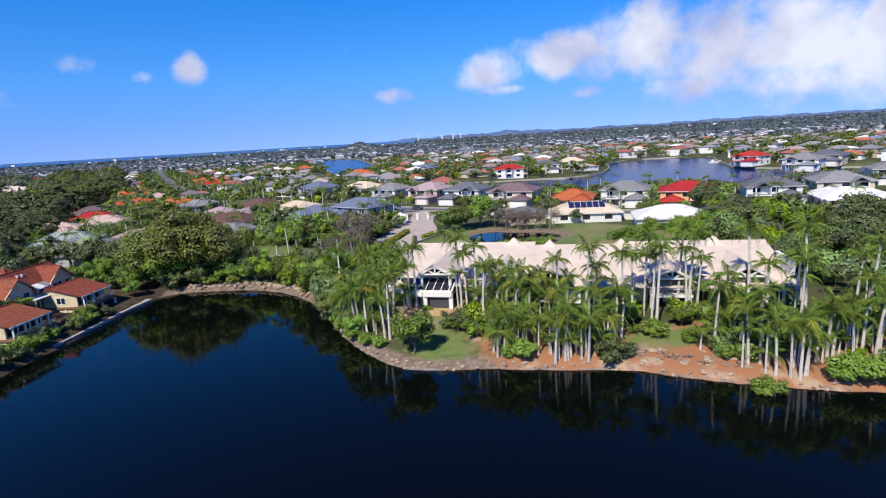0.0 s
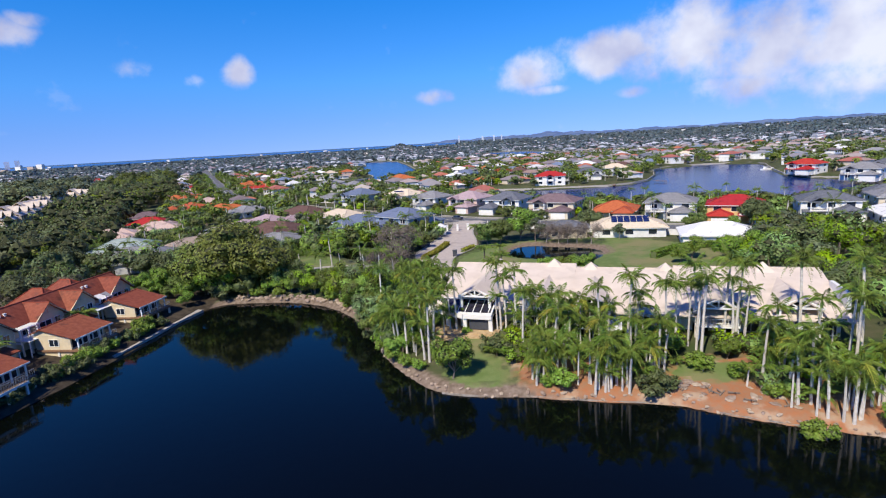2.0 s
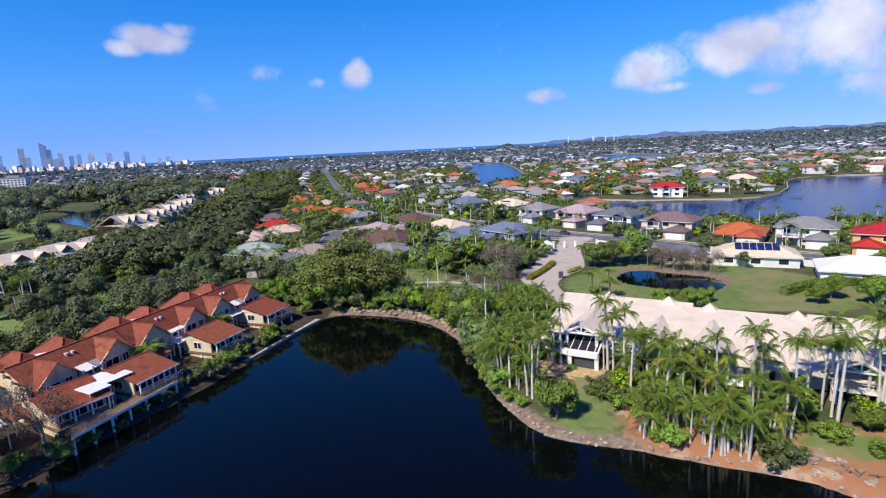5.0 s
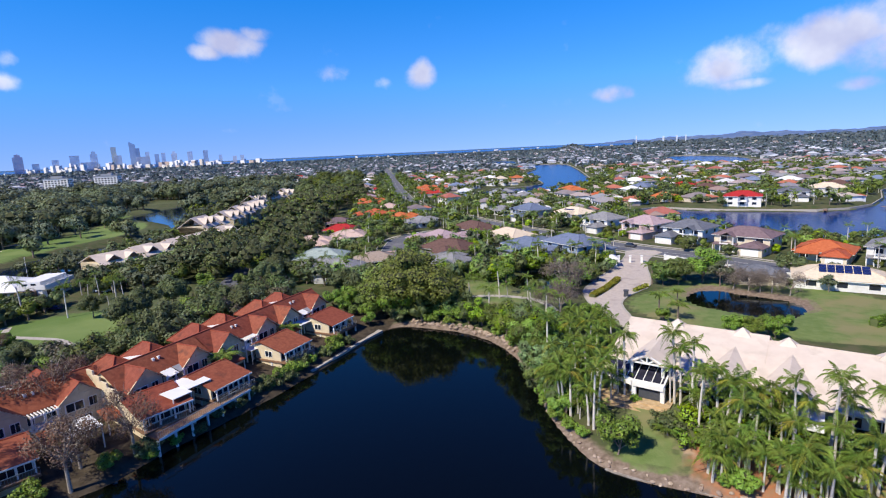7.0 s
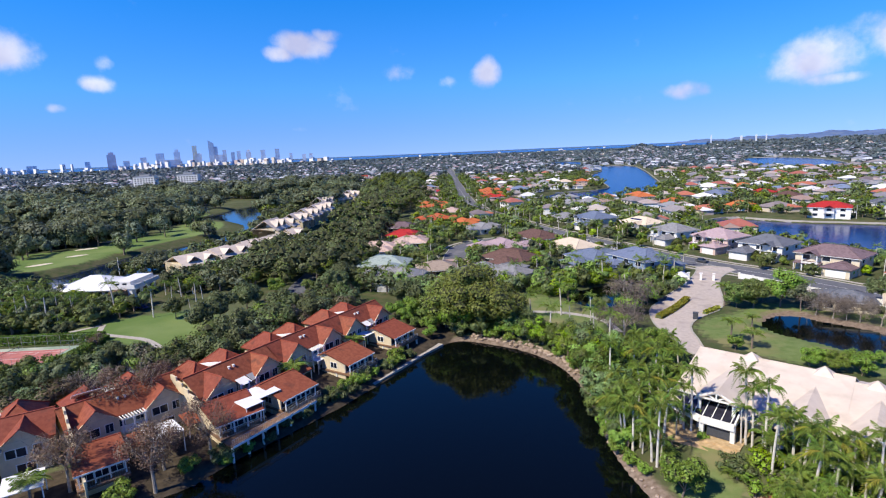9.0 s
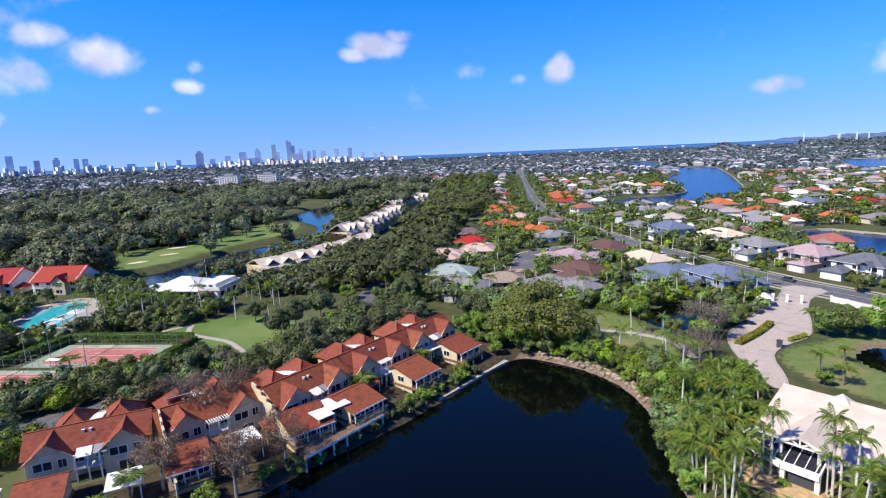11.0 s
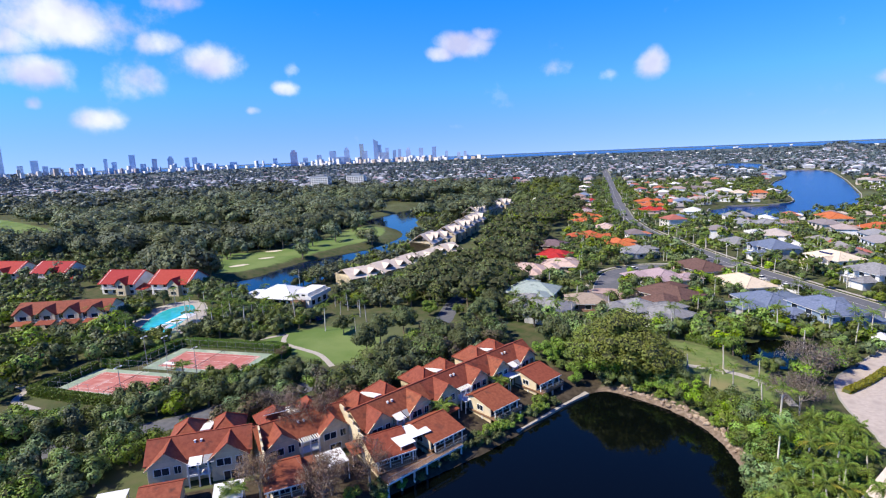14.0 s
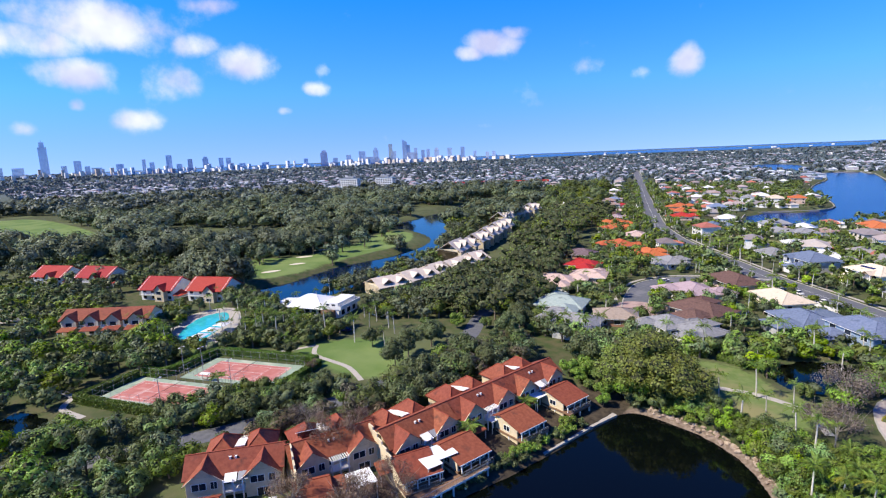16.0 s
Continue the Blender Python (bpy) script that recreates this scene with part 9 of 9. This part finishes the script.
def tower(az, top, wide, mat, far=4300.0, shape=0, label="distant high-rise tower on the coast skyline"):
    """A skyline tower at a bearing to the left; top in degrees above the horizon."""
    a = radians(az)
    x, y = -far * math.sin(a), far * math.cos(a)
    base = float(ground_height(x, y)[0]) - 3
    high = 60.0 + far * math.tan(radians(top)) - base
    t = thing("tower", pose(x, y, base, 0, 0, az), label, "tower", "coast skyline")
    w = far * math.tan(radians(wide)) / 2
    d = w * 0.8
    b = Mesh().box(-w, w, -d, d, 0, high * (1.0 if shape == 0 else 0.86))
    if shape == 1:
        b.solid([(-w, -d), (w, -d), (w, d), (-w, d)], high * 0.86, [high, high * 0.88, high * 0.88, high])
    if shape == 2:
        b.box(-w * 0.6, w * 0.6, -d * 0.6, d * 0.6, high * 0.86, high)
    part("shaft", b, mat, t)
    if shape == 2:
        part("mast", Mesh().box(-w * 0.06, w * 0.06, -w * 0.06, w * 0.06, high, high * 1.06), mat, t)
    return t


def skyline_blocks():
    """Low and middling buildings at the foot of the towers."""
    rng = random.Random(4)
    b = Mesh()
    for _ in range(230):
        az = rng.choice((rng.uniform(40, 62), rng.uniform(62, 92), rng.uniform(66, 92), rng.uniform(44, 58)))
        a, far = radians(az), rng.uniform(3700, 4400)
        x, y = -far * math.sin(a), far * math.cos(a)
        z = float(ground_height(x, y)[0])
        w, h = rng.uniform(6, 20), rng.uniform(8, 24) if rng.random() < 0.75 else rng.uniform(24, 46)
        b.box(x - w, x + w, y - w * 0.6, y + w * 0.6, z - 3, z + h)
    single("skyline_buildings", b, "far_walls", "pale low and mid-rise buildings along the coast", "buildings", "stuff")


skyline_blocks()
TOWERS = [(84.35, 2.6, 0.62, "tower_blue", 2), (82.0, 0.95, 0.55, "tower_blue", 0), (83.0, 0.55, 0.4, "tower_pale", 0), (86.2, 0.5, 0.8, "tower_pale", 0), (87.6, 0.55, 0.8, "tower_blue", 0), (88.6, 0.4, 0.7, "tower_pale", 0), (78.8, 0.55, 0.6, "tower_blue", 0),
          (76.85, 0.9, 0.3, "tower_pale", 0), (76.2, 0.6, 0.4, "tower_blue", 0), (74.74, 1.2, 0.5, "tower_blue", 0), (73.9, 0.35, 0.5, "tower_pale", 0), (72.94, 0.78, 0.42, "tower_pink", 0), (71.57, 0.95, 0.52, "tower_dark", 2), (70.15, 0.8, 0.4, "tower_blue", 0), (69.48, 0.78, 0.45, "tower_blue", 0),
          (68.2, 0.2, 0.6, "tower_pale", 0), (66.0, 0.2, 0.7, "tower_pale", 0), (60.14, 1.15, 0.7, "tower_pink", 2), (59.0, 0.35, 0.5, "tower_pale", 0), (57.6, 0.6, 0.5, "tower_blue", 0), (56.19, 0.92, 0.7, "tower_blue", 0), (55.2, 0.3, 1.2, "tower_pale", 0), (54.75, 1.22, 0.55, "tower_blue", 2),
          (53.18, 1.55, 0.42, "tower_ochre", 0), (52.9, 0.8, 0.6, "tower_pale", 0), (51.67, 2.0, 0.5, "tower_dark", 1), (51.3, 1.4, 0.4, "tower_dark", 0), (50.9, 0.6, 1.1, "tower_pale", 0), (50.51, 1.05, 0.35, "tower_blue", 0), (49.75, 0.8, 0.35, "tower_dark", 0), (49.2, 0.9, 0.35, "tower_blue", 0), (48.29, 0.98, 0.5, "tower_pale", 2),
          (46.91, 0.92, 0.45, "tower_blue", 0), (45.52, 0.98, 0.42, "tower_dark", 0), (44.2, 0.5, 0.3, "tower_blue", 0), (42.9, 0.35, 0.35, "tower_pale", 0), (42.2, 0.4, 0.35, "tower_blue", 0), (80.6, 0.3, 0.8, "tower_pale", 0), (81.3, 0.45, 0.4, "tower_blue", 0), (62.0, 0.4, 0.4, "tower_blue", 0),
          (1.9, 0.45, 0.12, "tower_pale", 0), (-0.6, 0.25, 0.2, "tower_pale", 0), (-1.8, 0.3, 0.15, "tower_pale", 0), (-2.6, 0.3, 0.12, "tower_pale", 0)]
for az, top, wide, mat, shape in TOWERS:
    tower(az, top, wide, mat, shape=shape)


def slab_block(x, y, turn):
    t = thing("apartment_block", pose(x, y, LAND, 0, 0, turn), "pale mid-rise apartment block above the trees", "apartment block", "mid-rise blocks")
    part("wall", Mesh().box(-17, 17, -8, 8, -1, 25), "white", t)
    part("roof", Mesh().box(-17.5, 17.5, -8.5, 8.5, 25, 26).box(-8, 8, -4, 4, 26, 29), "metal", t)
    for i in range(7):
        for j in range(7):
            part("window", PANE, None, t, m=pose(-13.5 + 4.5 * j, -8.03, 2 + 3.3 * i) @ Matrix.Diagonal((3.0, 1, 2.0, 1)))
            if j < 3:
                part("window", PANE, None, t, m=pose(17.03, -5 + 5 * j, 2 + 3.3 * i, 0, 0, 90) @ Matrix.Diagonal((3.0, 1, 2.0, 1)))


slab_block(-858, 543, 32)
slab_block(-812, 590, 32)
for k in range(5):
    resort_block(-760 + k * 34, 712 + k * 22, 32, 3)


# ---------------------------------------------------------------- rocks along the banks
def rock_mesh(seed):
    rng = np.random.RandomState(seed)
    bm = bmesh.new()
    bmesh.ops.create_icosphere(bm, subdivisions=1, radius=0.5)
    for v in bm.verts:
        v.co *= rng.uniform(0.7, 1.2)
        v.co.z *= 0.6
    me = bpy.data.meshes.new("rock")
    bm.to_mesh(me)
    bm.free()
    me.materials.append(M["rock"])
    return me


ROCKS = [rock_mesh(k) for k in range(6)]
bank = thing("rock_bank", pose(0, 0, 0), "row of weathered brown rocks along the lake bank", "rocks")
RB = random.Random(8)


def along_shore(lo, hi, gap, off, size):
    """Rocks beside the shoreline between two of its corners."""
    pts = LAKE[lo:hi]
    for a, b in zip(pts, pts[1:]):
        n = max(1, int(np.hypot(*(b - a)) / gap))
        d = (b - a) / np.hypot(*(b - a))
        for i in range(n):
            p = a + (b - a) * (i + RB.random()) / n
            o = off + RB.uniform(-0.4, 0.6)
            x, y = p[0] - d[1] * o, p[1] + d[0] * o
            s = size * RB.uniform(0.6, 1.3)
            part("rock", RB.choice(ROCKS), None, bank, m=pose(x, y, max(0.05, height(x, y)) + 0.05 * s, RB.uniform(-15, 15), RB.uniform(-15, 15), RB.uniform(0, 360)) @ Matrix.Diagonal((s * 1.3, s, s, 1)))


i0 = int(np.argmin(np.hypot(LAKE[:, 0] + 55, LAKE[:, 1] - 107.6)))
i1 = int(np.argmin(np.hypot(LAKE[:, 0] + 23, LAKE[:, 1] - 92.3)))
i2 = int(np.argmin(np.hypot(LAKE[:, 0] - 46, LAKE[:, 1] - 49.5)))
along_shore(i0, i1 + 1, 0.9, 0.9, 1.25)
along_shore(i0, i1 + 1, 1.0, 1.9, 1.1)
along_shore(i1, i2, 0.75, 0.45, 0.55)
# flat stones and driftwood on the beach
for k in range(34):
    x = RB.uniform(19, 34)
    y = 61.8 - (x - 19) * 0.36 + RB.uniform(-1.6, 2.2)
    s = RB.uniform(0.5, 1.3)
    part("rock", RB.choice(ROCKS), None, bank, m=pose(x, y, height(x, y) + 0.02, RB.uniform(-8, 8), RB.uniform(-8, 8), RB.uniform(0, 360)) @ Matrix.Diagonal((s * 1.5, s, s * 0.5, 1)))
for k in range(7):
    x = RB.uniform(22, 33)
    y = 60.4 - (x - 22) * 0.38 + RB.uniform(-0.8, 1.2)
    a = RB.uniform(0, math.pi)
    z = height(x, y) + 0.1
    lg = Mesh().beam((x, y, z), (x + 1.3 * math.cos(a), y + 1.3 * math.sin(a), z + 0.12), 0.14).beam((x + 0.6 * math.cos(a), y + 0.6 * math.sin(a), z + 0.05), (x + 0.9 * math.cos(a + 0.8), y + 0.9 * math.sin(a + 0.8), z + 0.4), 0.09)
    single("driftwood", lg, "bark", "weathered fallen branch on the sandy bank", "driftwood", group="fallen branches")
